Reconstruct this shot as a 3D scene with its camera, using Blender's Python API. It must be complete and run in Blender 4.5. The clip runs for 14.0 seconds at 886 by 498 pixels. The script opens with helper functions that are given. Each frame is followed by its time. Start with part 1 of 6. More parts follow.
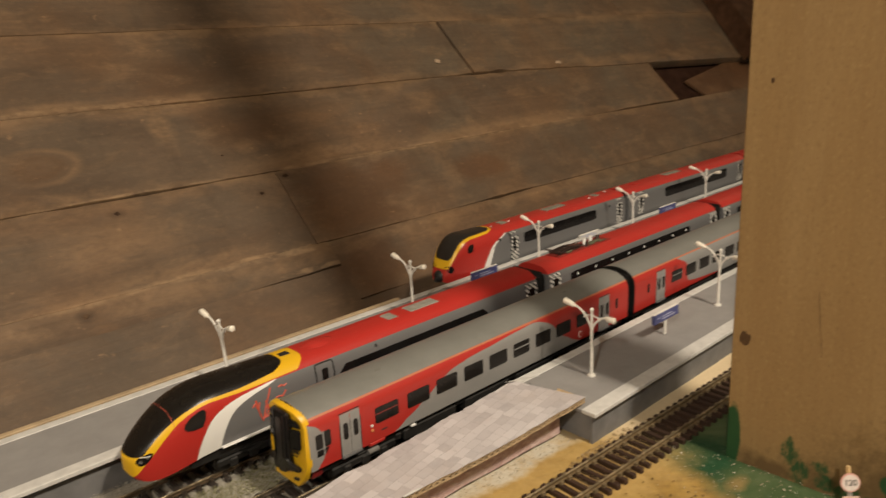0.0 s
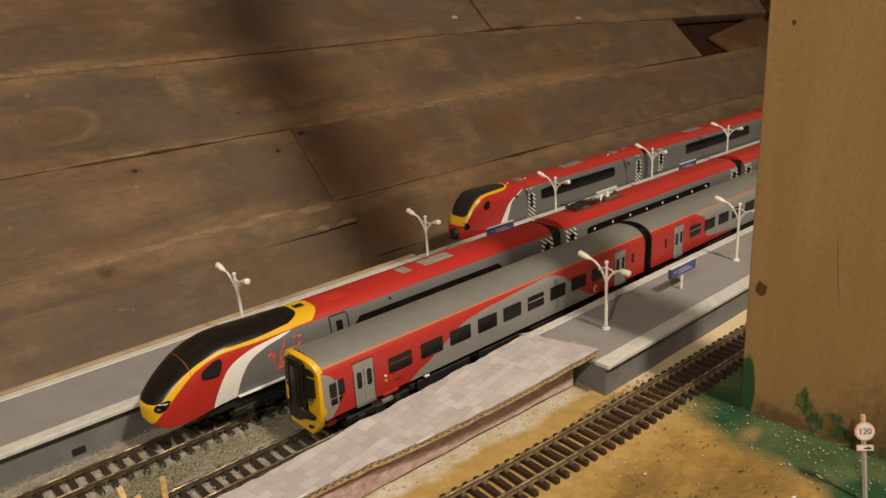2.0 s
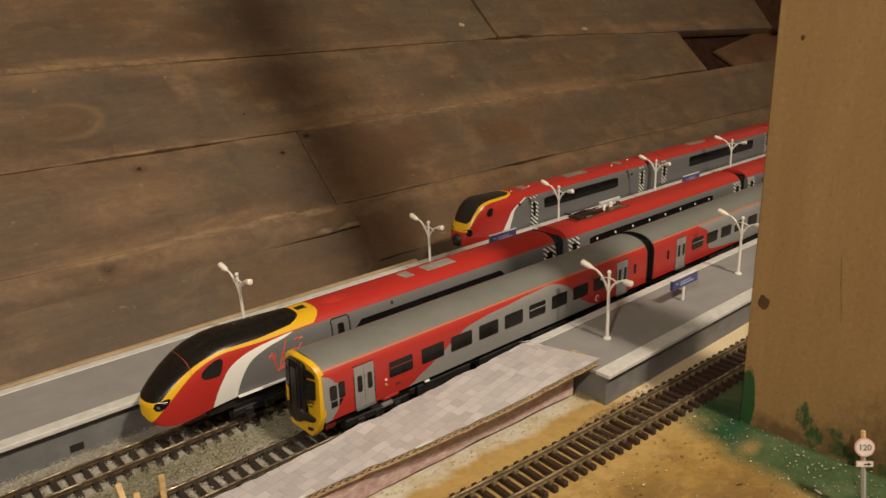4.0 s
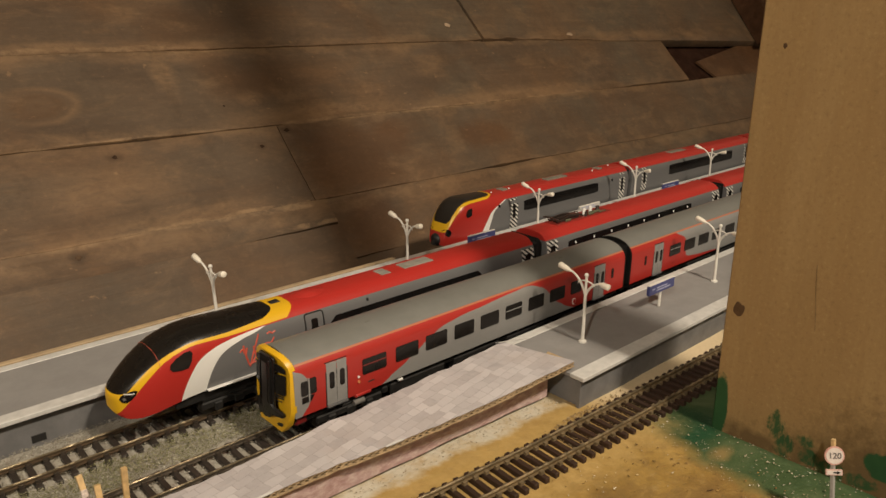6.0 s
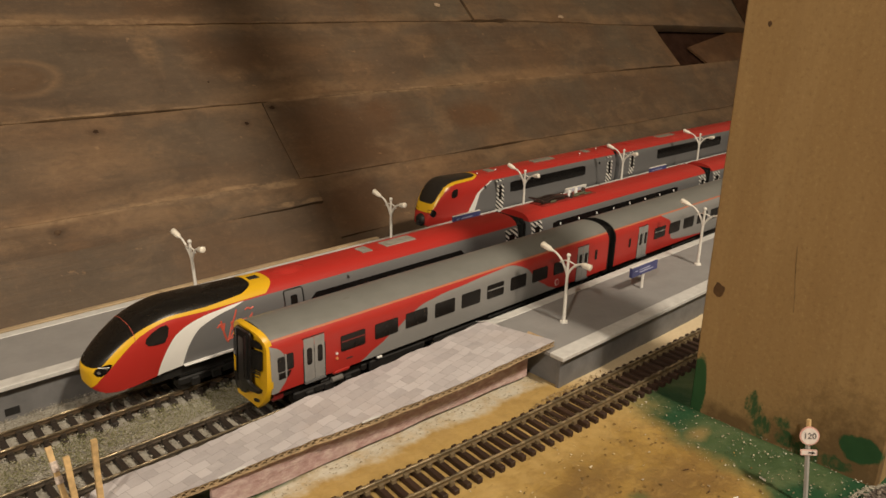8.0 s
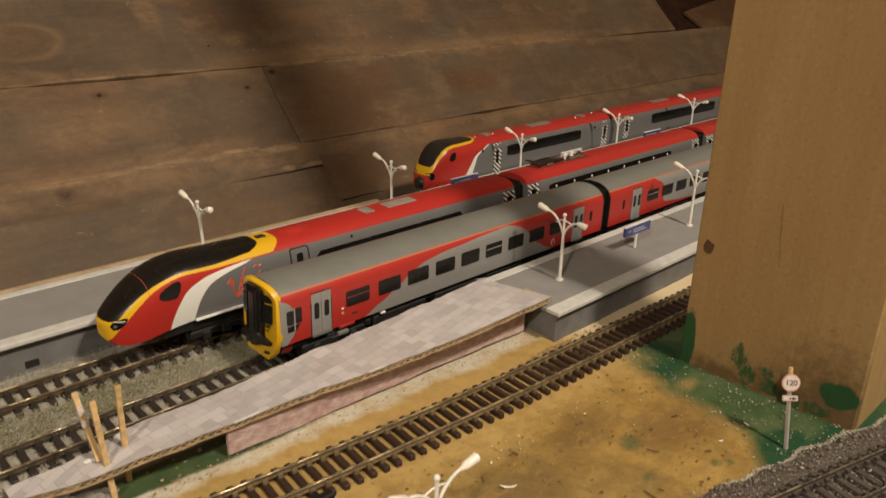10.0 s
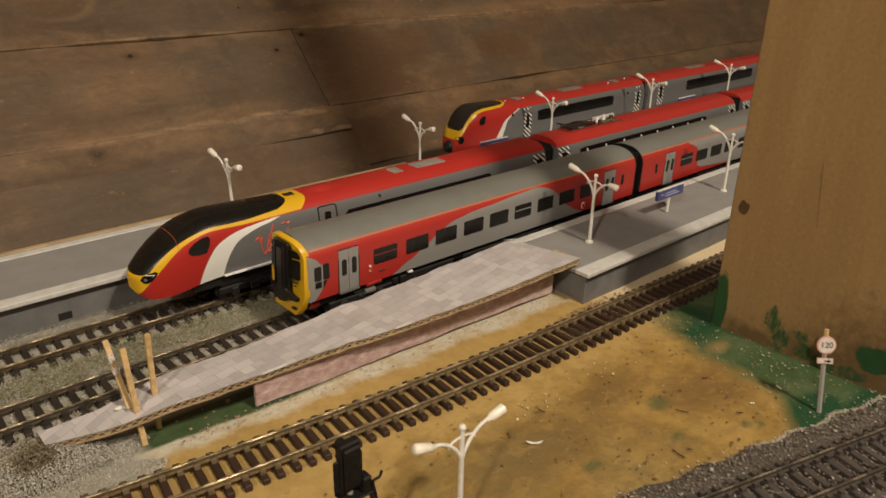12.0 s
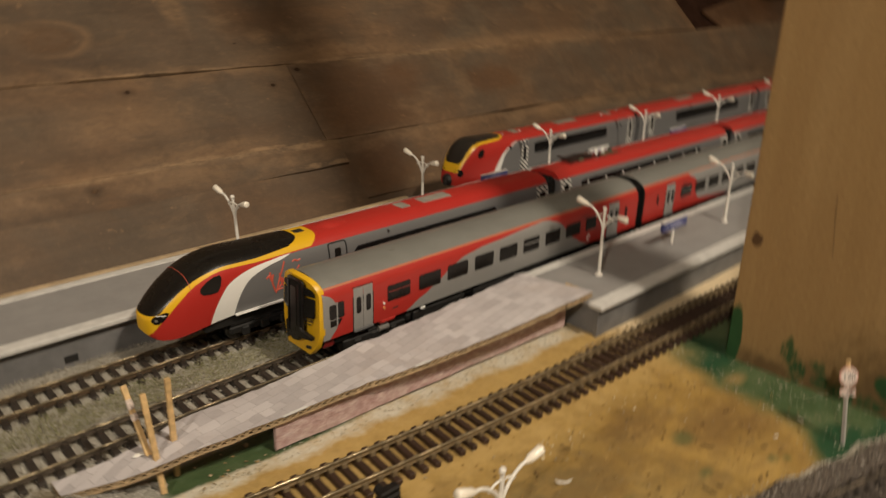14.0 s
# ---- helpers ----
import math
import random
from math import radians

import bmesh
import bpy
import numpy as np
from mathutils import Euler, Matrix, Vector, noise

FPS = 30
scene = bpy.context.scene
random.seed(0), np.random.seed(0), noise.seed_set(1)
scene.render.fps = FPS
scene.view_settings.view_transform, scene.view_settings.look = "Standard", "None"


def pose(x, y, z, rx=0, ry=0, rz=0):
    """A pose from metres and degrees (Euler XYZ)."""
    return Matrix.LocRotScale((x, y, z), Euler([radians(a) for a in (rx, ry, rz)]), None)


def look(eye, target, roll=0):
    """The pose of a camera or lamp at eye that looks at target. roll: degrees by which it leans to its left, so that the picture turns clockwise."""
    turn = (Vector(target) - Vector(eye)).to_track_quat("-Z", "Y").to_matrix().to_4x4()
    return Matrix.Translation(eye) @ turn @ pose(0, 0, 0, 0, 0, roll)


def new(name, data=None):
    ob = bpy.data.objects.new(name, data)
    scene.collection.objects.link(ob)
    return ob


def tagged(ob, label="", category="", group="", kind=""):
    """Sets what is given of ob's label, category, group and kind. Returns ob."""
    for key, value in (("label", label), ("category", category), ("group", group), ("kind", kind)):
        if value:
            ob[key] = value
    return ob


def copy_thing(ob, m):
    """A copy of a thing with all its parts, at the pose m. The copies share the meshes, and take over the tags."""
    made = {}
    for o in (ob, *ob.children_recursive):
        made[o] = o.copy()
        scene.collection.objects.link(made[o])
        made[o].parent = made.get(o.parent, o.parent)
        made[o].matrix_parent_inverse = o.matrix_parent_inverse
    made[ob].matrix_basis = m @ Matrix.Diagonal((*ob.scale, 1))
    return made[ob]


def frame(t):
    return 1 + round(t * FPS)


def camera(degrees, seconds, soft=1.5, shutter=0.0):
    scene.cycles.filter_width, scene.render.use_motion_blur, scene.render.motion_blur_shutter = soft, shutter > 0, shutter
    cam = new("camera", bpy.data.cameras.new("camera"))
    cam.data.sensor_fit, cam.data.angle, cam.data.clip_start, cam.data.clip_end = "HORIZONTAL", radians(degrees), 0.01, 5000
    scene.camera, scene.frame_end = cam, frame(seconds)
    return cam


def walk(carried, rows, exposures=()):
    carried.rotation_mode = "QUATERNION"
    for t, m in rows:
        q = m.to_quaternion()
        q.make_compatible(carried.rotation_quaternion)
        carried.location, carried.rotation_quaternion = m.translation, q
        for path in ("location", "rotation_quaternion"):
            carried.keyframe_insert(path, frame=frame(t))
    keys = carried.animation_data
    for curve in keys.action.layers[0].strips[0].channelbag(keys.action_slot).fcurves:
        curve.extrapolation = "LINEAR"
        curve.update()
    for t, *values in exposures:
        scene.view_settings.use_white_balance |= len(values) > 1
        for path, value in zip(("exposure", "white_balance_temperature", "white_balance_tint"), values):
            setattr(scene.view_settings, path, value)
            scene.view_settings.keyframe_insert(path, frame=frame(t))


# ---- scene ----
cam = camera(61.42, 14.0, soft=1.5, shutter=1.0)
# seconds, eye, yaw, pitch, roll
PATH = [
    (0, -0.3199, -0.2035, 0.2339, -43.34, -15.87, 2.85),
    (0.1, -0.3193, -0.2041, 0.2329, -42.88, -15.90, 3.12),
    (0.2, -0.3194, -0.2038, 0.2330, -42.67, -16.09, 3.42),
    (0.5, -0.3170, -0.2053, 0.2319, -41.74, -16.77, 3.65),
    (1, -0.3150, -0.2028, 0.2300, -41.62, -17.99, 2.83),
    (1.5, -0.3154, -0.2049, 0.2281, -41.83, -18.46, 3.33),
    (2, -0.3175, -0.2068, 0.2257, -41.84, -18.45, 3.42),
    (2.5, -0.3191, -0.2049, 0.2246, -41.63, -18.25, 3.17),
    (3, -0.3199, -0.2056, 0.2233, -41.42, -18.24, 3.17),
    (3.2, -0.3202, -0.2059, 0.2255, -41.15, -18.24, 2.89),
    (5.3, -0.3175, -0.2033, 0.2222, -42.41, -17.37, 0.25),
    (5.5, -0.3172, -0.2027, 0.2198, -42.40, -17.50, -0.02),
    (6, -0.3172, -0.2043, 0.2215, -42.39, -17.73, -0.15),
    (6.5, -0.3164, -0.2046, 0.2207, -42.25, -17.77, -0.71),
    (7, -0.3203, -0.2038, 0.2182, -42.43, -17.99, -0.61),
    (7.5, -0.3120, -0.2056, 0.2176, -42.48, -18.54, -1.00),
    (7.7, -0.3116, -0.2062, 0.2161, -42.65, -18.63, -1.15),
    (9.8, -0.3229, -0.2155, 0.2191, -43.17, -21.17, -0.70),
    (10, -0.3259, -0.2165, 0.2170, -43.23, -21.34, -1.20),
    (10.5, -0.3278, -0.2161, 0.2149, -43.43, -21.56, -1.33),
    (11, -0.3277, -0.2149, 0.2158, -42.93, -21.98, -0.93),
    (11.2, -0.3280, -0.2130, 0.2148, -42.40, -22.19, -0.71),
    (11.5, -0.3301, -0.2112, 0.2091, -41.54, -22.63, -1.26),
    (11.7, -0.3283, -0.2122, 0.2064, -40.97, -22.93, -1.34),
    (12, -0.3258, -0.2167, 0.2072, -40.98, -23.33, -0.99),
    (12.5, -0.3321, -0.2210, 0.2067, -40.77, -23.74, -0.63),
    (12.7, -0.3296, -0.2145, 0.2072, -41.70, -23.55, 1.29),
    (12.9, -0.3364, -0.2093, 0.2110, -43.01, -21.19, 2.56),
    (13, -0.3369, -0.2070, 0.2119, -43.40, -20.72, 3.28),
    (13.2, -0.3377, -0.2038, 0.2101, -43.12, -20.17, 1.94),
    (13.5, -0.3377, -0.2027, 0.2070, -43.26, -20.02, 1.09),
    (13.6, -0.3380, -0.2020, 0.2055, -43.30, -20.45, 0.79),
    (13.8, -0.3380, -0.2025, 0.2070, -43.86, -21.43, 1.94),
    (14, -0.3381, -0.2004, 0.2090, -42.81, -21.04, -0.91),
]
walk(cam, [(t, pose(x, y, z, 90 + pitch, roll, yaw)) for t, x, y, z, yaw, pitch, roll in PATH],
     [(0, 0.04), (1.5, -0.01), (3, -0.06), (7.5, -0.09), (10.5, -0.08), (11.5, -0.19), (12.5, -0.24), (13, -0.28), (14, -0.26)])

# ---- light ----
world = bpy.data.worlds.new("world")
scene.world = world
world.use_nodes = True
world.node_tree.nodes["Background"].inputs[0].default_value = (0.9, 0.62, 0.38, 1)
world.node_tree.nodes["Background"].inputs[1].default_value = 0.02
scene.view_settings.exposure = 0.0


def area_lamp(name, eye, target, size, watts, colour):
    data = bpy.data.lights.new(name, "AREA")
    data.shape, data.size, data.energy, data.color = "DISK", size, watts, colour
    ob = new(name, data)
    ob.matrix_world = look(eye, target)
    return ob


area_lamp("ceiling_bulb", (0.035, -0.86, 1.22), (0.05, 0.15, 0.0), 0.12, 19.6, (1.0, 0.86, 0.665))
area_lamp("side_bulb", (-1.55, -0.80, 1.15), (0.0, 0.1, 0.0), 0.07, 16.0, (1.0, 0.89, 0.72))

# ---- mesh tools ----


class Shell:
    """Collects vertices and faces of one mesh."""

    def __init__(self):
        self.v, self.f = [], []

    def add(self, verts, faces):
        n = len(self.v)
        self.v += [tuple(p) for p in verts]
        self.f += [tuple(n + i for i in q) for q in faces]
        return self

    def box(self, x0, x1, y0, y1, z0, z1, c=0.0):
        lo, hi = (x0, y0, z0), (x1, y1, z1)
        c = min(c, *(0.45 * (b - a) for a, b in zip(lo, hi)))
        if c <= 0:
            v = [(x, y, z) for x in (x0, x1) for y in (y0, y1) for z in (z0, z1)]
            return self.add(v, [(0, 1, 3, 2), (4, 6, 7, 5), (0, 4, 5, 1), (2, 3, 7, 6), (0, 2, 6, 4), (1, 5, 7, 3)])
        key, v = {}, []
        for s in [(i, j, k) for i in (0, 1) for j in (0, 1) for k in (0, 1)]:
            for a in range(3):
                key[s, a] = len(v)
                v.append([(hi[b] if s[b] else lo[b]) + (0 if b == a else (-c if s[b] else c)) for b in range(3)])
        f = []
        for a in range(3):
            b, d = (a + 1) % 3, (a + 2) % 3
            for e in (0, 1):
                def corner(p, q):
                    s = [0, 0, 0]
                    s[a], s[b], s[d] = e, p, q
                    return tuple(s)
                ring = [key[corner(p, q), a] for p, q in ((0, 0), (1, 0), (1, 1), (0, 1))]
                f.append(ring if e else ring[::-1])
            for p in (0, 1):
                for q in (0, 1):
                    s0, s1 = [0, 0, 0], [0, 0, 0]
                    s0[a], s1[a], s0[b], s1[b], s0[d], s1[d] = 0, 1, p, p, q, q
                    s0, s1 = tuple(s0), tuple(s1)
                    ring = [key[s0, b], key[s1, b], key[s1, d], key[s0, d]]
                    f.append(ring if p == q else ring[::-1])
        for s in [(i, j, k) for i in (0, 1) for j in (0, 1) for k in (0, 1)]:
            tri = [key[s, 0], key[s, 1], key[s, 2]]
            f.append(tri if sum(s) % 2 else tri[::-1])
        return self.add(v, f)

    def tube(self, points, radii, seg=10, caps=True):
        points = [Vector(p) for p in points]
        if not hasattr(radii, "__len__"):
            radii = [radii] * len(points)
        v, f, side = [], [], None
        for i, p in enumerate(points):
            way = (points[min(i + 1, len(points) - 1)] - points[max(i - 1, 0)]).normalized()
            if side is None:
                side = way.cross(Vector((0, 0, 1)) if abs(way.z) < 0.9 else Vector((1, 0, 0))).normalized()
            side = (side - way * side.dot(way)).normalized()
            up = way.cross(side)
            for k in range(seg):
                a = 2 * math.pi * k / seg
                v.append(p + radii[i] * (math.cos(a) * side + math.sin(a) * up))
        for i in range(len(points) - 1):
            for k in range(seg):
                a, b = i * seg + k, i * seg + (k + 1) % seg
                f.append((a, b, b + seg, a + seg))
        if caps:
            f.append(tuple(range(seg))[::-1])
            f.append(tuple(range((len(points) - 1) * seg, len(points) * seg)))
        return self.add(v, f)

    def ball(self, centre, r, seg=10, rings=6, squash=(1, 1, 1)):
        cx, cy, cz = centre
        v, f = [(cx, cy, cz - r * squash[2])], []
        for i in range(1, rings):
            a = math.pi * i / rings - math.pi / 2
            for k in range(seg):
                b = 2 * math.pi * k / seg
                v.append((cx + r * squash[0] * math.cos(a) * math.cos(b), cy + r * squash[1] * math.cos(a) * math.sin(b), cz + r * squash[2] * math.sin(a)))
        v.append((cx, cy, cz + r * squash[2]))
        last = len(v) - 1
        for k in range(seg):
            n = (k + 1) % seg
            f.append((0, 1 + n, 1 + k))
            for i in range(rings - 2):
                a = 1 + i * seg
                f.append((a + k, a + n, a + seg + n, a + seg + k))
            a = 1 + (rings - 2) * seg
            f.append((a + k, a + n, last))
        return self.add(v, f)

    def slab(self, outline, place, depth):
        """A flat or bent sheet: outline in two numbers, place(u, v, h) to the world, h from 0 to depth."""
        n = len(outline)
        cu, cv = sum(p[0] for p in outline) / n, sum(p[1] for p in outline) / n
        v = [place(a, b, 0) for a, b in outline] + [place(a, b, depth) for a, b in outline] + [place(cu, cv, depth)]
        f = [(i, (i + 1) % n, n + (i + 1) % n, n + i) for i in range(n)]
        f += [(n + i, n + (i + 1) % n, 2 * n) for i in range(n)]
        return self.add(v, f)

    def mesh(self, name, smooth=None, tidy=True):
        me = bpy.data.meshes.new(name)
        me.from_pydata(self.v, [], self.f)
        if tidy:
            bm = bmesh.new()
            bm.from_mesh(me)
            bmesh.ops.recalc_face_normals(bm, faces=bm.faces)
            bm.to_mesh(me)
            bm.free()
        if smooth:
            me.shade_smooth()
            me.set_sharp_from_angle(angle=radians(smooth))
        return me


def thing(name, place, label, category, group="", kind=""):
    ob = new(name)
    ob.empty_display_size = 0.01
    ob.matrix_world = place
    return tagged(ob, label, category, group, kind)


def part(name, shape, material, parent, label="", smooth=35, tidy=True):
    me = shape.mesh(name, smooth, tidy) if isinstance(shape, Shell) else shape
    if material and not me.materials:
        me.materials.append(material)
    ob = new(name, me)
    ob.parent = parent
    return tagged(ob, label)


def solid(name, shape, material, label, category, kind="", group="", smooth=35, tidy=True):
    me = shape.mesh(name, smooth, tidy)
    me.materials.append(material)
    return tagged(new(name, me), label, category, group, kind)


def at(x, y, z, rz=0):
    return pose(x, y, z, 0, 0, rz)


def rounded(u0, u1, v0, v1, r, n=4):
    """Outline of a rectangle with round corners."""
    pts = []
    for cu, cv, a0 in ((u1 - r, v1 - r, 0), (u0 + r, v1 - r, 90), (u0 + r, v0 + r, 180), (u1 - r, v0 + r, 270)):
        for i in range(n + 1):
            a = radians(a0 + 90 * i / n)
            pts.append((cu + r * math.cos(a), cv + r * math.sin(a)))
    return pts


# ---- materials ----


class Nodes:
    def __init__(self, name):
        self.mat = bpy.data.materials.new(name)
        self.mat.use_nodes = True
        self.tree = self.mat.node_tree
        self.n = self.tree.nodes
        self.p = self.n["Principled BSDF"]
        tc = self.n.new("ShaderNodeTexCoord")
        self.obj = tc.outputs["Object"]
        sep = self.n.new("ShaderNodeSeparateXYZ")
        self.link(self.obj, sep.inputs[0])
        self.x, self.y, self.z = sep.outputs

    def link(self, a, b):
        self.tree.links.new(a, b)

    def put(self, value, socket):
        if isinstance(value, (int, float)):
            socket.default_value = value
        elif isinstance(value, (tuple, list)):
            socket.default_value = (*value, 1) if len(value) == 3 and len(socket.default_value) == 4 else value
        else:
            self.link(value, socket)

    def math(self, op, a, b=0.0, clamp=False):
        m = self.n.new("ShaderNodeMath")
        m.operation, m.use_clamp = op, clamp
        self.put(a, m.inputs[0])
        self.put(b, m.inputs[1])
        return m.outputs[0]

    def noise(self, scale, detail=4, rough=0.55, stretch=(1, 1, 1), warp=0.0, vec=None):
        mp = self.n.new("ShaderNodeMapping")
        mp.inputs["Scale"].default_value = stretch
        self.link(vec or self.obj, mp.inputs[0])
        t = self.n.new("ShaderNodeTexNoise")
        self.link(mp.outputs[0], t.inputs["Vector"])
        for key, value in (("Scale", scale), ("Detail", detail), ("Roughness", rough), ("Distortion", warp)):
            t.inputs[key].default_value = value
        return t.outputs["Fac"]

    def steps(self, fac, stops, mode="LINEAR"):
        r = self.n.new("ShaderNodeValToRGB")
        r.color_ramp.interpolation = mode
        self.put(fac, r.inputs[0])
        el = r.color_ramp.elements
        while len(el) < len(stops):
            el.new(0.5)
        for e, (pos, col) in zip(el, stops):
            e.position = pos
            e.color = (col, col, col, 1) if isinstance(col, (int, float)) else (*col, 1)
        return r.outputs[0]

    def mix(self, fac, a, b, how="MIX"):
        m = self.n.new("ShaderNodeMix")
        m.data_type, m.blend_type = "RGBA", how
        self.put(fac, m.inputs[0])
        self.put(a, m.inputs[6])
        self.put(b, m.inputs[7])
        return m.outputs[2]

    def curve(self, fac, pts, mode="CARDINAL"):
        """A smooth curve through pts (u, v) of the value fac."""
        if mode == "SMOOTH":
            fine, n = [], 26 // (len(pts) - 1)
            for i in range(len(pts) - 1):
                a, p, q, c = pts[max(i - 1, 0)], pts[i], pts[i + 1], pts[min(i + 2, len(pts) - 1)]
                w = q[0] - p[0]
                m0, m1 = w * (q[1] - a[1]) / (q[0] - a[0]), w * (c[1] - p[1]) / (c[0] - p[0])
                for j in range(n):
                    t = j / n
                    fine.append((p[0] + w * t, (2 * t ** 3 - 3 * t * t + 1) * p[1] + (t ** 3 - 2 * t * t + t) * m0 + (3 * t * t - 2 * t ** 3) * q[1] + (t ** 3 - t * t) * m1))
            pts, mode = fine + [pts[-1]], "LINEAR"
        u0, u1 = pts[0][0], pts[-1][0]
        top = max(v for _, v in pts) * 1.05
        low = min(v for _, v in pts) - 0.05 * abs(top)
        f = self.math("DIVIDE", self.math("SUBTRACT", fac, u0), u1 - u0, True)
        r = self.steps(f, [((u - u0) / (u1 - u0), (v - low) / (top - low)) for u, v in pts], mode)
        return self.math("ADD", self.math("MULTIPLY", r, top - low), low)

    def below(self, a, b, soft=0.0):
        """1 where a < b, with an edge that is soft wide."""
        if soft <= 0:
            return self.math("LESS_THAN", a, b)
        return self.math("ADD", self.math("DIVIDE", self.math("SUBTRACT", b, a), soft), 0.5, True)

    def spots(self, u, w, places, wobble, soft):
        """1 inside ragged ovals (u, w, half width, half height), fading over soft."""
        near = None
        for cu, cw, ru, rw in places:
            a = self.math("DIVIDE", self.math("SUBTRACT", u, cu), ru)
            c = self.math("DIVIDE", self.math("SUBTRACT", w, cw), rw)
            d = self.math("SQRT", self.math("ADD", self.math("MULTIPLY", a, a), self.math("MULTIPLY", c, c)))
            near = d if near is None else self.math("MINIMUM", near, d)
        return self.below(self.math("ADD", near, wobble), 1.0, soft)

    def bump(self, height, distance, strength=1.0):
        b = self.n.new("ShaderNodeBump")
        b.inputs["Distance"].default_value = distance
        b.inputs["Strength"].default_value = strength
        self.put(height, b.inputs["Height"])
        self.link(b.outputs[0], self.p.inputs["Normal"])

    def done(self, colour, rough=0.5, metal=0.0, spec=0.5):
        self.put(colour, self.p.inputs["Base Color"])
        self.put(rough, self.p.inputs["Roughness"])
        self.p.inputs["Metallic"].default_value = metal
        self.p.inputs["Specular IOR Level"].default_value = spec
        return self.mat

    def rand(self):
        return self.n.new("ShaderNodeObjectInfo").outputs["Random"]

    def island(self):
        return self.n.new("ShaderNodeNewGeometry").outputs["Random Per Island"]


def plain(name, colour, rough=0.45, metal=0.0, grime_shade=0.18, size=0.006, bump=0.00004, spec=0.5):
    """Paint or moulded plastic with slight unevenness and dust."""
    k = Nodes(name)
    a = k.noise(1 / size, 5)
    b = k.noise(6 / size, 3)
    dark = tuple(c * (1 - grime_shade) for c in colour)
    lite = tuple(min(1, c * (1 + 0.5 * grime_shade) + 0.004) for c in colour)
    c = k.mix(k.steps(a, [(0.3, 0.0), (0.7, 1.0)]), dark, lite)
    k.bump(k.math("ADD", a, k.math("MULTIPLY", b, 0.4)), bump)
    return k.done(c, k.math("ADD", k.math("MULTIPLY", b, 0.2), rough - 0.1), metal, spec)


RED = (0.435, 0.025, 0.019)
GREY = (0.154, 0.153, 0.157)
SILVER = (0.27, 0.265, 0.26)
YELLOW = (0.74, 0.43, 0.012)
BLACK = (0.012, 0.011, 0.011)

black_plastic = plain("black_plastic", (0.014, 0.013, 0.013), 0.5)
dark_glass = plain("dark_glass", (0.007, 0.006, 0.006), 0.18, 0, 0.1, 0.02, 0.0, 0.3)
corridor_rubber = plain("corridor_rubber", (0.009, 0.008, 0.008), 0.3, 0, 0.3, 0.004, 0.0001, 0.5)
bellows = plain("gangway_rubber", (0.007, 0.0065, 0.006), 0.7, 0, 0.3, 0.003, 0.0001, 0.2)
smoked = plain("smoked_glazing", (0.012, 0.010, 0.009), 0.22, 0, 0.2, 0.01, 0.00001, 0.3)
under_grey = plain("underframe_black", (0.013, 0.012, 0.0115), 0.6, 0, 0.4, spec=0.3)
wheel_metal = plain("wheel_metal", (0.035, 0.030, 0.025), 0.5, 0.5, 0.3)
white_plastic = plain("white_lamp_plastic", (0.80, 0.77, 0.72), 0.4, 0, 0.12, 0.004)
cream_head = plain("cream_lamp_head", (0.86, 0.80, 0.70), 0.3, 0, 0.08, 0.004)
red_paint = plain("red_train_paint", RED, 0.32, 0, 0.12)
grey_paint = plain("grey_train_paint", GREY, 0.35, 0, 0.12)
silver_paint = plain("silver_train_paint", SILVER, 0.38, 0, 0.1)
yellow_paint = plain("yellow_train_paint", YELLOW, 0.36, 0, 0.1)
white_paint = plain("white_train_paint", (0.82, 0.81, 0.79), 0.36, 0, 0.1)
platform_grey = plain("platform_grey", (0.272, 0.263, 0.262), 0.66, 0, 0.09, 0.014, 0.00005)
platform_wall = plain("platform_wall_grey", (0.165, 0.162, 0.165), 0.6, 0, 0.2, 0.01, 0.0001)
coping_white = plain("coping_white", (0.60, 0.588, 0.572), 0.66, 0, 0.14, 0.006, 0.00012)
blue_board = plain("blue_sign", (0.070, 0.078, 0.225), 0.4, 0, 0.15)
orange_light = plain("amber_lens", (0.75, 0.30, 0.12), 0.3)
logo_red = plain("logo_red", (0.56, 0.10, 0.065), 0.4)
stick_wood = plain("split_wood_stick", (0.62, 0.42, 0.20), 0.6, 0, 0.3, 0.003, 0.0001)
grey_post = plain("grey_sign_post", (0.36, 0.34, 0.32), 0.5, 0, 0.15)
card_brown = plain("corrugated_card", (0.43, 0.31, 0.18), 0.8, 0, 0.35, 0.004, 0.0001)
room_paint = plain("room_plaster", (0.80, 0.73, 0.63), 0.9, 0, 0.2, 0.2, 0.002)
dark_wood = plain("dark_beam", (0.060, 0.027, 0.012), 0.9, 0, 0.4, 0.02, 0.0006, 0.15)
gap_shade = plain("gap_shade", (0.030, 0.012, 0.006), 0.95, 0, 0.4, 0.02, 0.0006, 0.1)
knot_wood = plain("knot", (0.040, 0.021, 0.011), 0.85, 0, 0.4, 0.003, 0.0002, 0.2)
faint_knot = plain("faint_knot", (0.100, 0.060, 0.034), 0.8, 0, 0.4, 0.003, 0.0002, 0.2)


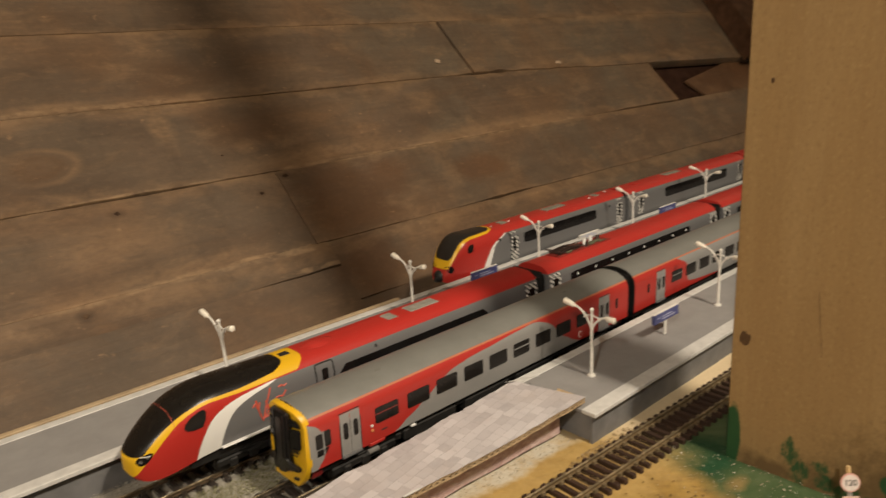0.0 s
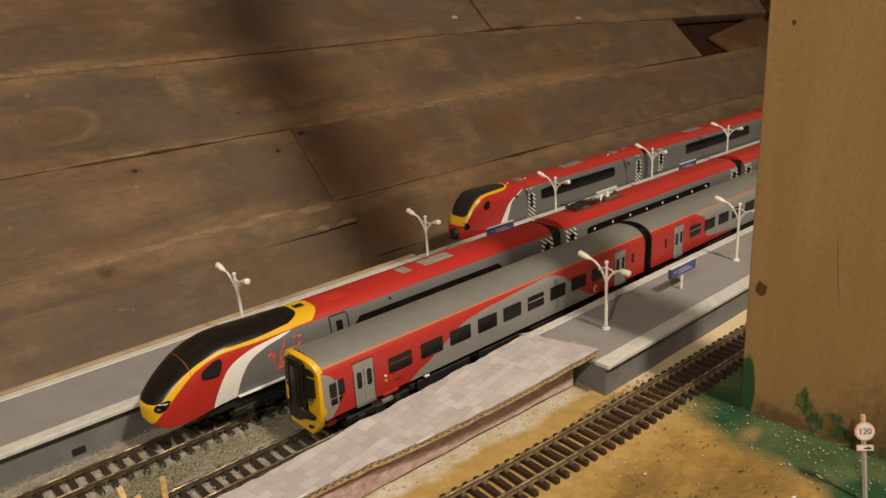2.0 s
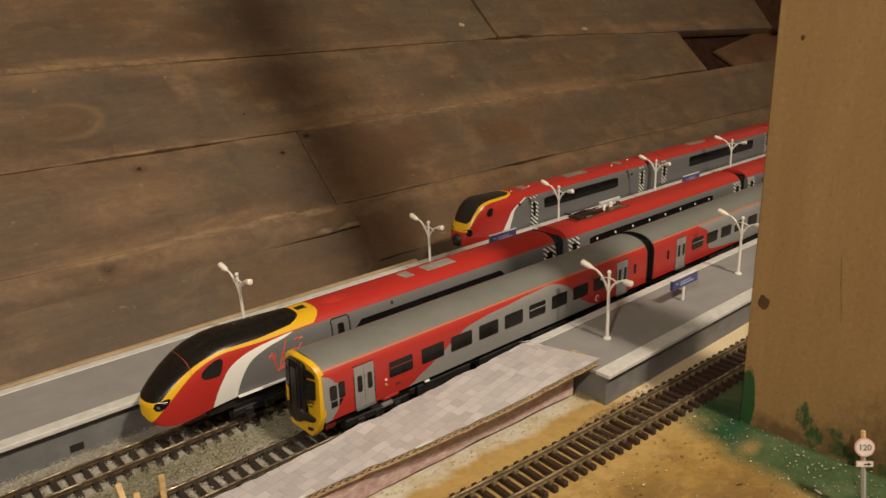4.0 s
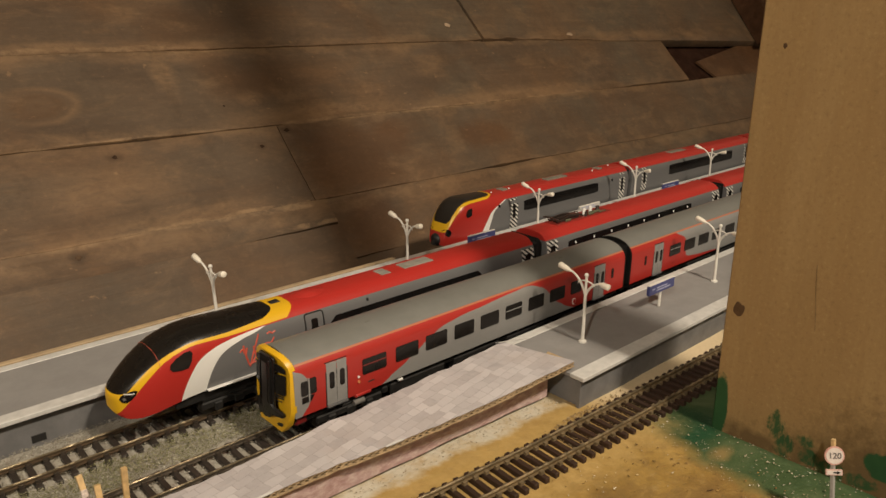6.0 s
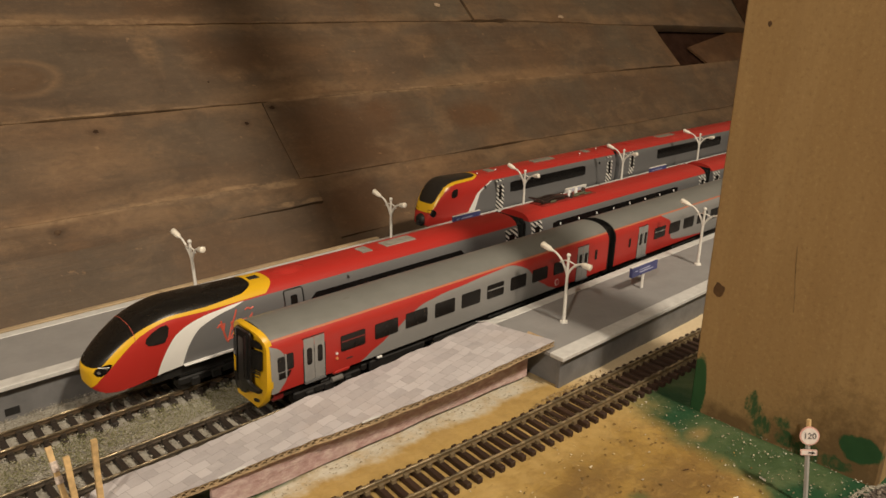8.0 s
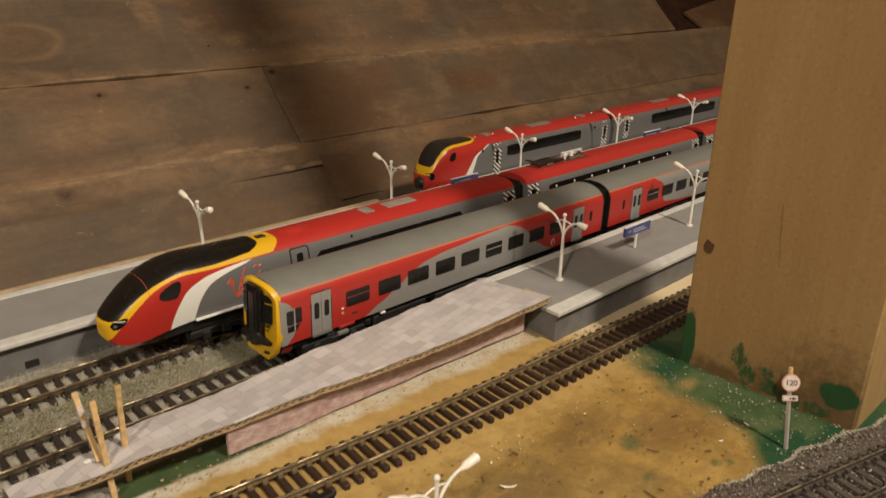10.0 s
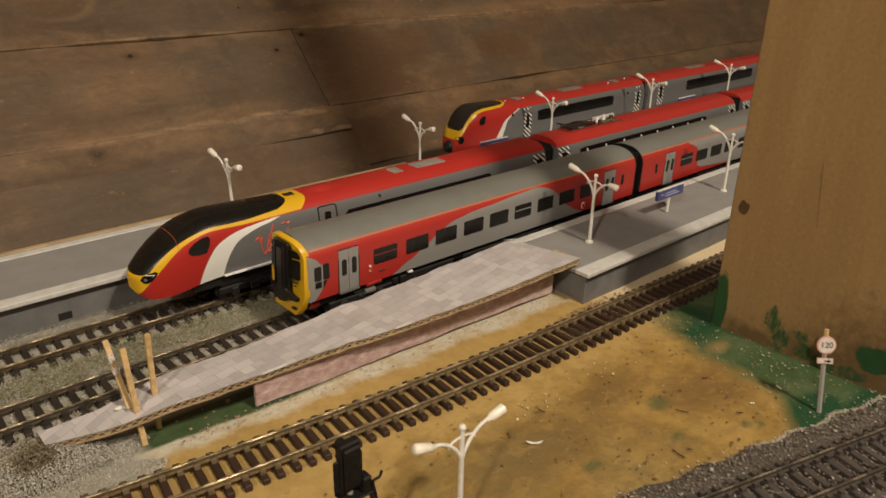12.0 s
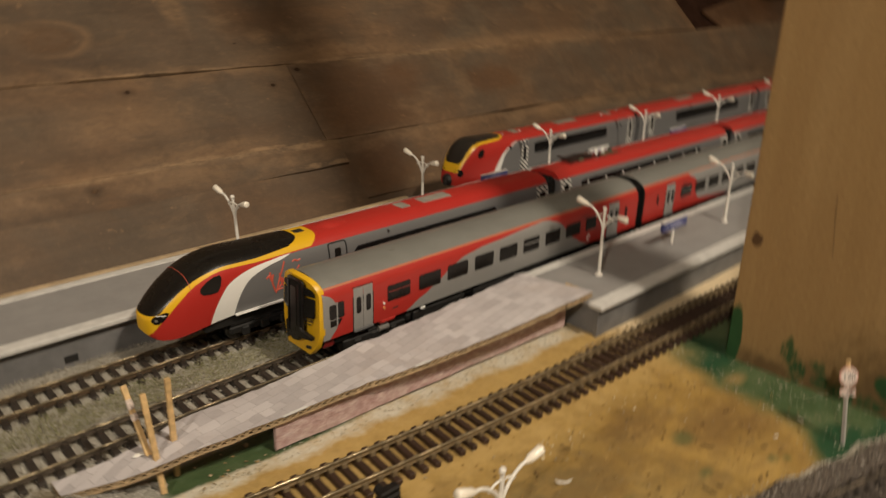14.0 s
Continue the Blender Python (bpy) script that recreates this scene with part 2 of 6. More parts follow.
def board_wood(name, dark, mid, warm, pale, dusty, rough=0.6):
    """Old stained boards: dusty brown with warm patches, faint grain along x, pale worn edges and smudges."""
    k = Nodes(name)
    shift = k.n.new("ShaderNodeVectorMath")
    shift.operation = "ADD"
    k.link(k.obj, shift.inputs[0])
    comb = k.n.new("ShaderNodeCombineXYZ")
    r = k.rand()
    k.put(k.math("MULTIPLY", r, 7.0), comb.inputs[0])
    k.put(k.math("MULTIPLY", r, 3.0), comb.inputs[1])
    k.link(comb.outputs[0], shift.inputs[1])
    v = shift.outputs[0]
    x, up = k.x, k.math("MULTIPLY", k.z, 1.4142)
    patch = k.noise(13, 5, 0.6, (0.6, 1.1, 1.1), 0.6, v)
    warmth = k.noise(8, 4, 0.6, (0.8, 1.0, 1.0), 0.6, v)
    grain = k.noise(70, 6, 0.65, (0.10, 1.5, 1.5), 0.5, v)
    fine = k.noise(420, 4, 0.6, (0.06, 1, 1), 0.2, v)
    smudge = k.noise(26, 6, 0.68, (0.6, 1.0, 1.0), 0.3, v)
    smear = k.noise(30, 5, 0.65, (1.1, 0.6, 0.6), 0.8, v)
    spot = k.noise(120, 3, 0.6, (0.8, 1.0, 1.0), 0.0, v)
    c = k.steps(patch, [(0.25, dark), (0.70, mid)])
    cloud = k.noise(5.5, 5, 0.62, (0.7, 1.0, 1.0), 1.2, v)
    c = k.mix(k.math("MULTIPLY", k.steps(cloud, [(0.42, 0.0), (0.60, 1.0)]), k.math("ADD", k.math("MULTIPLY", k.below(0.22, x, 0.3), 0.40), 0.38)), c, dusty)
    c = k.mix(k.math("MULTIPLY", k.steps(warmth, [(0.44, 0.0), (0.70, 1.0)]), 0.6), c, warm)
    c = k.mix(k.math("MULTIPLY", k.steps(grain, [(0.35, 1.0), (0.6, 0.0)]), 0.22), c, tuple(0.6 * d for d in dark))
    c = k.mix(k.math("MULTIPLY", fine, 0.16), c, tuple(0.5 * d for d in dark))
    c = k.mix(k.math("MULTIPLY", k.steps(smear, [(0.30, 1.0), (0.48, 0.0)]), 0.26), c, tuple(0.55 * d for d in dark))
    ragged = k.math("MULTIPLY", k.math("SUBTRACT", smudge, 0.5), 2.9)
    # dark reddish stain beside the butt joint and brown water marks
    rusty = k.spots(x, up, [(0.130, 0.110, 0.050, 0.040), (0.190, 0.125, 0.030, 0.024), (0.115, 0.030, 0.030, 0.030), (0.330, 0.110, 0.050, 0.016)], ragged, 0.9)
    c = k.mix(k.math("MULTIPLY", rusty, 0.5), c, (0.110, 0.046, 0.015))
    # brown stain that also paints in the post's shadow across the planks
    shadow_stain = k.spots(x, up, [(0.062, 0.214, 0.044, 0.020), (0.020, 0.290, 0.040, 0.022), (0.105, 0.165, 0.030, 0.018), (0.160, 0.090, 0.030, 0.030)], ragged, 1.1)
    c = k.mix(k.math("MULTIPLY", shadow_stain, 0.55), c, (0.078, 0.039, 0.017))
    # oval figure round a cut branch
    a = k.math("DIVIDE", k.math("SUBTRACT", x, -0.142), 0.030)
    e = k.math("DIVIDE", k.math("SUBTRACT", up, 0.203), 0.017)
    d = k.math("ADD", k.math("SQRT", k.math("ADD", k.math("MULTIPLY", a, a), k.math("MULTIPLY", e, e))), k.math("MULTIPLY", ragged, 0.22))
    rings = k.math("ADD", k.math("MULTIPLY", k.math("SINE", k.math("MULTIPLY", k.math("ADD", d, k.math("MULTIPLY", ragged, 0.35)), 9.0)), 0.5), 0.5)
    c = k.mix(k.math("MULTIPLY", k.below(d, 0.95, 0.7), 0.5), c, k.mix(k.math("MULTIPLY", rings, 0.6), (0.120, 0.062, 0.026), (0.165, 0.098, 0.052)))
    c = k.mix(k.math("MULTIPLY", k.math("MULTIPLY", k.below(d, 1.2, 0.3), k.below(0.98, d, 0.2)), k.math("MULTIPLY", k.below(-0.150, x, 0.04), 0.30)), c, pale)
    # pale worn edges, rubbed smears and specks
    row = k.math("FRACT", k.math("DIVIDE", k.math("SUBTRACT", up, 0.0555), 0.1017))
    edge = k.math("ABSOLUTE", k.math("SUBTRACT", row, 0.5))
    worn = k.math("ADD", k.math("MULTIPLY", k.steps(edge, [(0.34, 0.0), (0.5, 1.0)]), 0.22), smudge)
    c = k.mix(k.math("MULTIPLY", k.steps(worn, [(0.53, 0.0), (0.82, 1.0)]), 0.46), c, pale)
    rub = k.spots(x, up, [(-0.110, 0.268, 0.032, 0.006), (-0.015, 0.255, 0.050, 0.010), (-0.022, 0.232, 0.010, 0.022), (0.052, 0.192, 0.011, 0.007), (-0.108, 0.112, 0.055, 0.020), (-0.070, 0.072, 0.075, 0.009), (-0.150, 0.064, 0.050, 0.008), (0.030, 0.262, 0.020, 0.008), (0.140, 0.170, 0.100, 0.010), (0.430, 0.166, 0.150, 0.010)], ragged, 1.0)
    c = k.mix(k.math("MULTIPLY", k.math("MULTIPLY", rub, k.steps(k.noise(150, 5, 0.7, (0.5, 1, 1), 0.4, v), [(0.3, 0.3), (0.62, 1.0)])), 0.36), c, tuple(1.1 * p for p in pale))
    ridge = k.spots(x, up, [(-0.100, 0.2630, 0.080, 0.0034), (-0.020, 0.2600, 0.060, 0.0042), (0.100, 0.2595, 0.060, 0.0025), (-0.050, 0.0640, 0.130, 0.0032), (0.035, 0.0610, 0.045, 0.0026), (0.310, 0.1580, 0.240, 0.0026), (-0.100, 0.1590, 0.080, 0.0020), (0.050, 0.0400, 0.035, 0.0022)], k.math("MULTIPLY", ragged, 1.5), 0.6)
    broken = k.steps(k.noise(60, 5, 0.7, (0.7, 1, 1), 0.3, v), [(0.42, 0.0), (0.60, 1.0)])
    c = k.mix(k.math("MULTIPLY", k.math("MULTIPLY", ridge, broken), 0.6), c, (0.36, 0.235, 0.130))
    c = k.mix(k.math("MULTIPLY", k.steps(spot, [(0.68, 0.0), (0.76, 1.0)]), 0.35), c, tuple(1.25 * p for p in pale))
    # damp brown stain along the seams and round the knots
    damp = k.math("MULTIPLY", k.steps(edge, [(0.40, 0.0), (0.50, 1.0)]), k.steps(k.noise(17, 5, 0.65, (0.8, 1, 1), 0.6, v), [(0.46, 0.0), (0.60, 1.0)]))
    c = k.mix(k.math("MULTIPLY", damp, 0.55), c, (0.052, 0.029, 0.014))
    halo = k.spots(x, up, [(-0.0974, 0.1418, 0.0075, 0.0042), (0.0757, 0.1499, 0.0065, 0.0045), (0.0403, 0.1342, 0.0055, 0.0040), (-0.1556, 0.0535, 0.0060, 0.0050)], k.math("MULTIPLY", ragged, 0.7), 0.8)
    c = k.mix(k.math("MULTIPLY", halo, 0.6), c, (0.050, 0.027, 0.013))
    mottle = k.noise(210, 5, 0.72, (0.7, 1, 1), 0.5, v)
    c = k.mix(k.math("MULTIPLY", k.steps(mottle, [(0.34, 1.0), (0.50, 0.0)]), 0.16), c, tuple(0.55 * d for d in dark))
    c = k.mix(k.math("MULTIPLY", k.steps(mottle, [(0.55, 0.0), (0.72, 1.0)]), 0.16), c, pale)
    k.bump(k.math("ADD", k.math("MULTIPLY", grain, 0.7), k.math("ADD", k.math("MULTIPLY", fine, 0.3), k.math("MULTIPLY", smudge, 0.8))), 0.0008, 0.6)
    return k.done(c, k.math("ADD", k.math("MULTIPLY", smudge, -0.3), rough + 0.14), 0, 0.4)


plank_wood = board_wood("old_plank_wood", (0.074, 0.048, 0.030), (0.141, 0.092, 0.057), (0.182, 0.094, 0.041), (0.31, 0.185, 0.094), (0.130, 0.098, 0.066))
red_wood = board_wood("reddish_plank_wood", (0.07, 0.032, 0.014), (0.12, 0.056, 0.024), (0.15, 0.066, 0.026), (0.19, 0.10, 0.045), (0.10, 0.055, 0.028))


def post_wood():
    k = Nodes("pine_post_wood")
    a = k.noise(55, 5, 0.6, (1.4, 1.4, 0.08), 0.5)
    b = k.noise(260, 4, 0.6, (1, 1, 0.04), 0.1)
    big = k.noise(10, 3, 0.5, (1, 1, 0.4))
    c = k.steps(a, [(0.25, (0.345, 0.218, 0.092)), (0.55, (0.405, 0.268, 0.119)), (0.85, (0.465, 0.322, 0.155))])
    c = k.mix(k.math("MULTIPLY", b, 0.2), c, (0.28, 0.17, 0.075))
    c = k.mix(k.math("MULTIPLY", k.steps(k.noise(240, 5, 0.7, (1, 1, 0.6)), [(0.5, 0.0), (0.7, 1.0)]), 0.3), c, (0.27, 0.175, 0.08))
    c = k.mix(k.steps(big, [(0.4, 0.5), (0.65, 0.0)]), c, (0.29, 0.175, 0.075))
    speck = k.noise(420, 4, 0.7)
    c = k.mix(k.math("MULTIPLY", k.steps(speck, [(0.54, 0.0), (0.68, 1.0)]), 0.38), c, (0.21, 0.13, 0.055))
    c = k.mix(k.math("MULTIPLY", k.steps(speck, [(0.30, 1.0), (0.44, 0.0)]), 0.30), c, (0.56, 0.40, 0.19))
    streak = k.noise(130, 5, 0.65, (1, 1, 0.06), 0.8)
    c = k.mix(k.math("MULTIPLY", k.steps(streak, [(0.52, 0.0), (0.70, 1.0)]), 0.30), c, (0.30, 0.185, 0.08))
    y, z = k.y, k.z
    face = k.below(k.x, 0.004)
    rag = k.math("MULTIPLY", k.math("SUBTRACT", k.noise(150, 6, 0.72), 0.5), 2.4)
    # stain at the foot; the large patch towards -y paints in shade
    grime_shade = k.spots(y, z, [(0.026, 0.002, 0.020, 0.006), (-0.010, 0.004, 0.020, 0.009), (-0.036, 0.004, 0.030, 0.030), (-0.020, 0.002, 0.040, 0.012)], rag, 1.1)
    c = k.mix(k.math("MULTIPLY", k.math("MULTIPLY", grime_shade, face), 0.75), c, (0.10, 0.058, 0.026))
    thin = k.spots(y, z, [(0.0135, 0.0155, 0.0042, 0.0075), (0.0085, 0.0060, 0.0045, 0.0070), (-0.0020, 0.0135, 0.0040, 0.0030), (-0.0045, 0.0050, 0.0050, 0.0045), (-0.0160, 0.0030, 0.0070, 0.0055), (-0.0280, 0.0035, 0.0080, 0.0035)], k.math("MULTIPLY", rag, 0.9), 0.3)
    thick = k.spots(y, z, [(0.0450, 0.0130, 0.0045, 0.0205), (-0.0385, 0.0155, 0.0095, 0.0070)], k.math("MULTIPLY", rag, 0.35), 0.15)
    green = k.mix(k.noise(160, 4), (0.018, 0.066, 0.022), (0.030, 0.098, 0.036))
    c = k.mix(k.math("MULTIPLY", k.math("MAXIMUM", k.math("MULTIPLY", thin, k.steps(k.noise(330, 5, 0.7, (1, 1, 0.5)), [(0.38, 0.25), (0.55, 0.95)])), thick), face), c, green)
    k.bump(k.math("ADD", a, k.math("MULTIPLY", b, 0.5)), 0.0004, 0.6)
    return k.done(c, 0.6, 0, 0.35)


def livery_regional():
    """Red and silver sides of the regional unit; the roof above the gutter is grey."""
    k = Nodes("regional_unit_livery")
    x, z = k.x, k.z
    dome = k.curve(x, [(0.050, 0.010), (0.060, 0.0145), (0.068, 0.019), (0.080, 0.0245), (0.092, 0.031), (0.104, 0.0370), (0.120, 0.0400), (0.145, 0.0415), (0.172, 0.0430), (0.190, 0.0425), (0.203, 0.036), (0.212, 0.027), (0.222, 0.0205), (0.236, 0.0145), (0.245, 0.010)])
    cab = k.curve(z, [(0.008, 0.002), (0.0145, 0.0080), (0.019, 0.0125), (0.024, 0.0152), (0.030, 0.0154), (0.036, 0.0136), (0.0405, 0.0095), (0.044, 0.003)])
    fade = k.noise(90, 4)
    side = k.mix(k.below(z, dome, 0.0004), RED, SILVER)
    side = k.mix(k.below(x, cab, 0.0004), side, SILVER)
    dirt = k.noise(300, 5)
    roof = k.mix(fade, (0.163, 0.164, 0.153), (0.218, 0.219, 0.206))
    c = k.mix(k.below(0.0447, z, 0.0003), side, roof)
    c = k.mix(k.math("MULTIPLY", k.below(0.0438, z, 0.0002), k.below(z, 0.0447, 0.0002)), c, (0.50, 0.16, 0.08))
    c = k.mix(k.math("MULTIPLY", dirt, 0.16), c, (0.10, 0.085, 0.07))
    k.bump(dirt, 0.00003)
    return k.done(c, k.math("ADD", k.math("MULTIPLY", fade, 0.25), 0.28))


def livery_regional_rear():
    k = Nodes("regional_trailer_livery")
    x, z = k.x, k.z
    edge = k.curve(z, [(0.010, 0.165), (0.0145, 0.150), (0.0175, 0.115), (0.020, 0.086), (0.026, 0.0790), (0.033, 0.0785), (0.039, 0.0745), (0.044, 0.064)])
    side = k.mix(k.below(x, edge, 0.0004), SILVER, RED)
    fade = k.noise(90, 4)
    roof = k.mix(fade, (0.163, 0.164, 0.153), (0.218, 0.219, 0.206))
    c = k.mix(k.below(0.0447, z, 0.0003), side, roof)
    c = k.mix(k.math("MULTIPLY", k.below(0.0438, z, 0.0002), k.below(z, 0.0447, 0.0002)), c, (0.50, 0.16, 0.08))
    c = k.mix(k.math("MULTIPLY", k.noise(300, 5), 0.16), c, (0.10, 0.085, 0.07))
    return k.done(c, k.math("ADD", k.math("MULTIPLY", fade, 0.25), 0.28))


def livery_express():
    """Streamlined driving car: black screen, yellow rim, red cheek, white sweep, grey side, red roof."""
    k = Nodes("streamlined_car_livery")
    x, z = k.x, k.z
    y2 = k.math("MULTIPLY", k.y, k.y)
    y4 = k.math("MULTIPLY", y2, y2)
    rim = k.curve(x, [(0.0, 0.0278), (0.003, 0.0280), (0.0067, 0.0290), (0.0092, 0.0314), (0.012, 0.0340), (0.0172, 0.0383), (0.0223, 0.0415), (0.029, 0.0447), (0.0385, 0.0471), (0.0452, 0.0477), (0.0623, 0.0474), (0.0817, 0.0484), (0.0950, 0.0490)], "SMOOTH")
    low = k.curve(x, [(0.0, 0.0155), (0.0013, 0.0162), (0.0055, 0.0221), (0.0103, 0.0274), (0.0171, 0.0344), (0.0259, 0.0412), (0.036, 0.0450), (0.0444, 0.0461), (0.0615, 0.0455), (0.0802, 0.0457), (0.1100, 0.0461)], "SMOOTH")
    white = k.curve(z, [(0.010, 0.0310), (0.0200, 0.0335), (0.0269, 0.0363), (0.0334, 0.0403), (0.0379, 0.0445), (0.0413, 0.0516), (0.0435, 0.0610), (0.0447, 0.0736), (0.0455, 0.0850)], "SMOOTH")
    rear = k.curve(z, [(0.010, 0.0450), (0.0198, 0.0469), (0.0274, 0.0495), (0.0324, 0.0524), (0.0370, 0.0567), (0.0396, 0.0620), (0.0421, 0.0705), (0.0434, 0.0780), (0.0452, 0.0850)], "SMOOTH")
    grey = k.mix(k.noise(40, 3), tuple(0.92 * c for c in GREY), GREY)
    c = k.mix(k.below(x, white, 0.0004), grey, RED)
    c = k.mix(k.math("MULTIPLY", k.below(white, x, 0.0004), k.below(x, rear, 0.0004)), c, (0.82, 0.81, 0.79))
    roof = k.math("MULTIPLY", k.below(0.0452, z, 0.0004), k.below(0.076, x, 0.0004))
    c = k.mix(roof, c, RED)
    endy = k.math("SUBTRACT", 0.1070, k.math("MULTIPLY", y4, 1.4e5))
    c = k.mix(k.math("MULTIPLY", k.below(low, z, 0.0003), k.below(x, endy, 0.0004)), c, YELLOW)
    endb = k.math("SUBTRACT", 0.0945, k.math("MULTIPLY", y4, 3.2e5))
    screen = k.math("MULTIPLY", k.math("MULTIPLY", k.below(rim, z, 0.0003), k.below(x, endb, 0.0004)), k.below(0.0010, x, 0.0003))
    c = k.mix(screen, c, (0.006, 0.005, 0.0045))
    dirt = k.noise(260, 5)
    c = k.mix(k.math("MULTIPLY", dirt, 0.05), c, (0.10, 0.085, 0.07))
    k.bump(dirt, 0.00002)
    return k.done(c, k.math("SUBTRACT", k.math("ADD", k.math("MULTIPLY", k.noise(90, 4), 0.2), 0.32), k.math("MULTIPLY", screen, 0.14)), 0, 0.32)


def livery_coach(line=0.0448):
    k = Nodes("grey_coach_red_roof_livery")
    f = k.noise(60, 4)
    c = k.mix(k.below(line, k.z, 0.0003), k.mix(f, tuple(0.9 * g for g in GREY), GREY), RED)
    dirt = k.noise(260, 5)
    c = k.mix(k.math("MULTIPLY", dirt, 0.12), c, (0.10, 0.085, 0.07))
    k.bump(dirt, 0.00002)
    return k.done(c, k.math("ADD", k.math("MULTIPLY", f, 0.2), 0.25))


def livery_diesel():
    """Second streamlined unit with a shorter snub nose."""
    k = Nodes("snub_nose_car_livery")
    x, z = k.x, k.z
    y2 = k.math("MULTIPLY", k.y, k.y)
    y4 = k.math("MULTIPLY", y2, y2)
    rim = k.curve(x, [(0.0, 0.0315), (0.0057, 0.0318), (0.0067, 0.0329), (0.0085, 0.0352), (0.0113, 0.0393), (0.0179, 0.0461), (0.0262, 0.0493), (0.0393, 0.0498), (0.0640, 0.0499)], "SMOOTH")
    low = k.curve(x, [(0.0, 0.0235), (0.0023, 0.0242), (0.0033, 0.0246), (0.0056, 0.0280), (0.0078, 0.0312), (0.0136, 0.0392), (0.0233, 0.0466), (0.0415, 0.0480), (0.0650, 0.0485)], "SMOOTH")
    white = k.curve(z, [(0.008, 0.0400), (0.0189, 0.0437), (0.0296, 0.0503), (0.0374, 0.0570), (0.0452, 0.0758)], "SMOOTH")
    wide = k.curve(z, [(0.008, 0.0095), (0.020, 0.0082), (0.0285, 0.0060), (0.036, 0.0040), (0.0448, 0.0020)], "SMOOTH")
    c = k.mix(k.below(x, white, 0.0005), k.mix(k.noise(40, 3), tuple(0.9 * g for g in GREY), GREY), RED)
    c = k.mix(k.math("MULTIPLY", k.below(white, x, 0.0005), k.below(x, k.math("ADD", white, wide), 0.0005)), c, (0.82, 0.81, 0.79))
    c = k.mix(k.math("MULTIPLY", k.below(0.0447, z, 0.0004), k.below(0.050, x, 0.0004)), c, RED)
    c = k.mix(k.math("MULTIPLY", k.below(low, z, 0.0004), k.below(x, k.math("SUBTRACT", 0.0645, k.math("MULTIPLY", y4, 4.0e5)), 0.0004)), c, YELLOW)
    c = k.mix(k.math("MULTIPLY", k.math("MULTIPLY", k.below(rim, z, 0.0004), k.below(x, k.math("SUBTRACT", 0.0622, k.math("MULTIPLY", y4, 7.0e5)), 0.0004)), k.below(0.0030, x, 0.0004)), c, (0.014, 0.012, 0.011))
    c = k.mix(k.math("MULTIPLY", k.noise(260, 5), 0.12), c, (0.10, 0.085, 0.07))
    return k.done(c, 0.3)


def zebra():
    k = Nodes("black_white_warning_stripes")
    s = k.math("FRACT", k.math("MULTIPLY", k.math("ADD", k.z, k.math("MULTIPLY", k.x, 0.8)), 250.0))
    c = k.mix(k.below(s, 0.5, 0.12), (0.012, 0.012, 0.012), (0.72, 0.70, 0.66))
    return k.done(c, 0.4)


def paving_paper():
    """Creased printed paper of irregular pinkish-grey stones."""
    k = Nodes("printed_stone_paper")
    mp = k.n.new("ShaderNodeMapping")
    mp.inputs["Rotation"].default_value = (0, 0, radians(-8))
    k.link(k.obj, mp.inputs[0])
    bend = k.n.new("ShaderNodeVectorMath")
    bend.operation = "ADD"
    k.link(mp.outputs[0], bend.inputs[0])
    comb = k.n.new("ShaderNodeCombineXYZ")
    for i, seed in enumerate((45, 60)):
        k.put(k.math("MULTIPLY", k.math("SUBTRACT", k.noise(seed, 2), 0.5), 0.0034), comb.inputs[i])
    k.link(comb.outputs[0], bend.inputs[1])
    b = k.n.new("ShaderNodeTexBrick")
    k.link(bend.outputs[0], b.inputs["Vector"])
    b.offset, b.squash, b.squash_frequency = 0.41, 0.68, 3
    for key, val in (("Scale", 1.0), ("Mortar Size", 0.00016), ("Mortar Smooth", 0.6), ("Bias", 0.0), ("Brick Width", 0.0094), ("Row Height", 0.0057)):
        b.inputs[key].default_value = val
    b.inputs["Color1"].default_value = (0.395, 0.365, 0.380, 1)
    b.inputs["Color2"].default_value = (0.580, 0.545, 0.562, 1)
    b.inputs["Mortar"].default_value = (0.300, 0.275, 0.282, 1)
    a = k.noise(260, 5, 0.7)
    w = k.noise(30, 5, 0.6)
    c = k.mix(k.steps(a, [(0.38, 0.0), (0.72, 0.40)]), b.outputs["Color"], (0.56, 0.53, 0.535))
    c = k.mix(k.steps(w, [(0.54, 0.0), (0.75, 0.32)]), c, (0.44, 0.36, 0.32))
    crease = k.noise(42, 3, 0.55, (1, 1, 1), 0.6)
    k.bump(k.math("ADD", crease, k.math("MULTIPLY", a, 0.22)), 0.0014, 0.7)
    return k.done(c, k.math("ADD", k.math("MULTIPLY", a, 0.3), 0.40), 0, 0.4)


def pink_paper():
    k = Nodes("pink_printed_paper")
    a = k.noise(330, 6, 0.7, (0.55, 1, 1.2))
    b = k.noise(60, 4)
    c = k.steps(a, [(0.32, (0.35, 0.215, 0.205)), (0.5, (0.47, 0.325, 0.315)), (0.68, (0.63, 0.51, 0.49))])
    c = k.mix(k.steps(b, [(0.45, 0.0), (0.7, 0.35)]), c, (0.52, 0.43, 0.38))
    k.bump(k.math("ADD", a, b), 0.0012, 0.7)
    return k.done(c, 0.7, 0, 0.35)


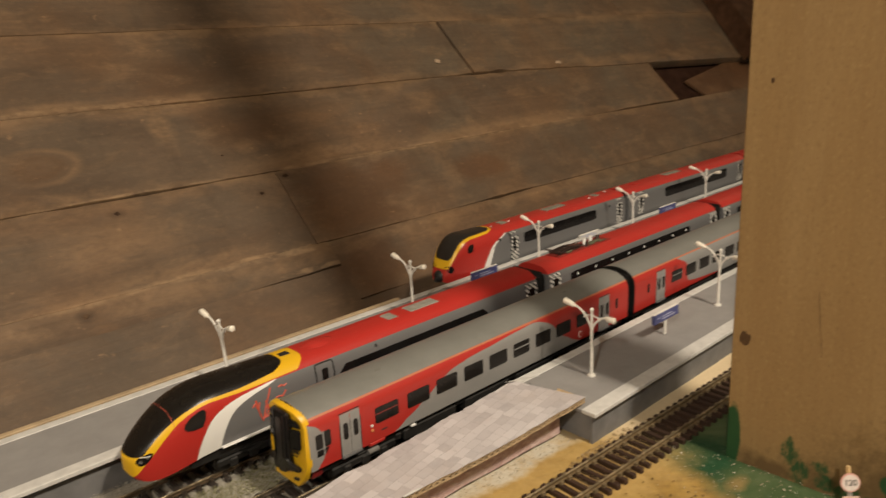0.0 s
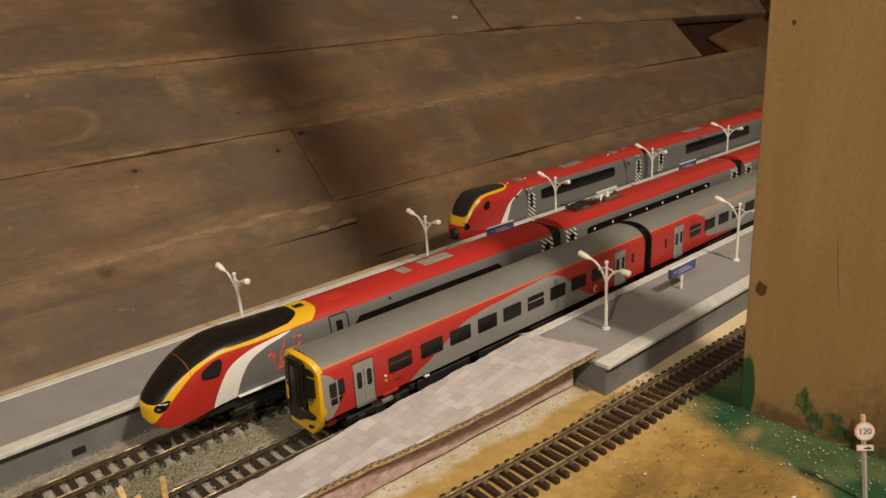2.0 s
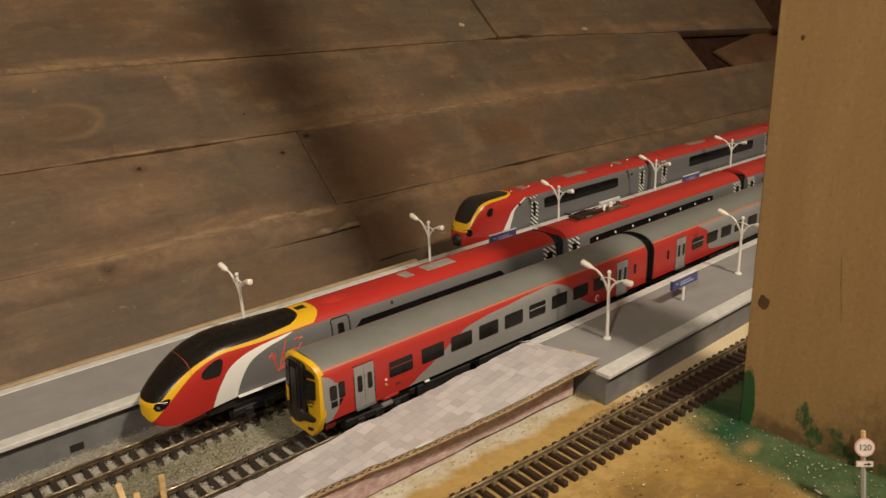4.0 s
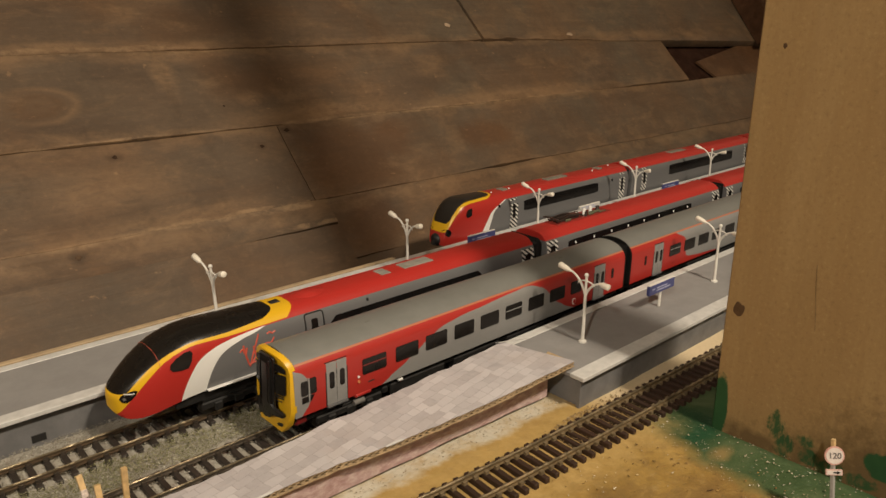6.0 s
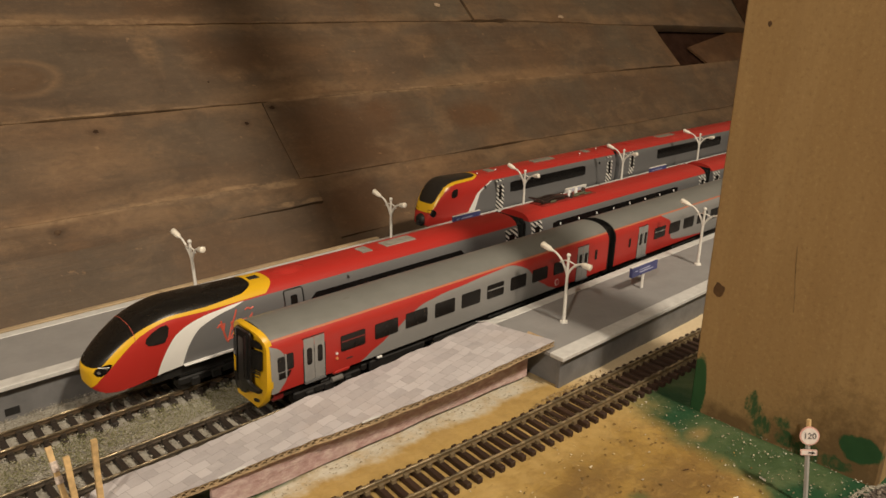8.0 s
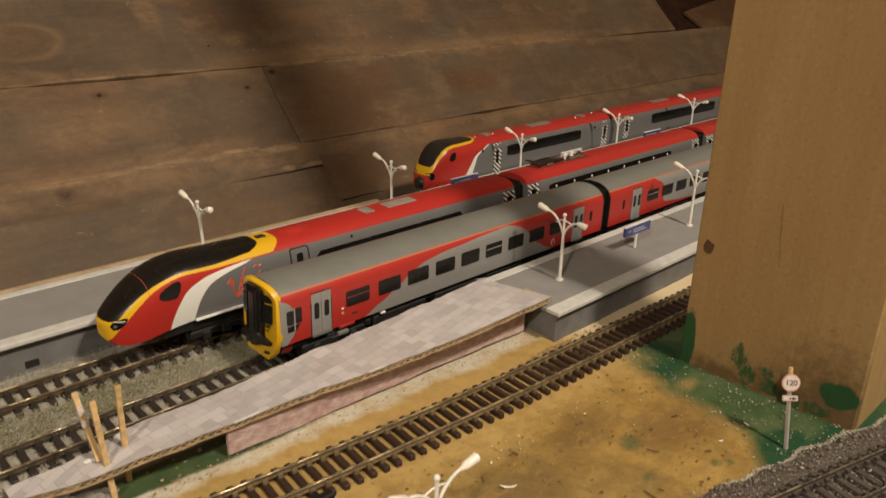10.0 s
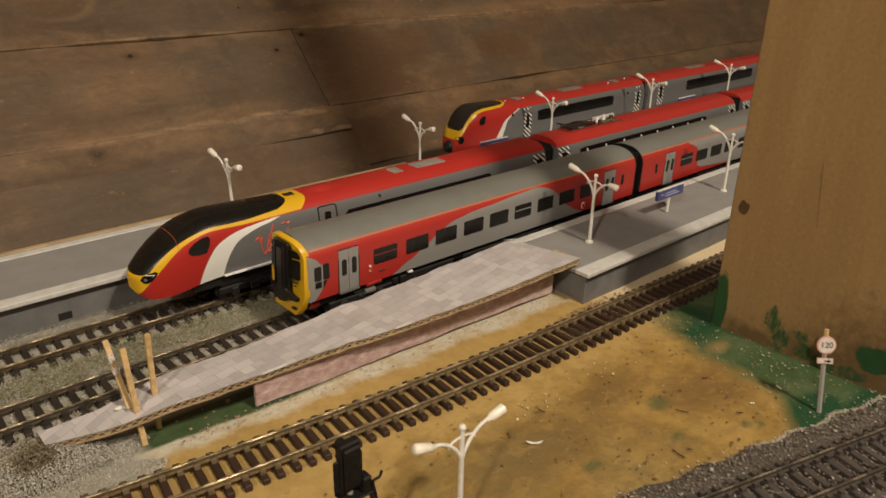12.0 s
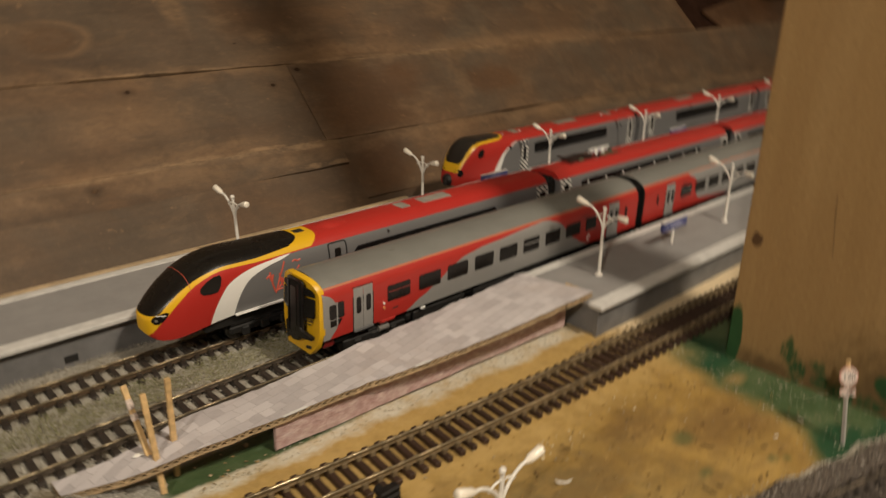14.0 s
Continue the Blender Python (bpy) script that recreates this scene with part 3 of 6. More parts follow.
def painted_ground():
    """Board painted in sand with green verges, pale filler along the ramp and grey ballast dust."""
    k = Nodes("painted_baseboard")
    x, y = k.x, k.y
    wob = k.math("MULTIPLY", k.math("SUBTRACT", k.noise(45, 5, 0.65), 0.5), 0.022)
    fine = k.noise(500, 4, 0.6)
    tone = k.noise(26, 5, 0.6, (1, 1, 1), 0.7)
    sand = k.steps(tone, [(0.28, (0.245, 0.147, 0.036)), (0.5, (0.350, 0.219, 0.059)), (0.75, (0.45, 0.298, 0.093))])
    sand = k.mix(k.steps(k.noise(38, 5, 0.7), [(0.48, 0.0), (0.70, 0.6)]), sand, (0.22, 0.145, 0.055))
    sand = k.mix(k.math("MULTIPLY", k.steps(k.noise(120, 6, 0.7), [(0.40, 1.0), (0.56, 0.0)]), 0.40), sand, (0.20, 0.120, 0.042))
    sand = k.mix(k.math("MULTIPLY", k.steps(k.noise(150, 6, 0.7), [(0.56, 0.0), (0.70, 1.0)]), 0.35), sand, (0.48, 0.33, 0.14))
    rag = k.math("MULTIPLY", wob, 60.0)
    sand = k.mix(k.math("MULTIPLY", k.spots(x, y, [(-0.026, -0.066, 0.026, 0.012), (-0.012, -0.076, 0.014, 0.009), (-0.060, -0.040, 0.020, 0.010), (-0.120, -0.050, 0.040, 0.012)], rag, 1.0), 0.65), sand, (0.17, 0.098, 0.036))
    sand = k.mix(k.math("MULTIPLY", k.steps(k.noise(330, 3, 0.6), [(0.64, 0.0), (0.72, 1.0)]), 0.35), sand, (0.15, 0.095, 0.040))
    sand = k.mix(k.math("MULTIPLY", k.spots(x, y, [(-0.0494, -0.0611, 0.0060, 0.0045), (-0.0318, -0.0969, 0.0026, 0.0020), (-0.0265, -0.1010, 0.0022, 0.0018), (-0.0647, -0.0818, 0.0040, 0.0022), (-0.110, -0.070, 0.006, 0.003)], k.math("MULTIPLY", rag, 1.5), 0.9), 0.62), sand, (0.060, 0.100, 0.038))
    dull = k.spots(x, y, [(-0.150, -0.045, 0.060, 0.022), (-0.175, -0.075, 0.050, 0.030), (-0.105, -0.090, 0.040, 0.022), (-0.215, -0.060, 0.030, 0.020)], rag, 1.2)
    sand = k.mix(k.math("MULTIPLY", dull, k.steps(k.noise(55, 5, 0.7), [(0.35, 0.15), (0.6, 0.6)])), sand, (0.165, 0.130, 0.058))
    dabs = k.noise(85, 4, 0.6, (1, 1.7, 1), 0.9)
    sand = k.mix(k.math("MULTIPLY", k.steps(dabs, [(0.55, 0.0), (0.63, 1.0)]), 0.30), sand, (0.40, 0.262, 0.085))
    sand = k.mix(k.math("MULTIPLY", k.steps(dabs, [(0.36, 1.0), (0.43, 0.0)]), 0.30), sand, (0.19, 0.125, 0.045))
    green = k.steps(k.noise(42, 5, 0.6, (1, 1, 1), 0.5), [(0.28, (0.036, 0.068, 0.024)), (0.5, (0.058, 0.094, 0.038)), (0.72, (0.098, 0.128, 0.060))])
    green = k.mix(k.spots(x, y, [(-0.006, -0.120, 0.020, 0.015), (0.006, -0.112, 0.018, 0.010), (0.034, -0.026, 0.026, 0.016), (0.040, -0.128, 0.06, 0.010)], rag, 0.6), green, (0.014, 0.060, 0.024))
    green = k.mix(k.math("MULTIPLY", k.steps(k.noise(240, 4, 0.65), [(0.58, 0.0), (0.70, 1.0)]), 0.4), green, (0.10, 0.15, 0.10))
    gx = k.curve(y, [(-0.20, -0.040), (-0.14, -0.034), (-0.116, -0.023), (-0.1055, -0.0107), (-0.094, 0.002), (-0.072, 0.006), (-0.0465, 0.008), (-0.033, 0.014), (-0.0176, 0.0147), (0.004, 0.020), (0.02, 0.06), (0.06, 0.30)])
    c = k.mix(k.below(gx, k.math("ADD", x, k.math("MULTIPLY", wob, 0.8)), 0.014), sand, green)
    c = k.mix(k.math("MULTIPLY", k.spots(x, y, [(0.0215, -0.0515, 0.0080, 0.0045)], k.math("MULTIPLY", rag, 1.6), 1.2), 0.6), c, (0.34, 0.22, 0.085))
    # paler yellow sand near the front track, also painting in the brighter light there
    dust = k.math("MULTIPLY", k.below(-0.021, k.math("ADD", y, k.math("MULTIPLY", wob, 1.2)), 0.018), k.below(x, 0.030, 0.03))
    c = k.mix(k.math("MULTIPLY", dust, k.steps(k.noise(90, 5, 0.65), [(0.3, 0.25), (0.6, 0.75)])), c, (0.52, 0.355, 0.135))
    # cream filler strip between the platform and the front track
    wall = k.math("ADD", k.math("MULTIPLY", x, -0.051), 0.0455)
    strip = k.math("MULTIPLY", k.below(k.math("SUBTRACT", wall, 0.0085), k.math("ADD", y, k.math("MULTIPLY", wob, 0.9)), 0.005), k.below(x, 0.0, 0.02))
    c = k.mix(k.math("MULTIPLY", strip, k.steps(k.noise(75, 5, 0.7), [(0.34, 0.35), (0.56, 0.95)])), c, k.mix(fine, (0.48, 0.445, 0.355), (0.68, 0.645, 0.55)))
    cream = k.math("MULTIPLY", k.below(0.014, k.math("ADD", y, k.math("MULTIPLY", wob, 0.3)), 0.004), k.below(0.02, x, 0.03))
    c = k.mix(cream, c, k.mix(fine, (0.60, 0.47, 0.29), (0.76, 0.62, 0.42)))
    under = k.math("MULTIPLY", k.below(wall, k.math("ADD", y, k.math("MULTIPLY", wob, 0.3)), 0.002), k.math("MULTIPLY", k.below(-0.262, x, 0.01), k.below(x, -0.16, 0.03)))
    c = k.mix(under, c, green)
    grey = k.mix(fine, (0.36, 0.335, 0.285), (0.54, 0.505, 0.44))
    back = k.below(0.076, y, 0.004)
    corner = k.math("MULTIPLY", k.below(k.math("ADD", x, wob), -0.252, 0.012), k.below(0.043, k.math("ADD", y, wob), 0.010))
    c = k.mix(k.math("MAXIMUM", back, corner), c, grey)
    k.bump(k.math("ADD", k.noise(160, 5, 0.65), k.math("MULTIPLY", fine, 0.5)), 0.0011, 0.6)
    return k.done(c, k.math("ADD", k.math("MULTIPLY", tone, 0.3), 0.42), 0, 0.4)


def grain_mat(name, stops, rough=0.85, earth_tone=(0.20, 0.155, 0.085)):
    k = Nodes(name)
    c = k.steps(k.island(), stops)
    c = k.mix(k.math("MULTIPLY", k.noise(900, 3), 0.28), c, tuple(0.5 * v for v in stops[0][1]))
    c = k.mix(k.math("MULTIPLY", k.steps(k.noise(38, 5, 0.65), [(0.46, 0.0), (0.68, 1.0)]), 0.5), c, earth_tone)
    return k.done(c, rough, 0, 0.3)


def sleeper_mat(name, colour):
    k = Nodes(name)
    a = k.noise(500, 5, 0.6, (1, 0.25, 1))
    dark = tuple(0.55 * c for c in colour)
    c = k.mix(a, dark, colour)
    c = k.mix(k.math("MULTIPLY", k.rand(), 0.35), c, tuple(1.7 * v for v in colour))
    k.bump(a, 0.0001)
    return k.done(c, 0.6, 0, 0.4)


def rail_mat(name, colour, rough):
    k = Nodes(name)
    a = k.noise(120, 5, 0.6)
    b = k.noise(700, 3, 0.6)
    worn = k.steps(a, [(0.46, 0.0), (0.62, 1.0)])
    c = k.mix(worn, tuple(0.28 * v for v in colour), colour)
    dull = k.math("MULTIPLY", k.math("SUBTRACT", 1.0, worn), 0.22)
    return k.done(c, k.math("ADD", dull, k.math("ADD", k.math("MULTIPLY", b, 0.2), rough)), 0.85)


pine = post_wood()
unit_paint, trailer_paint = livery_regional(), livery_regional_rear()
express_paint, coach_paint, diesel_paint = livery_express(), livery_coach(), livery_diesel()
diesel_coach_paint = livery_coach(0.0443)
stripes = zebra()
paving, pink, ground_paint = paving_paper(), pink_paper(), painted_ground()
green_paint = plain("green_verge_paint", (0.022, 0.085, 0.028), 0.5, 0, 0.3, 0.006, 0.0002)
sleeper_brown, sleeper_black = sleeper_mat("brown_sleeper", (0.043, 0.022, 0.014)), sleeper_mat("black_sleeper", (0.034, 0.026, 0.021))
sleeper_dusty = sleeper_mat("dusty_sleeper", (0.074, 0.062, 0.054))
rail_brown, rail_steel = plain("tarnished_rail", (0.20, 0.140, 0.072), 0.42, 0.3, 0.4, 0.004), plain("dull_rail", (0.095, 0.074, 0.055), 0.5, 0.3, 0.4, 0.004)
chair_brown, chair_black = plain("tan_rail_chair", (0.20, 0.148, 0.085), 0.45, 0.1, 0.4, 0.002), plain("dark_rail_chair", (0.052, 0.039, 0.029), 0.5, 0.1, 0.4, 0.002)
rail_dark = plain("dark_tarnished_rail", (0.105, 0.070, 0.040), 0.45, 0.3, 0.4, 0.004)
railhead = rail_mat("worn_rail_top", (0.80, 0.66, 0.44), 0.24)
railhead_dull = rail_mat("dull_rail_top", (0.38, 0.32, 0.25), 0.36)
rail_dusty = plain("dusty_rail", (0.062, 0.047, 0.035), 0.6, 0.2, 0.4, 0.004)

# ---- the place: board, sloping plank wall, post, closing room ----
RAIL = 0.0055
SLOPE = radians(45)
FOOT = 0.354

board = Shell()
NX, NY = 150, 70
X0, X1, Y0, Y1 = -0.75, 1.7, -0.62, 0.305
verts = []
for j in range(NY + 1):
    for i in range(NX + 1):
        px, py = X0 + (X1 - X0) * i / NX, Y0 + (Y1 - Y0) * j / NY
        verts.append((px, py, 0.0006 * noise.noise((px * 30, py * 30, 0)) + 0.0003 * noise.noise((px * 110, py * 110, 3)) - 0.0006))
board.add(verts, [(j * (NX + 1) + i, j * (NX + 1) + i + 1, (j + 1) * (NX + 1) + i + 1, (j + 1) * (NX + 1) + i) for j in range(NY) for i in range(NX)])
board.box(X0, X1, Y0, Y1, -0.02, -0.003)
ground = solid("ground", board, ground_paint, "layout board painted sand and green with grey filler", "ground", "structure", smooth=60, tidy=False)


def on_slope(x, s, h=0.0):
    return (x, FOOT + s * math.cos(SLOPE) - h * math.sin(SLOPE), s * math.sin(SLOPE) + h * math.cos(SLOPE))


backing = Shell()
backing.add([on_slope(x, s, h) for x in (-1.6, 2.4) for s in (-0.05, 1.75) for h in (-0.10, -0.15)], [(0, 1, 3, 2), (4, 6, 7, 5), (0, 4, 5, 1), (2, 3, 7, 6), (0, 2, 6, 4), (1, 5, 7, 3)])
wall_north = solid("wall_north", backing, dark_wood, "sloping wall of old stained wooden planks", "wall", "structure", smooth=None)


def along(pairs, x):
    """Value at x on the straight lines through pairs (x, value)."""
    if x <= pairs[0][0]:
        return pairs[0][1]
    for (a, p), (c, q) in zip(pairs, pairs[1:]):
        if x <= c:
            return p + (q - p) * (x - a) / (c - a)
    return pairs[-1][1]


# how far each seam stands open along its length, from 0 shut to 1 wide
SHUT = [(0, 0.12)]
SEAM = {1: [(0.06, 0.10), (0.075, 0.8), (0.10, 0.3), (0.12, 0.7), (0.17, 0.6), (0.20, 0.3), (0.29, 0.4), (0.32, 1.2), (0.375, 1.2), (0.40, 0.2), (0.9, 0.5)],
        2: [(-0.19, 0.9), (-0.15, 0.3), (-0.13, 1.3), (-0.03, 1.3), (0.0, 0.5), (0.02, 0.9), (0.066, 0.75), (0.075, 0.08), (0.66, 0.08), (0.70, 1.1), (0.86, 1.3), (0.90, 0.2)],
        3: [(-0.01, 0.0), (0.0, 0.85), (0.035, 0.8), (0.045, 0.2), (0.16, 0.25), (0.18, 0.7), (0.40, 0.5), (0.44, 1.9), (0.66, 1.7), (0.70, 0.35), (0.84, 0.4), (0.86, 1.0), (1.2, 1.0)]}


def plank(x0, x1, s0, s1, lift, seed, low=SHUT, high=SHUT, material=plank_wood, turn=0.0, end=0.0):
    n = max(6, int((x1 - x0) / 0.012))
    sh, v, f = Shell(), [], []
    for i in range(n + 1):
        x = x0 + 0.0001 + (x1 - x0 - 0.0002 - end) * i / n
        o, p = (max(0.0, along(w, x) * (1 + 0.9 * noise.noise((x * 38, 1, k)))) for k, w in enumerate((low, high)))
        a = s0 + 0.0004 * o * o + 0.0012 * noise.noise((x * 7, s0 * 90, 0)) + 0.0006 * noise.noise((x * 45, s0 * 90, 4)) + turn * (x - x0)
        b = s1 - 0.0004 * p * p + 0.0012 * noise.noise((x * 7, s1 * 90, 0)) + 0.0006 * noise.noise((x * 45, s1 * 90, 4))
        h = lift + 0.0008 * noise.noise((x * 4, seed * 2.3, 5))
        for s, hh in ((a, h - 0.016), (a, h - 0.0020 * o), (a + 0.0002 + 0.0006 * o, h), (0.5 * (a + b), h - 0.0008), (b - 0.0002 - 0.0006 * p, h), (b, h - 0.0020 * p), (b, h - 0.016)):
            v.append(on_slope(x, s, hh))
    for i in range(n):
        for k in range(6):
            q = i * 7 + k
            f.append((q, q + 7, q + 8, q + 1))
    f.append(tuple(range(7)))
    f.append(tuple(range(n * 7, n * 7 + 7))[::-1])
    sh.add(v, f)
    return part("plank", sh, material, wall_north, smooth=30)


ROW = [-0.037, 0.0640, 0.1572, 0.2590, 0.3605, 0.4620, 0.5635, 0.6650, 0.7660, 0.8670, 0.9680, 1.0690, 1.1700, 1.2710, 1.3720, 1.4730, 1.5740]
CRACK = [(-0.016, 0.0), (-0.004, 0.35), (0.03, 0.8), (0.060, 0.9), (0.076, 1.1)]
plank(-1.5, 0.0785, ROW[0], 0.0350, 0.0005, 1, high=CRACK)
plank(-1.5, 0.0785, 0.0350, ROW[1], 0.0005, 1, CRACK, SEAM[1])
SPLIT = [(0.079, 0.6), (0.12, 0.45), (0.14, 0.0)]
plank(0.0785, 2.3, ROW[0], -0.0052, 0.0000, 2, high=SPLIT)
plank(0.0785, 2.3, -0.0052, ROW[1], 0.0000, 2, SPLIT, SEAM[1])
plank(-1.5, 0.0675, ROW[1], ROW[2], 0.0006, 3, SEAM[1], SEAM[2], end=0.0011)
plank(0.0675, 2.3, ROW[1], ROW[2], 0.0000, 4, SEAM[1], SEAM[2])
plank(-1.5, 0.8575, ROW[2], ROW[3], 0.0002, 5, SEAM[2], SEAM[3])
part("plank", Shell().slab([(0.949, 0.2037), (1.134, 0.234), (1.60, 0.300), (1.60, 0.120), (0.985, 0.130), (0.984, 0.1556)], lambda u, w, h: on_slope(u, w, h - 0.0160), 0.0040), red_wood, wall_north, smooth=30)
plank(-1.5, 0.4355, ROW[3], ROW[4], 0.0008, 7, SEAM[3], end=0.0034)
plank(0.4355, 2.3, ROW[3] - 0.001, ROW[4], 0.0024, 8, SEAM[3], turn=-0.036)
# dark board added behind the gap; the cavity's shade is put into its colour
plank(0.70, 2.3, ROW[2] - 0.10, ROW[3] + 0.25, -0.0190, 9, material=gap_shade)
for i in range(4, len(ROW) - 1):
    cut = (0.9, 0.2, 1.2, -0.3)[i % 4]
    plank(-1.5, cut, ROW[i], ROW[i + 1], 0.001 * (i % 3), 10 + i, [(0, 0.6)], [(0, 0.6)])
    plank(cut, 2.3, ROW[i], ROW[i + 1], 0.001 * ((i + 1) % 3), 30 + i, [(0, 0.6)], [(0, 0.6)])


def blot(x, s, ru, rv, material, parent, name="knot", lift=0.0016, seed=0):
    sh = Shell()
    ring = []
    for i in range(14):
        a = 2 * math.pi * i / 14
        r = 0.85 + 0.55 * noise.noise((math.cos(a) * 1.5 + seed, math.sin(a) * 1.5, seed))
        ring.append((x + ru * r * math.cos(a), s + rv * r * math.sin(a)))
    sh.slab(ring, lambda u, w, h: on_slope(u, w, h + lift - 0.0016), 0.0004)
    return part(name, sh, material, parent, smooth=80)


for i, (x, z, ru, rv, h) in enumerate([(-0.0974, 0.1003, 0.0030, 0.0019, 0.0016), (0.0757, 0.1060, 0.0036, 0.0020, 0.0012), (0.0403, 0.0949, 0.0026, 0.0019, 0.0016), (0.0227, 0.1321, 0.0013, 0.0011, 0.0010), (0.545, 0.1760, 0.0026, 0.0016, 0.0010), (-0.1556, 0.0378, 0.0034, 0.0022, 0.0014)]):
    blot(x, z / math.sin(SLOPE), ru, rv, knot_wood if x > -0.15 else faint_knot, wall_north, lift=h, seed=i)
pale = plain("pale_mark_tone", (0.42, 0.30, 0.20), 0.7, 0, 0.4, 0.003)
# first a pale scrape, second a bit of grey translucent tape
for i, (x, z, ru, rv, h) in enumerate([(0.3834, 0.2021, 0.0060, 0.0034, 0.0026), (0.622, 0.1860, 0.0085, 0.0034, 0.0040)]):
    blot(x, z / math.sin(SLOPE), ru, rv, pale, wall_north, "scrape", h, seed=20 + i)

# dark rafter that crosses the planks, and the timber behind the gap
rafter = Shell().add([on_slope(1.19 + dx + 0.30 * (s - 0.26), s, h) for dx in (0, 0.10) for s in (0.22, 1.5) for h in (0.004, 0.05)], [(0, 1, 3, 2), (4, 6, 7, 5), (0, 4, 5, 1), (2, 3, 7, 6), (0, 2, 6, 4), (1, 5, 7, 3)])
solid("rafter", rafter, dark_wood, "dark wooden rafter against the plank wall", "beam", "structure")

# unseen room added round the layout; its pale plaster bounces fill light
room = Shell()
RX0, RX1, RY0, RY1, RZ0, RZ1 = -1.7, 2.45, -2.0, 1.7, -0.85, 1.65
for wall in ((RX0 - 0.1, RX0, RY0, RY1, RZ0, RZ1), (RX1, RX1 + 0.1, RY0, RY1, RZ0, RZ1), (RX0, RX1, RY0 - 0.1, RY0, RZ0, RZ1), (RX0, RX1, RY1, RY1 + 0.1, RZ0, RZ1)):
    room.box(*wall)
solid("wall_south", room, room_paint, "unseen pale plaster walls closing the room", "wall", "structure", smooth=None)
solid("ceiling", Shell().box(RX0, RX1, RY0, RY1, RZ1, RZ1 + 0.1), room_paint, "unseen pale plaster ceiling", "ceiling", "structure", smooth=None)
solid("floor", Shell().box(RX0, RX1, RY0, RY1, RZ0 - 0.1, RZ0), dark_wood, "unseen dark wooden floor under the layout", "floor", "structure", smooth=None)

# timber post that stands through the layout
POST_X, POST_Y0, POST_Y1 = 0.0425, -0.1310, -0.0340
post = thing("wooden_post", at(POST_X, 0.5 * (POST_Y0 + POST_Y1), 0), "square pine timber post with knots and green paint at its foot", "post")
half = 0.5 * (POST_Y1 - POST_Y0)
part("timber", Shell().box(0, 0.052, -half, half, -0.003, 1.55, 0.0008), pine, post)


def post_patch(pts, material, name, label="", depth=0.0004):
    sh = Shell().slab(pts, lambda u, w, h: (-h - 0.00002, u - 0.5 * (POST_Y0 + POST_Y1), w), depth)
    return part(name, sh, material, post, label)


def wobbly(cu, cv, ru, rv, seed, n=40, rag=0.75):
    out = []
    for i in range(n):
        a = 2 * math.pi * i / n
        r = 1 + rag * noise.noise((math.cos(a) * 1.7 + seed * 3, math.sin(a) * 1.7, seed)) + 0.55 * rag * noise.noise((math.cos(a) * 6 + seed, math.sin(a) * 6, seed))
        out.append((cu + ru * r * math.cos(a), max(0.0003, cv + rv * r * math.sin(a))))
    return out


brown_knot = plain("post_knot", (0.10, 0.050, 0.018), 0.6, 0, 0.3, 0.003)
post_patch(wobbly(-0.0411, 0.0728, 0.0030, 0.0038, 2, rag=0.2), brown_knot, "knot", "dark brown knot")
post_patch(wobbly(-0.0465, 0.2064, 0.0008, 0.0013, 5, rag=0.3), brown_knot, "nail_hole")
crack = [(-0.0762, 0.1060), (-0.0770, 0.0965), (-0.0778, 0.0900), (-0.0790, 0.0820), (-0.0800, 0.0730)]
post_patch([(u - 0.00006, w) for u, w in crack] + [(u + 0.00010, w) for u, w in crack[::-1]], plain("post_crack", (0.25, 0.158, 0.070), 0.7, 0, 0.3, 0.003), "crack", "thin brown drying crack")

# ---- track ----


def track_line(fn, x0, x1, pitch):
    """Points and headings along y = fn(x), a sleeper's pitch apart."""
    out, x = [], x0
    while x < x1:
        g = (fn(x + 1e-4) - fn(x - 1e-4)) / 2e-4
        out.append((x, fn(x), math.atan(g)))
        x += pitch * math.cos(math.atan(g))
    return out


def rail_bar(line, off, z, prof=None):
    sh, v, f = Shell(), [], []
    prof = prof or [(-0.0010, 0), (0.0010, 0), (0.0010, 0.0004), (0.0003, 0.0007), (0.0003, 0.0016), (0.00055, 0.0019), (0.00055, 0.0025), (-0.00055, 0.0025), (-0.00055, 0.0019), (-0.0003, 0.0016), (-0.0003, 0.0007), (-0.0010, 0.0004)]
    for x, y, a in line:
        for p, q in prof:
            v.append((x - (off + p) * math.sin(a), y + (off + p) * math.cos(a), z + q))
    n = len(prof)
    for i in range(len(line) - 1):
        for k in range(n):
            f.append((i * n + k, i * n + (k + 1) % n, (i + 1) * n + (k + 1) % n, (i + 1) * n + k))
    f += [tuple(range(n)), tuple(range((len(line) - 1) * n, len(line) * n))]
    return sh.add(v, f)


def sleeper_mesh(material, chairs, length=0.0295, width=0.0031):
    sh = Shell().box(-width / 2, width / 2, -length / 2, length / 2, -0.0012, 0.0022, 0.00035)
    for s in (-1, 1):
        for o in (-0.0017, 0.0017):
            c = s * 0.00865 + o
            sh.box(-0.0012, 0.0012, c - 0.0009, c + 0.0009, 0.0020, 0.0040)
    me = sh.mesh("sleeper")
    me.materials.append(material)
    me.materials.append(chairs)
    for p in me.polygons:
        if p.center.z > 0.0023:
            p.material_index = 1
    return me


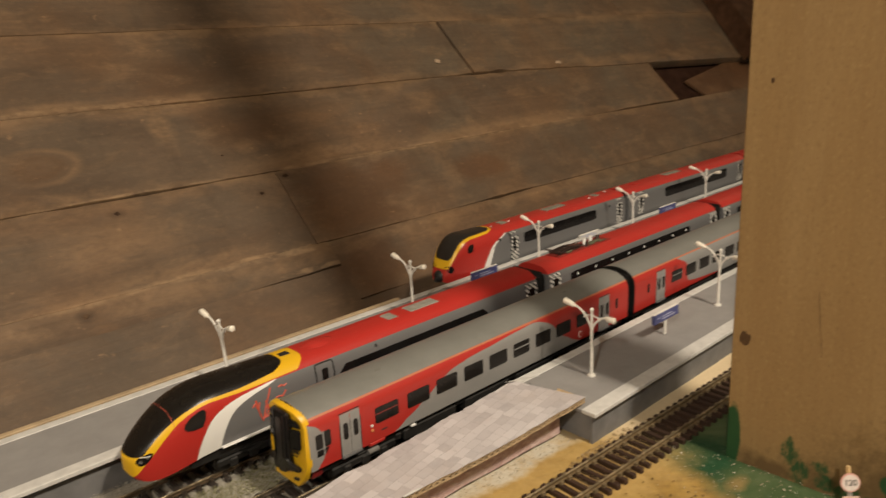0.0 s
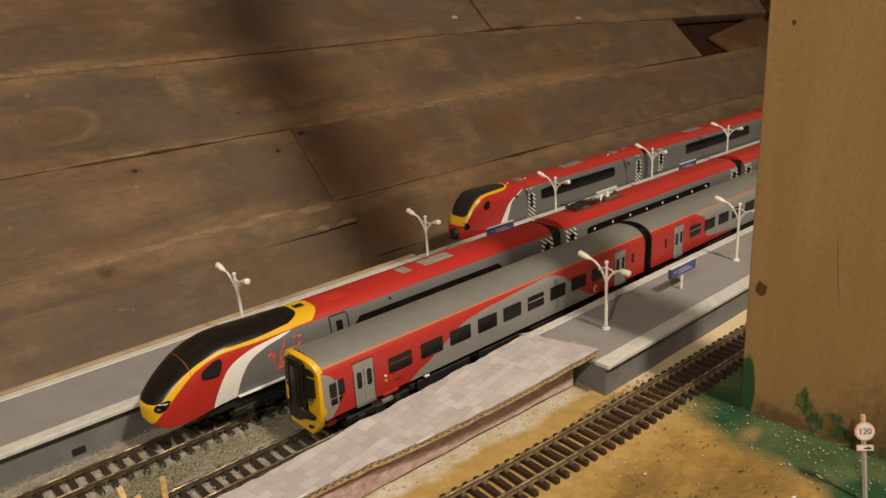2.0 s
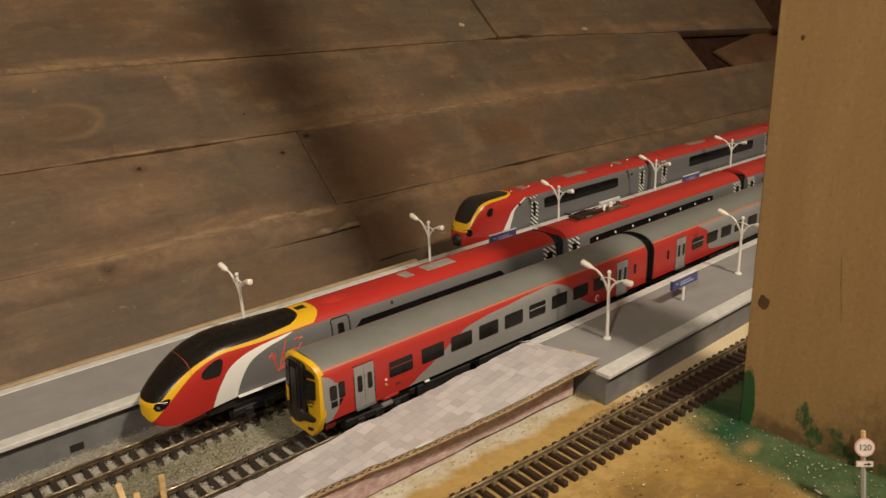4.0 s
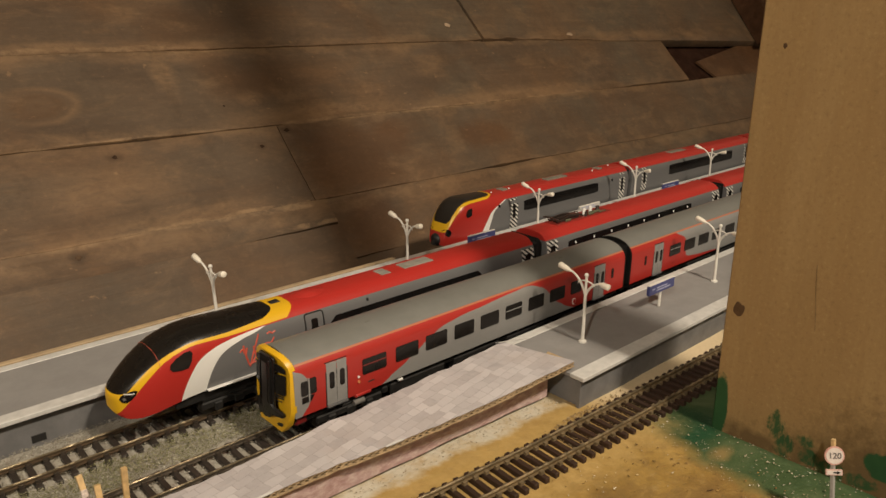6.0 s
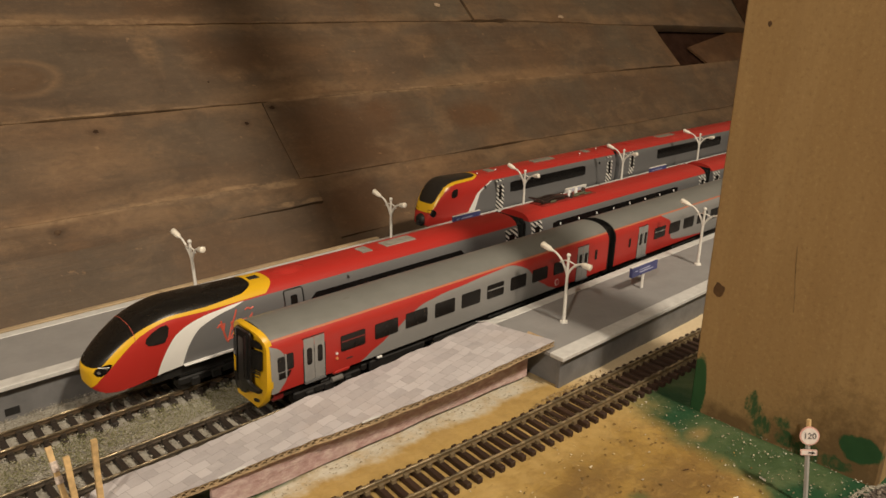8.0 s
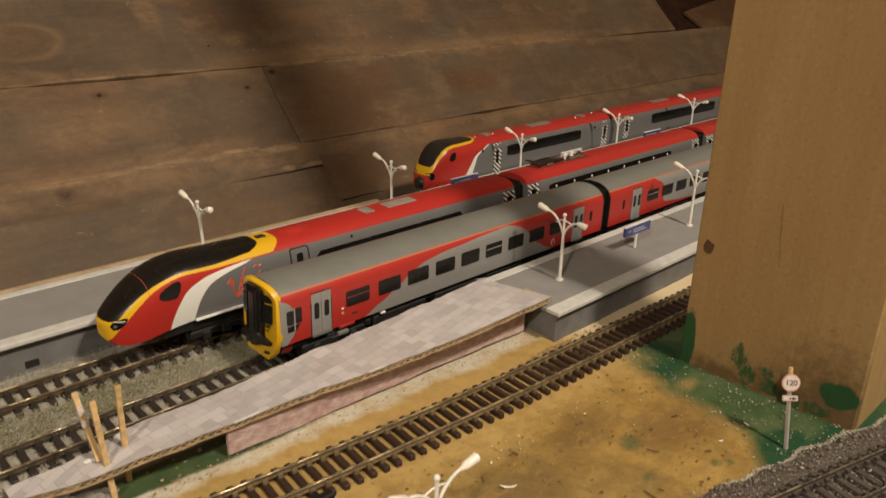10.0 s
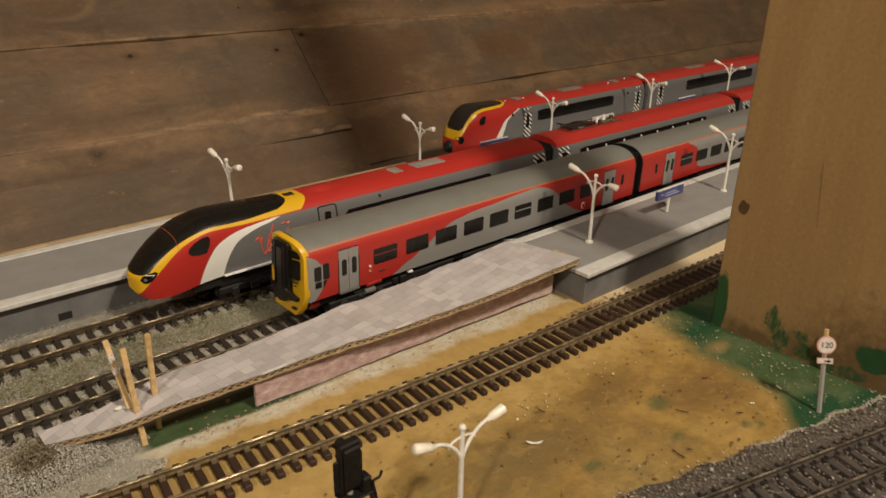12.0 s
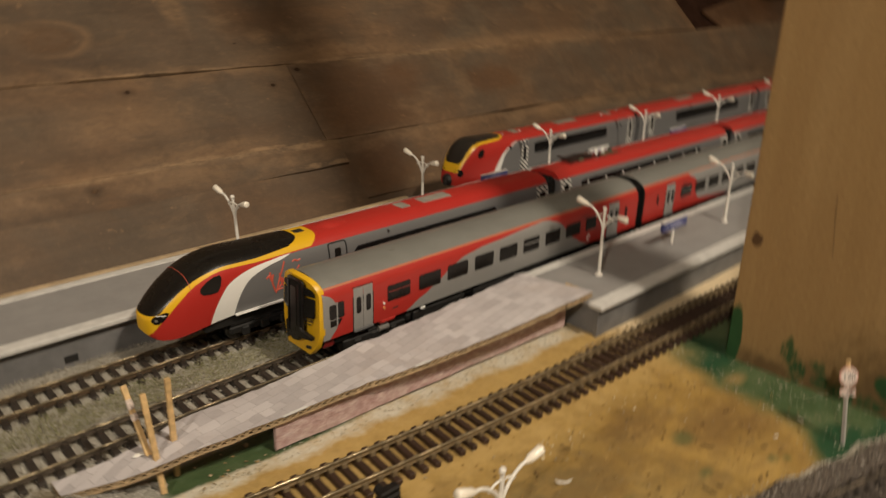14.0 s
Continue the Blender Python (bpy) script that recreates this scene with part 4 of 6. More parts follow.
def track(fn, x0, x1, pitch, z, material, rails, label, chairs, shine=railhead):
    top = thing("model_track", at(0, 0, z), label, "model track", "tracks on the layout")
    line = track_line(fn, x0, x1, pitch)
    for s in (-1, 1):
        bar = part("rail", rail_bar(line, s * 0.00865, 0.0027), rails, top, smooth=30)
        part("rail_head", rail_bar(line, s * 0.00865, 0.0027, [(-0.00058, 0.0020), (0.00058, 0.0020), (0.00054, 0.0024), (0.00036, 0.00262), (0.0, 0.0027), (-0.00036, 0.00262), (-0.00054, 0.0024)]), shine, bar, smooth=70)
    me = sleeper_mesh(material, chairs)
    for x, y, a in line:
        ob = part("sleeper", me, None, top)
        ob.matrix_local = at(x + random.uniform(-0.0003, 0.0003), y, random.uniform(-0.0002, 0.0002), math.degrees(a) + random.uniform(-1.2, 1.2))
    return line


def front_line(x):
    return 0.0050 - 0.035 * x + (0.20 * x * x if x < 0 else 0)


def near_line(x):
    return -0.1370 - 0.275 * (x + 0.048)


EXPRESS_Y, UNIT_Y, DIESEL_Y = 0.1680, 0.1138, 0.2820

# ---- platforms ----


def platform(x0, x1, y0, y1, label, near_lip, far_lip):
    top = thing("model_platform", at(x0, y0, 0), label, "model platform", "platforms")
    L, D, H = x1 - x0, y1 - y0, 0.0215
    part("deck", Shell().box(0, L, near_lip, D - far_lip, H - 0.0022, H, 0.0002), platform_grey, top)
    part("coping", Shell().box(0, L, 0, near_lip, H - 0.0024, H + 0.0004, 0.0004), coping_white, top, "white platform edge")
    part("coping", Shell().box(0, L, D - far_lip, D, H - 0.0024, H + 0.0004, 0.0004), coping_white, top, "white platform edge")
    part("side_wall", Shell().box(0.0035, L, 0.0045, 0.0070, -0.001, H - 0.0024, 0.0002), platform_wall, top)
    part("side_wall", Shell().box(0.0035, L, D - 0.0070, D - 0.0045, -0.001, H - 0.0024, 0.0002), platform_wall, top)
    part("end_wall", Shell().box(0.0055, 0.0080, 0.0060, D - 0.006, -0.001, H - 0.0024, 0.0002), platform_wall, top)
    return top


front = platform(0.0, 1.25, 0.0235, 0.0885, "grey model platform with white edges beside the regional unit", 0.0100, 0.0068)
rear = platform(-0.70, 1.40, 0.1915, 0.2620, "grey model platform with white edges between the trains", 0.0090, 0.0070)
# thin black block standing for the shade inside an open hole
hole_shade = Shell().box(0.455, 0.462, 0.0040, 0.0046, 0.003, 0.007)
part("side_opening", hole_shade, black_plastic, rear)
strip = thing("wooden_strip", at(0, 0, 0), "pale wooden strip behind the rear platform", "strip")
part("strip", Shell().box(-0.70, 0.06, 0.2680, 0.2725, -0.001, 0.0205, 0.0006), plain("pale_strip_wood", (0.45, 0.33, 0.20), 0.7, 0, 0.3, 0.02), strip)

# ---- card ramp ----
RAMP = [(-0.2820, 0.0845, 0.0962, 0.0040), (-0.2700, 0.0742, 0.0885, 0.0085), (-0.2610, 0.0665, 0.0826, 0.0124), (-0.2500, 0.0618, 0.0805, 0.0150), (-0.2431, 0.0598, 0.0815, 0.0165), (-0.2327, 0.0583, 0.0835, 0.0172), (-0.2193, 0.0560, 0.0832, 0.0180), (-0.1948, 0.0538, 0.0818, 0.0190), (-0.1500, 0.0491, 0.0815, 0.0210), (-0.1171, 0.0430, 0.0810, 0.0225), (-0.0752, 0.0382, 0.0800, 0.0243), (-0.0300, 0.0355, 0.0803, 0.0262), (0.0050, 0.0344, 0.0806, 0.0275)]


def ramp_at(x):
    for a, b in zip(RAMP, RAMP[1:]):
        if x <= b[0]:
            f = (x - a[0]) / (b[0] - a[0])
            return [p + f * (q - p) for p, q in zip(a, b)][1:]
    return list(RAMP[-1][1:])


def ramp_sheet(z_low, z_high, inset=0.0):
    sh, v, f = Shell(), [], []
    n, m = 96, 8
    for i in range(n + 1):
        x = RAMP[0][0] + (RAMP[-1][0] - RAMP[0][0]) * i / n
        y0, y1, z = ramp_at(x)
        skew = -0.012 * (i / n) ** 6
        for j in range(m + 1):
            y = y0 + inset + (y1 - y0 - inset) * j / m
            w = 0.0007 * noise.noise((x * 24, y * 30, 1)) + 0.0005 * noise.noise((x * 70, y * 60, 2)) + (0.0003 * noise.noise((x * 190, y * 190, 2)) if j else 0)
            e = 0.0006 * noise.noise((x * 130, j * 3.0, 8)) if j == 0 else (0.0013 * noise.noise((x * 55, 3.0, 8)) + 0.0009 * noise.noise((x * 170, 3.0, 8)) if j == m else 0)
            v += [(x + skew * j / m, y + e, z + z_high + w), (x + skew * j / m, y + e, z + z_low + w)]
    q = 2 * (m + 1)
    for i in range(n):
        for j in range(m):
            a = i * q + 2 * j
            f += [(a, a + q, a + q + 2, a + 2), (a + 1, a + 3, a + q + 3, a + q + 1)]
        for a, b in ((i * q, 1), (i * q + 2 * m, 1)):
            f.append((a, a + 1, a + q + 1, a + q))
    for i in (0, n):
        for j in range(m):
            a = i * q + 2 * j
            f.append((a, a + 2, a + 3, a + 1))
    return sh.add(v, f)


def ramp_flutes():
    """The wavy middle layer of the card, seen along its cut edge."""
    sh, v, f = Shell(), [], []
    n = 1400
    for i in range(n + 1):
        x = RAMP[0][0] + (RAMP[-1][0] - RAMP[0][0]) * i / n
        y0, y1, z = ramp_at(x)
        w = 0.0007 * noise.noise((x * 24, y0 * 30, 1)) + 0.0005 * noise.noise((x * 70, y0 * 60, 2))
        h = z + w - 0.0020 + 0.0008 * math.sin(2 * math.pi * x / 0.0040)
        for y in (y0 + 0.0002, min(y0 + 0.020, y1 - 0.0015)):
            v += [(x, y, h + 0.00022), (x, y, h - 0.00022)]
    for i in range(n):
        a = 4 * i
        f += [(a, a + 4, a + 6, a + 2), (a + 1, a + 3, a + 7, a + 5), (a, a + 1, a + 5, a + 4)]
    return sh.add(v, f)


ramp = thing("card_ramp", at(0, 0, 0), "ramp of corrugated card covered with printed stone paper", "ramp")
part("top_sheet", ramp_sheet(-0.0003, 0.0), paving, ramp, "grey printed stone paper", smooth=40)
part("liner", ramp_sheet(-0.0011, -0.0005, 0.0004), card_brown, ramp, "brown card", smooth=40)
part("card_core", ramp_flutes(), card_brown, ramp, "wavy brown card", smooth=50, tidy=False)
part("bottom_sheet", ramp_sheet(-0.0036, -0.0030), card_brown, ramp, "brown card", smooth=40)
infill = Shell()
v, f = [], []
for i in range(41):
    x = -0.1985 + 0.1960 * i / 40
    y = 0.0475 - 0.045 * x + 0.0004 * noise.noise((x * 60, 0, 0))
    z = ramp_at(x)[2] - 0.0039
    low = 0.0009 + 0.0011 * min(1.0, max(0.0, (x + 0.165) / 0.09)) + 0.0007 * noise.noise((x * 45, 3, 0))
    v += [(x, y, low), (x, y - 0.0004, z), (x, y + 0.0018, z), (x, y + 0.0018, low)]
for i in range(40):
    for k in range(4):
        f.append((4 * i + k, 4 * i + (k + 1) % 4, 4 * i + 4 + (k + 1) % 4, 4 * i + 4 + k))
f += [(0, 1, 2, 3), (160, 163, 162, 161)]
infill.add(v, f)
part("side_skirt", infill, pink, ramp, "pink printed paper skirt")

for x0, x1, deep in ((-0.1960, -0.1835, 0.0007), (-0.1265, -0.1170, 0.0005)):
    torn, v = Shell(), []
    for i in range(9):
        x = x0 + (x1 - x0) * i / 8
        y0, y1, z = ramp_at(x)
        w = 0.0007 * noise.noise((x * 24, y0 * 30, 1)) + 0.0005 * noise.noise((x * 70, y0 * 60, 2))
        d = deep * math.sin(math.pi * i / 8) ** 0.7 * (1 + 0.5 * noise.noise((x * 400, 1, 1)))
        v += [(x, y0 - 0.0004, z + w - 0.0004), (x, y0 - 0.0004, z + w + 0.0001), (x, y0 + d, z + w + 0.0003)]
    f = [(3 * i + k, 3 * i + k + 1, 3 * i + k + 4, 3 * i + k + 3) for i in range(8) for k in (0, 1)]
    part("torn_edge", torn.add(v, f), coping_white, ramp, "torn white paper edge", tidy=False)

joint = thing("paper_strip", at(0, 0, 0), "torn white paper strip where the ramp meets the platform", "paper")
v = []
for i in range(9):
    x = -0.013 + 0.020 * i / 8
    y = 0.0800 - 0.0075 * i / 8
    z = 0.0287 - 0.0008 * i / 8 + 0.0005 * noise.noise((i * 0.8, 2, 2))
    v += [(x, y + 0.0012, z), (x + 0.0010, y - 0.0010, z + 0.0004)]
part("sheet", Shell().add(v + [(p[0], p[1], p[2] - 0.0003) for p in v], [(2 * i, 2 * i + 1, 2 * i + 3, 2 * i + 2) for i in range(8)] + [(18 + 2 * i, 20 + 2 * i, 21 + 2 * i, 19 + 2 * i) for i in range(8)] + [(2 * i, 2 * i + 2, 20 + 2 * i, 18 + 2 * i) for i in range(8)] + [(2 * i + 1, 19 + 2 * i, 21 + 2 * i, 2 * i + 3) for i in range(8)]), coping_white, joint)

# ---- sticks pushed through the ramp ----


def stick(a, b, r, label):
    d = Vector(b) - Vector(a)
    side = d.cross(Vector((0, 1, 0))).normalized()
    up = d.cross(side).normalized()
    v = []
    for i in range(5):
        p = Vector(a) + d * i / 4
        for sx, sy in ((-1, -1), (1, -1), (1, 1), (-1, 1)):
            v.append(p + side * sx * r * random.uniform(0.85, 1.1) + up * sy * r * 0.8 * random.uniform(0.85, 1.1))
    f = [(4 * i + k, 4 * i + (k + 1) % 4, 4 * i + 4 + (k + 1) % 4, 4 * i + 4 + k) for i in range(4) for k in range(4)]
    return solid("wooden_stick", Shell().add(v, f + [(0, 1, 2, 3), (16, 19, 18, 17)]), stick_wood, label, "stick", "", "sticks in the ramp")


stick((-0.2484, 0.0630, 0.0), (-0.2483, 0.0722, 0.0437), 0.0011, "thin pale wooden stick pushed through the card ramp")
stick((-0.2391, 0.0706, 0.0), (-0.2375, 0.0724, 0.0466), 0.0011, "thin upright pale wooden stick in the card ramp")
taped = stick((-0.2500, 0.0700, 0.0160), (-0.2512, 0.0850, 0.0430), 0.0011, "thin pale wooden stick leaning on another, tape round it")
tape = Shell()
for a, c, r in ((0.50, 0.60, 0.00150), (0.66, 0.80, 0.00142)):
    tape.tube([Vector((-0.2500, 0.0700, 0.0160)).lerp(Vector((-0.2512, 0.0850, 0.0430)), u) for u in (a, 0.5 * (a + c), c)], [r, 1.08 * r, r], 7)
part("tape", tape, plain("white_tape", (0.62, 0.52, 0.47), 0.6, 0, 0.45, 0.0012), taped, "torn white tape with red print")
solid("paper_scrap", Shell().ball((-0.2530, 0.0745, 0.0150), 0.0015, 6, 4, (1.5, 0.8, 0.55)).ball((-0.2512, 0.0738, 0.0153), 0.0011, 5, 4, (0.9, 1.2, 0.6)), white_plastic, "crumpled white scrap on the card ramp", "scrap")

# ---- trains ----


class Car:
    """A car body along x from its front at 0; y(x, z) is the half width at a place of its side."""

    def __init__(self, length, hw=0.0178, zb=0.0125, zc=0.034, zt=0.0500, n=2.4, tuck=0.06, nose=None):
        self.length, self.hw, self.zb, self.zc, self.zt, self.n, self.tuck, self.nose = length, hw, zb, zc, zt, n, tuck, nose

    def dims(self, x):
        if not self.nose:
            return self.hw, self.zb, self.zt, self.zc
        hw, zb, zt = self.nose(x)
        return hw, zb, zt, min(self.zc, zb + 0.52 * (zt - zb))

    def half(self, x, z):
        hw, zb, zt, zc = self.dims(x)
        if z >= zc:
            f = min(1, (z - zc) / (zt - zc))
            return hw * (1 - f ** self.n) ** (1 / self.n)
        f = min(1, (zc - z) / (zc - zb))
        return hw * (1 - self.tuck * f * f)

    def shell(self, stations):
        sh, v, f = Shell(), [], []
        m = 15
        for x in stations:
            hw, zb, zt, zc = self.dims(x)
            left = []
            for i in range(5):
                z = zb + (zc - zb) * i / 5
                left.append((self.half(x, z), z))
            for i in range(m):
                a = 0.5 * math.pi * i / m
                e = 2 / self.n
                left.append((hw * math.cos(a) ** e, zc + (zt - zc) * math.sin(a) ** e))
            ring = [(x, -y, z) for y, z in left] + [(x, 0, zt)] + [(x, y, z) for y, z in reversed(left)]
            v += ring
        n = 2 * len(left) + 1
        for i in range(len(stations) - 1):
            for k in range(n):
                a, b = i * n + k, i * n + (k + 1) % n
                f.append((a, b, b + n, a + n))
        f += [tuple(range(n)), tuple(range((len(stations) - 1) * n, len(stations) * n))]
        return sh.add(v, f)

    def patch(self, outline, depth=0.0003, sink=0.0002, side=-1):
        """A piece that lies on the side of the body; outline in x and z."""
        def place(u, w, h):
            return (u, side * (self.half(u, w) - sink + h * (1 + sink / depth)), w)
        sh = Shell()
        n = len(outline)
        inner = [(sum(p[0] for p in outline) / n + 0.5 * (a - sum(p[0] for p in outline) / n), sum(p[1] for p in outline) / n + 0.5 * (b - sum(p[1] for p in outline) / n)) for a, b in outline]
        v = [place(a, b, 0) for a, b in outline] + [place(a, b, depth) for a, b in outline] + [place(a, b, depth) for a, b in inner]
        c = (sum(p[0] for p in outline) / n, sum(p[1] for p in outline) / n)
        v.append(place(*c, depth))
        f = []
        for i in range(n):
            k = (i + 1) % n
            f += [(i, k, n + k, n + i), (n + i, n + k, 2 * n + k, 2 * n + i), (2 * n + i, 2 * n + k, 3 * n)]
        return sh.add(v, f)

    def band(self, x0, x1, z0, z1, r, depth=0.0003, sink=0.0002, side=-1):
        """A long piece on the side, cut into short lengths so that it follows the body."""
        sh = Shell()
        k = max(2, int((x1 - x0) / 0.006))
        v, f, rows = [], [], 5
        for i in range(k + 1):
            x = x0 + (x1 - x0) * i / k
            e = min(x - x0, x1 - x)
            cut = r - math.sqrt(max(0, r * r - (r - min(e, r)) ** 2)) if r else 0
            for h in (0, 1):
                for j in range(rows):
                    z = z0 + cut + (z1 - z0 - 2 * cut) * j / (rows - 1)
                    v.append((x, side * (self.half(x, z) - sink + h * (depth + sink)), z))
        q = 2 * rows
        for i in range(k):
            for j in range(rows - 1):
                a = i * q + rows + j
                f.append((a, a + 1, a + q + 1, a + q))
            for a in (i * q, i * q + rows - 1):
                f.append((a, a + rows, a + rows + q, a + q))
        f += [tuple(list(range(rows)) + list(range(2 * rows - 1, rows - 1, -1))), tuple(k * q + p for p in list(range(rows)) + list(range(2 * rows - 1, rows - 1, -1)))]
        return sh.add(v, f)


def bogie(parent, x):
    b = part("bogie", Shell().box(x - 0.022, x + 0.022, -0.0145, -0.0125, 0.0050, 0.0095, 0.0008).box(x - 0.022, x + 0.022, 0.0125, 0.0145, 0.0050, 0.0095, 0.0008).box(x - 0.006, x + 0.006, -0.014, 0.014, 0.0060, 0.0110, 0.0008).box(x - 0.015, x - 0.010, -0.0158, -0.0140, 0.0030, 0.0085, 0.0008).box(x + 0.010, x + 0.015, -0.0158, -0.0140, 0.0030, 0.0085, 0.0008).box(x - 0.003, x + 0.003, -0.0155, -0.0140, 0.0040, 0.0090, 0.0006), under_grey, parent)
    for dx in (-0.0165, 0.0165):
        w = Shell()
        for s in (-1, 1):
            w.tube([(x + dx, s * 0.0075, 0.0062), (x + dx, s * 0.0105, 0.0062)], 0.0062, 18)
        w.tube([(x + dx, -0.0075, 0.0062), (x + dx, 0.0075, 0.0062)], 0.0012, 8)
        part("wheelset", w, wheel_metal, b)


def underframe(parent, x0, x1, boxes):
    part("underframe", Shell().box(x0, x1, -0.0135, 0.0135, 0.0095, 0.0135, 0.0006), under_grey, parent)
    for a, b, lo in boxes:
        part("equipment_box", Shell().box(a, b, -0.0150, -0.0040, lo, 0.0118, 0.0008), under_grey, parent)


def stations(a, b, step):
    n = max(1, round((b - a) / step))
    return [a + (b - a) * i / n for i in range(n + 1)]


def gangway(parent, x, dx, car):
    sh = Shell()
    for k in range(5):
        a, b = x + dx * k / 5, x + dx * (k + 0.62) / 5
        sh.box(min(a, b), max(a, b), -0.0135, 0.0135, 0.0105, 0.0462, 0.001)
    sh.box(min(x, x + dx), max(x, x + dx), -0.0125, 0.0125, 0.0115, 0.0452)
    part("gangway", sh, bellows, parent, "black concertina gangway")


# regional unit, leading car
UNIT_X = -0.1500
unit = Car(0.2930, zb=0.0155, zc=0.0375, zt=0.0500, n=2.2, tuck=0.03)
lead = thing("model_railcar", at(UNIT_X, UNIT_Y, RAIL), "red and silver model railcar with yellow end and grey roof", "model train", "regional unit cars")
part("body", unit.shell(stations(0.0056, 0.2930, 0.0097)), unit_paint, lead, smooth=50)
front_face = []
for i in range(15):
    a = math.pi * i / 14
    front_face.append((0.0174 * math.copysign(abs(math.cos(a)) ** 0.75, math.cos(a)), 0.0375 + 0.0128 * math.sin(a) ** 0.8))
front_face += [(-0.0176, 0.0195), (-0.0146, 0.0112), (-0.0108, 0.0068), (0.0108, 0.0068), (0.0146, 0.0112), (0.0176, 0.0195)]
cab = Shell()
n = len(front_face)
v = []
for x, k in ((0.0026, 1.0), (0.0006, 1.0), (-0.0008, 0.984)):
    v += [(x + 0.0038 * min(1, (a / 0.0170) ** 2) + 0.0016 * max(0, (b - 0.026) / 0.024), a * k, 0.0285 + (b - 0.0285) * k) for a, b in front_face]
f = [(i, (i + 1) % n, n + (i + 1) % n, n + i) for i in range(n)] + [(n + i, n + (i + 1) % n, 2 * n + (i + 1) % n, 2 * n + i) for i in range(n)] + [tuple(range(n))[::-1], tuple(range(2 * n, 3 * n))]
cab.add(v, f)
cab_end = part("cab_end", cab, yellow_paint, lead, "bright yellow cab end")


def on_face(u, w, h):
    return (-0.0008 - h + 0.0038 * min(1, (u / 0.0170) ** 2) + 0.0016 * max(0, (w - 0.026) / 0.024), u, w)


def face_piece(outline, material, name, depth=0.0004, label="", parent=None):
    return part(name, Shell().slab(outline, lambda u, w, h: on_face(u, w, h - 0.0002), depth), material, parent or cab_end, label)


face_piece(rounded(-0.0074, 0.0074, 0.0150, 0.0484, 0.0028), corridor_rubber, "gangway_door", 0.0011, "glossy black corridor connection")
face_piece(rounded(-0.0062, 0.0062, 0.0165, 0.0472, 0.0022), bellows, "bellows_rib", 0.0014)
for u in (-0.0046, 0.0046):
    face_piece(rounded(u - 0.0007, u + 0.0007, 0.0180, 0.0462, 0.0006), corridor_rubber, "bellows_rib", 0.0019)
face_piece(rounded(-0.0026, 0.0026, 0.0195, 0.0440, 0.0008), plain("corridor_door", (0.022, 0.020, 0.019), 0.35), "door_panel", 0.0016)
for s in (-1, 1):
    u0, u1 = sorted((s * 0.0080, s * 0.0146))
    face_piece(rounded(u0, u1, 0.0288, 0.0397, 0.0009), dark_glass, "windscreen", 0.0005)
    face_piece([(s * 0.0080, 0.0408), (s * 0.0146, 0.0408), (s * 0.0142, 0.0425), (s * 0.0124, 0.0443), (s * 0.0080, 0.0452)], dark_glass, "route_indicator", 0.0005)
    face_piece(rounded(*sorted((s * 0.0085, s * 0.0117)), 0.0105, 0.0122, 0.0007), black_plastic, "lamp_cluster", 0.0006)
for k, (u, w, half_bar) in enumerate(((-0.0106, 0.0279, 0.0026), (-0.0104, 0.0268, 0.0030), (-0.0114, 0.0250, 0.0008), (-0.0092, 0.0250, 0.0008))):
    face_piece(rounded(u - half_bar, u + half_bar, w - 0.0003, w + 0.0003, 0.0001), black_plastic, "marking_bar", 0.0003)
face_piece([(0.0075, 0.0222), (-0.0060, 0.0222), (-0.0080, 0.0202), (-0.0140, 0.0182), (-0.0136, 0.0166), (-0.0062, 0.0164), (-0.0044, 0.0142), (0.0000, 0.0134), (0.0075, 0.0150)], corridor_rubber, "coupler_plate", 0.0020)
# body red, darkened in its paint for the shade on the skirt
part("skirt", Shell().box(0.0062, 0.0150, -0.0150, 0.0150, 0.0085, 0.0160, 0.0020), plain("shaded_red_skirt", (0.16, 0.010, 0.009), 0.5), lead)


def double_door(car, parent, x0, x1, material=silver_paint):
    z0, z1 = 0.0162, 0.0405
    part("door_recess", car.band(x0 - 0.0006, x1 + 0.0006, z0 - 0.0005, z1 + 0.0006, 0, 0.0001), black_plastic, parent)
    mid = 0.5 * (x0 + x1)
    for a, b in ((x0, mid - 0.00015), (mid + 0.00015, x1)):
        leaf = part("door", car.patch(rounded(a, b, z0, z1, 0.0003, 2), 0.0004), material, parent, "pale grey sliding door")
        part("door_window", car.patch(rounded(a + 0.0016, b - 0.0016, 0.0256, 0.0352, 0.0012), 0.0006), smoked, leaf)
    part("step", Shell().box(x0, x1, -car.half(mid, z0) - 0.0012, -car.half(mid, z0) + 0.002, z0 - 0.0012, z0 - 0.0002), grey_paint, parent)


def car_window(car, parent, x0, x1, z0=0.0262, z1=0.0354, bar=False, frame_paint=silver_paint):
    w = part("window", car.patch(rounded(x0, x1, z0, z1, 0.0009), 0.0004), smoked, parent, "dark tinted window")
    if bar:
        part("window_bar", car.band(x0 + 0.0003, x1 - 0.0003, z1 - 0.0038, z1 - 0.0032, 0, 0.0007), frame_paint, w)


dark_red = plain("dark_red_bar", (0.20, 0.03, 0.025), 0.5)
double_door(unit, lead, 0.0250, 0.0378)
for k, (a, b) in enumerate(((0.0482, 0.0646), (0.0715, 0.0881), (0.0940, 0.1107), (0.1170, 0.1333), (0.1393, 0.1556), (0.1620, 0.1774), (0.1842, 0.1994), (0.2062, 0.2218), (0.2288, 0.2403))):
    car_window(unit, lead, a, b, bar=k in (0, 5), frame_paint=silver_paint if k else dark_red)
double_door(unit, lead, 0.2555, 0.2682)
car_window(unit, lead, 0.0094, 0.0135, 0.0270, 0.0352)
car_window(unit, lead, 0.0145, 0.0186, 0.0270, 0.0359)
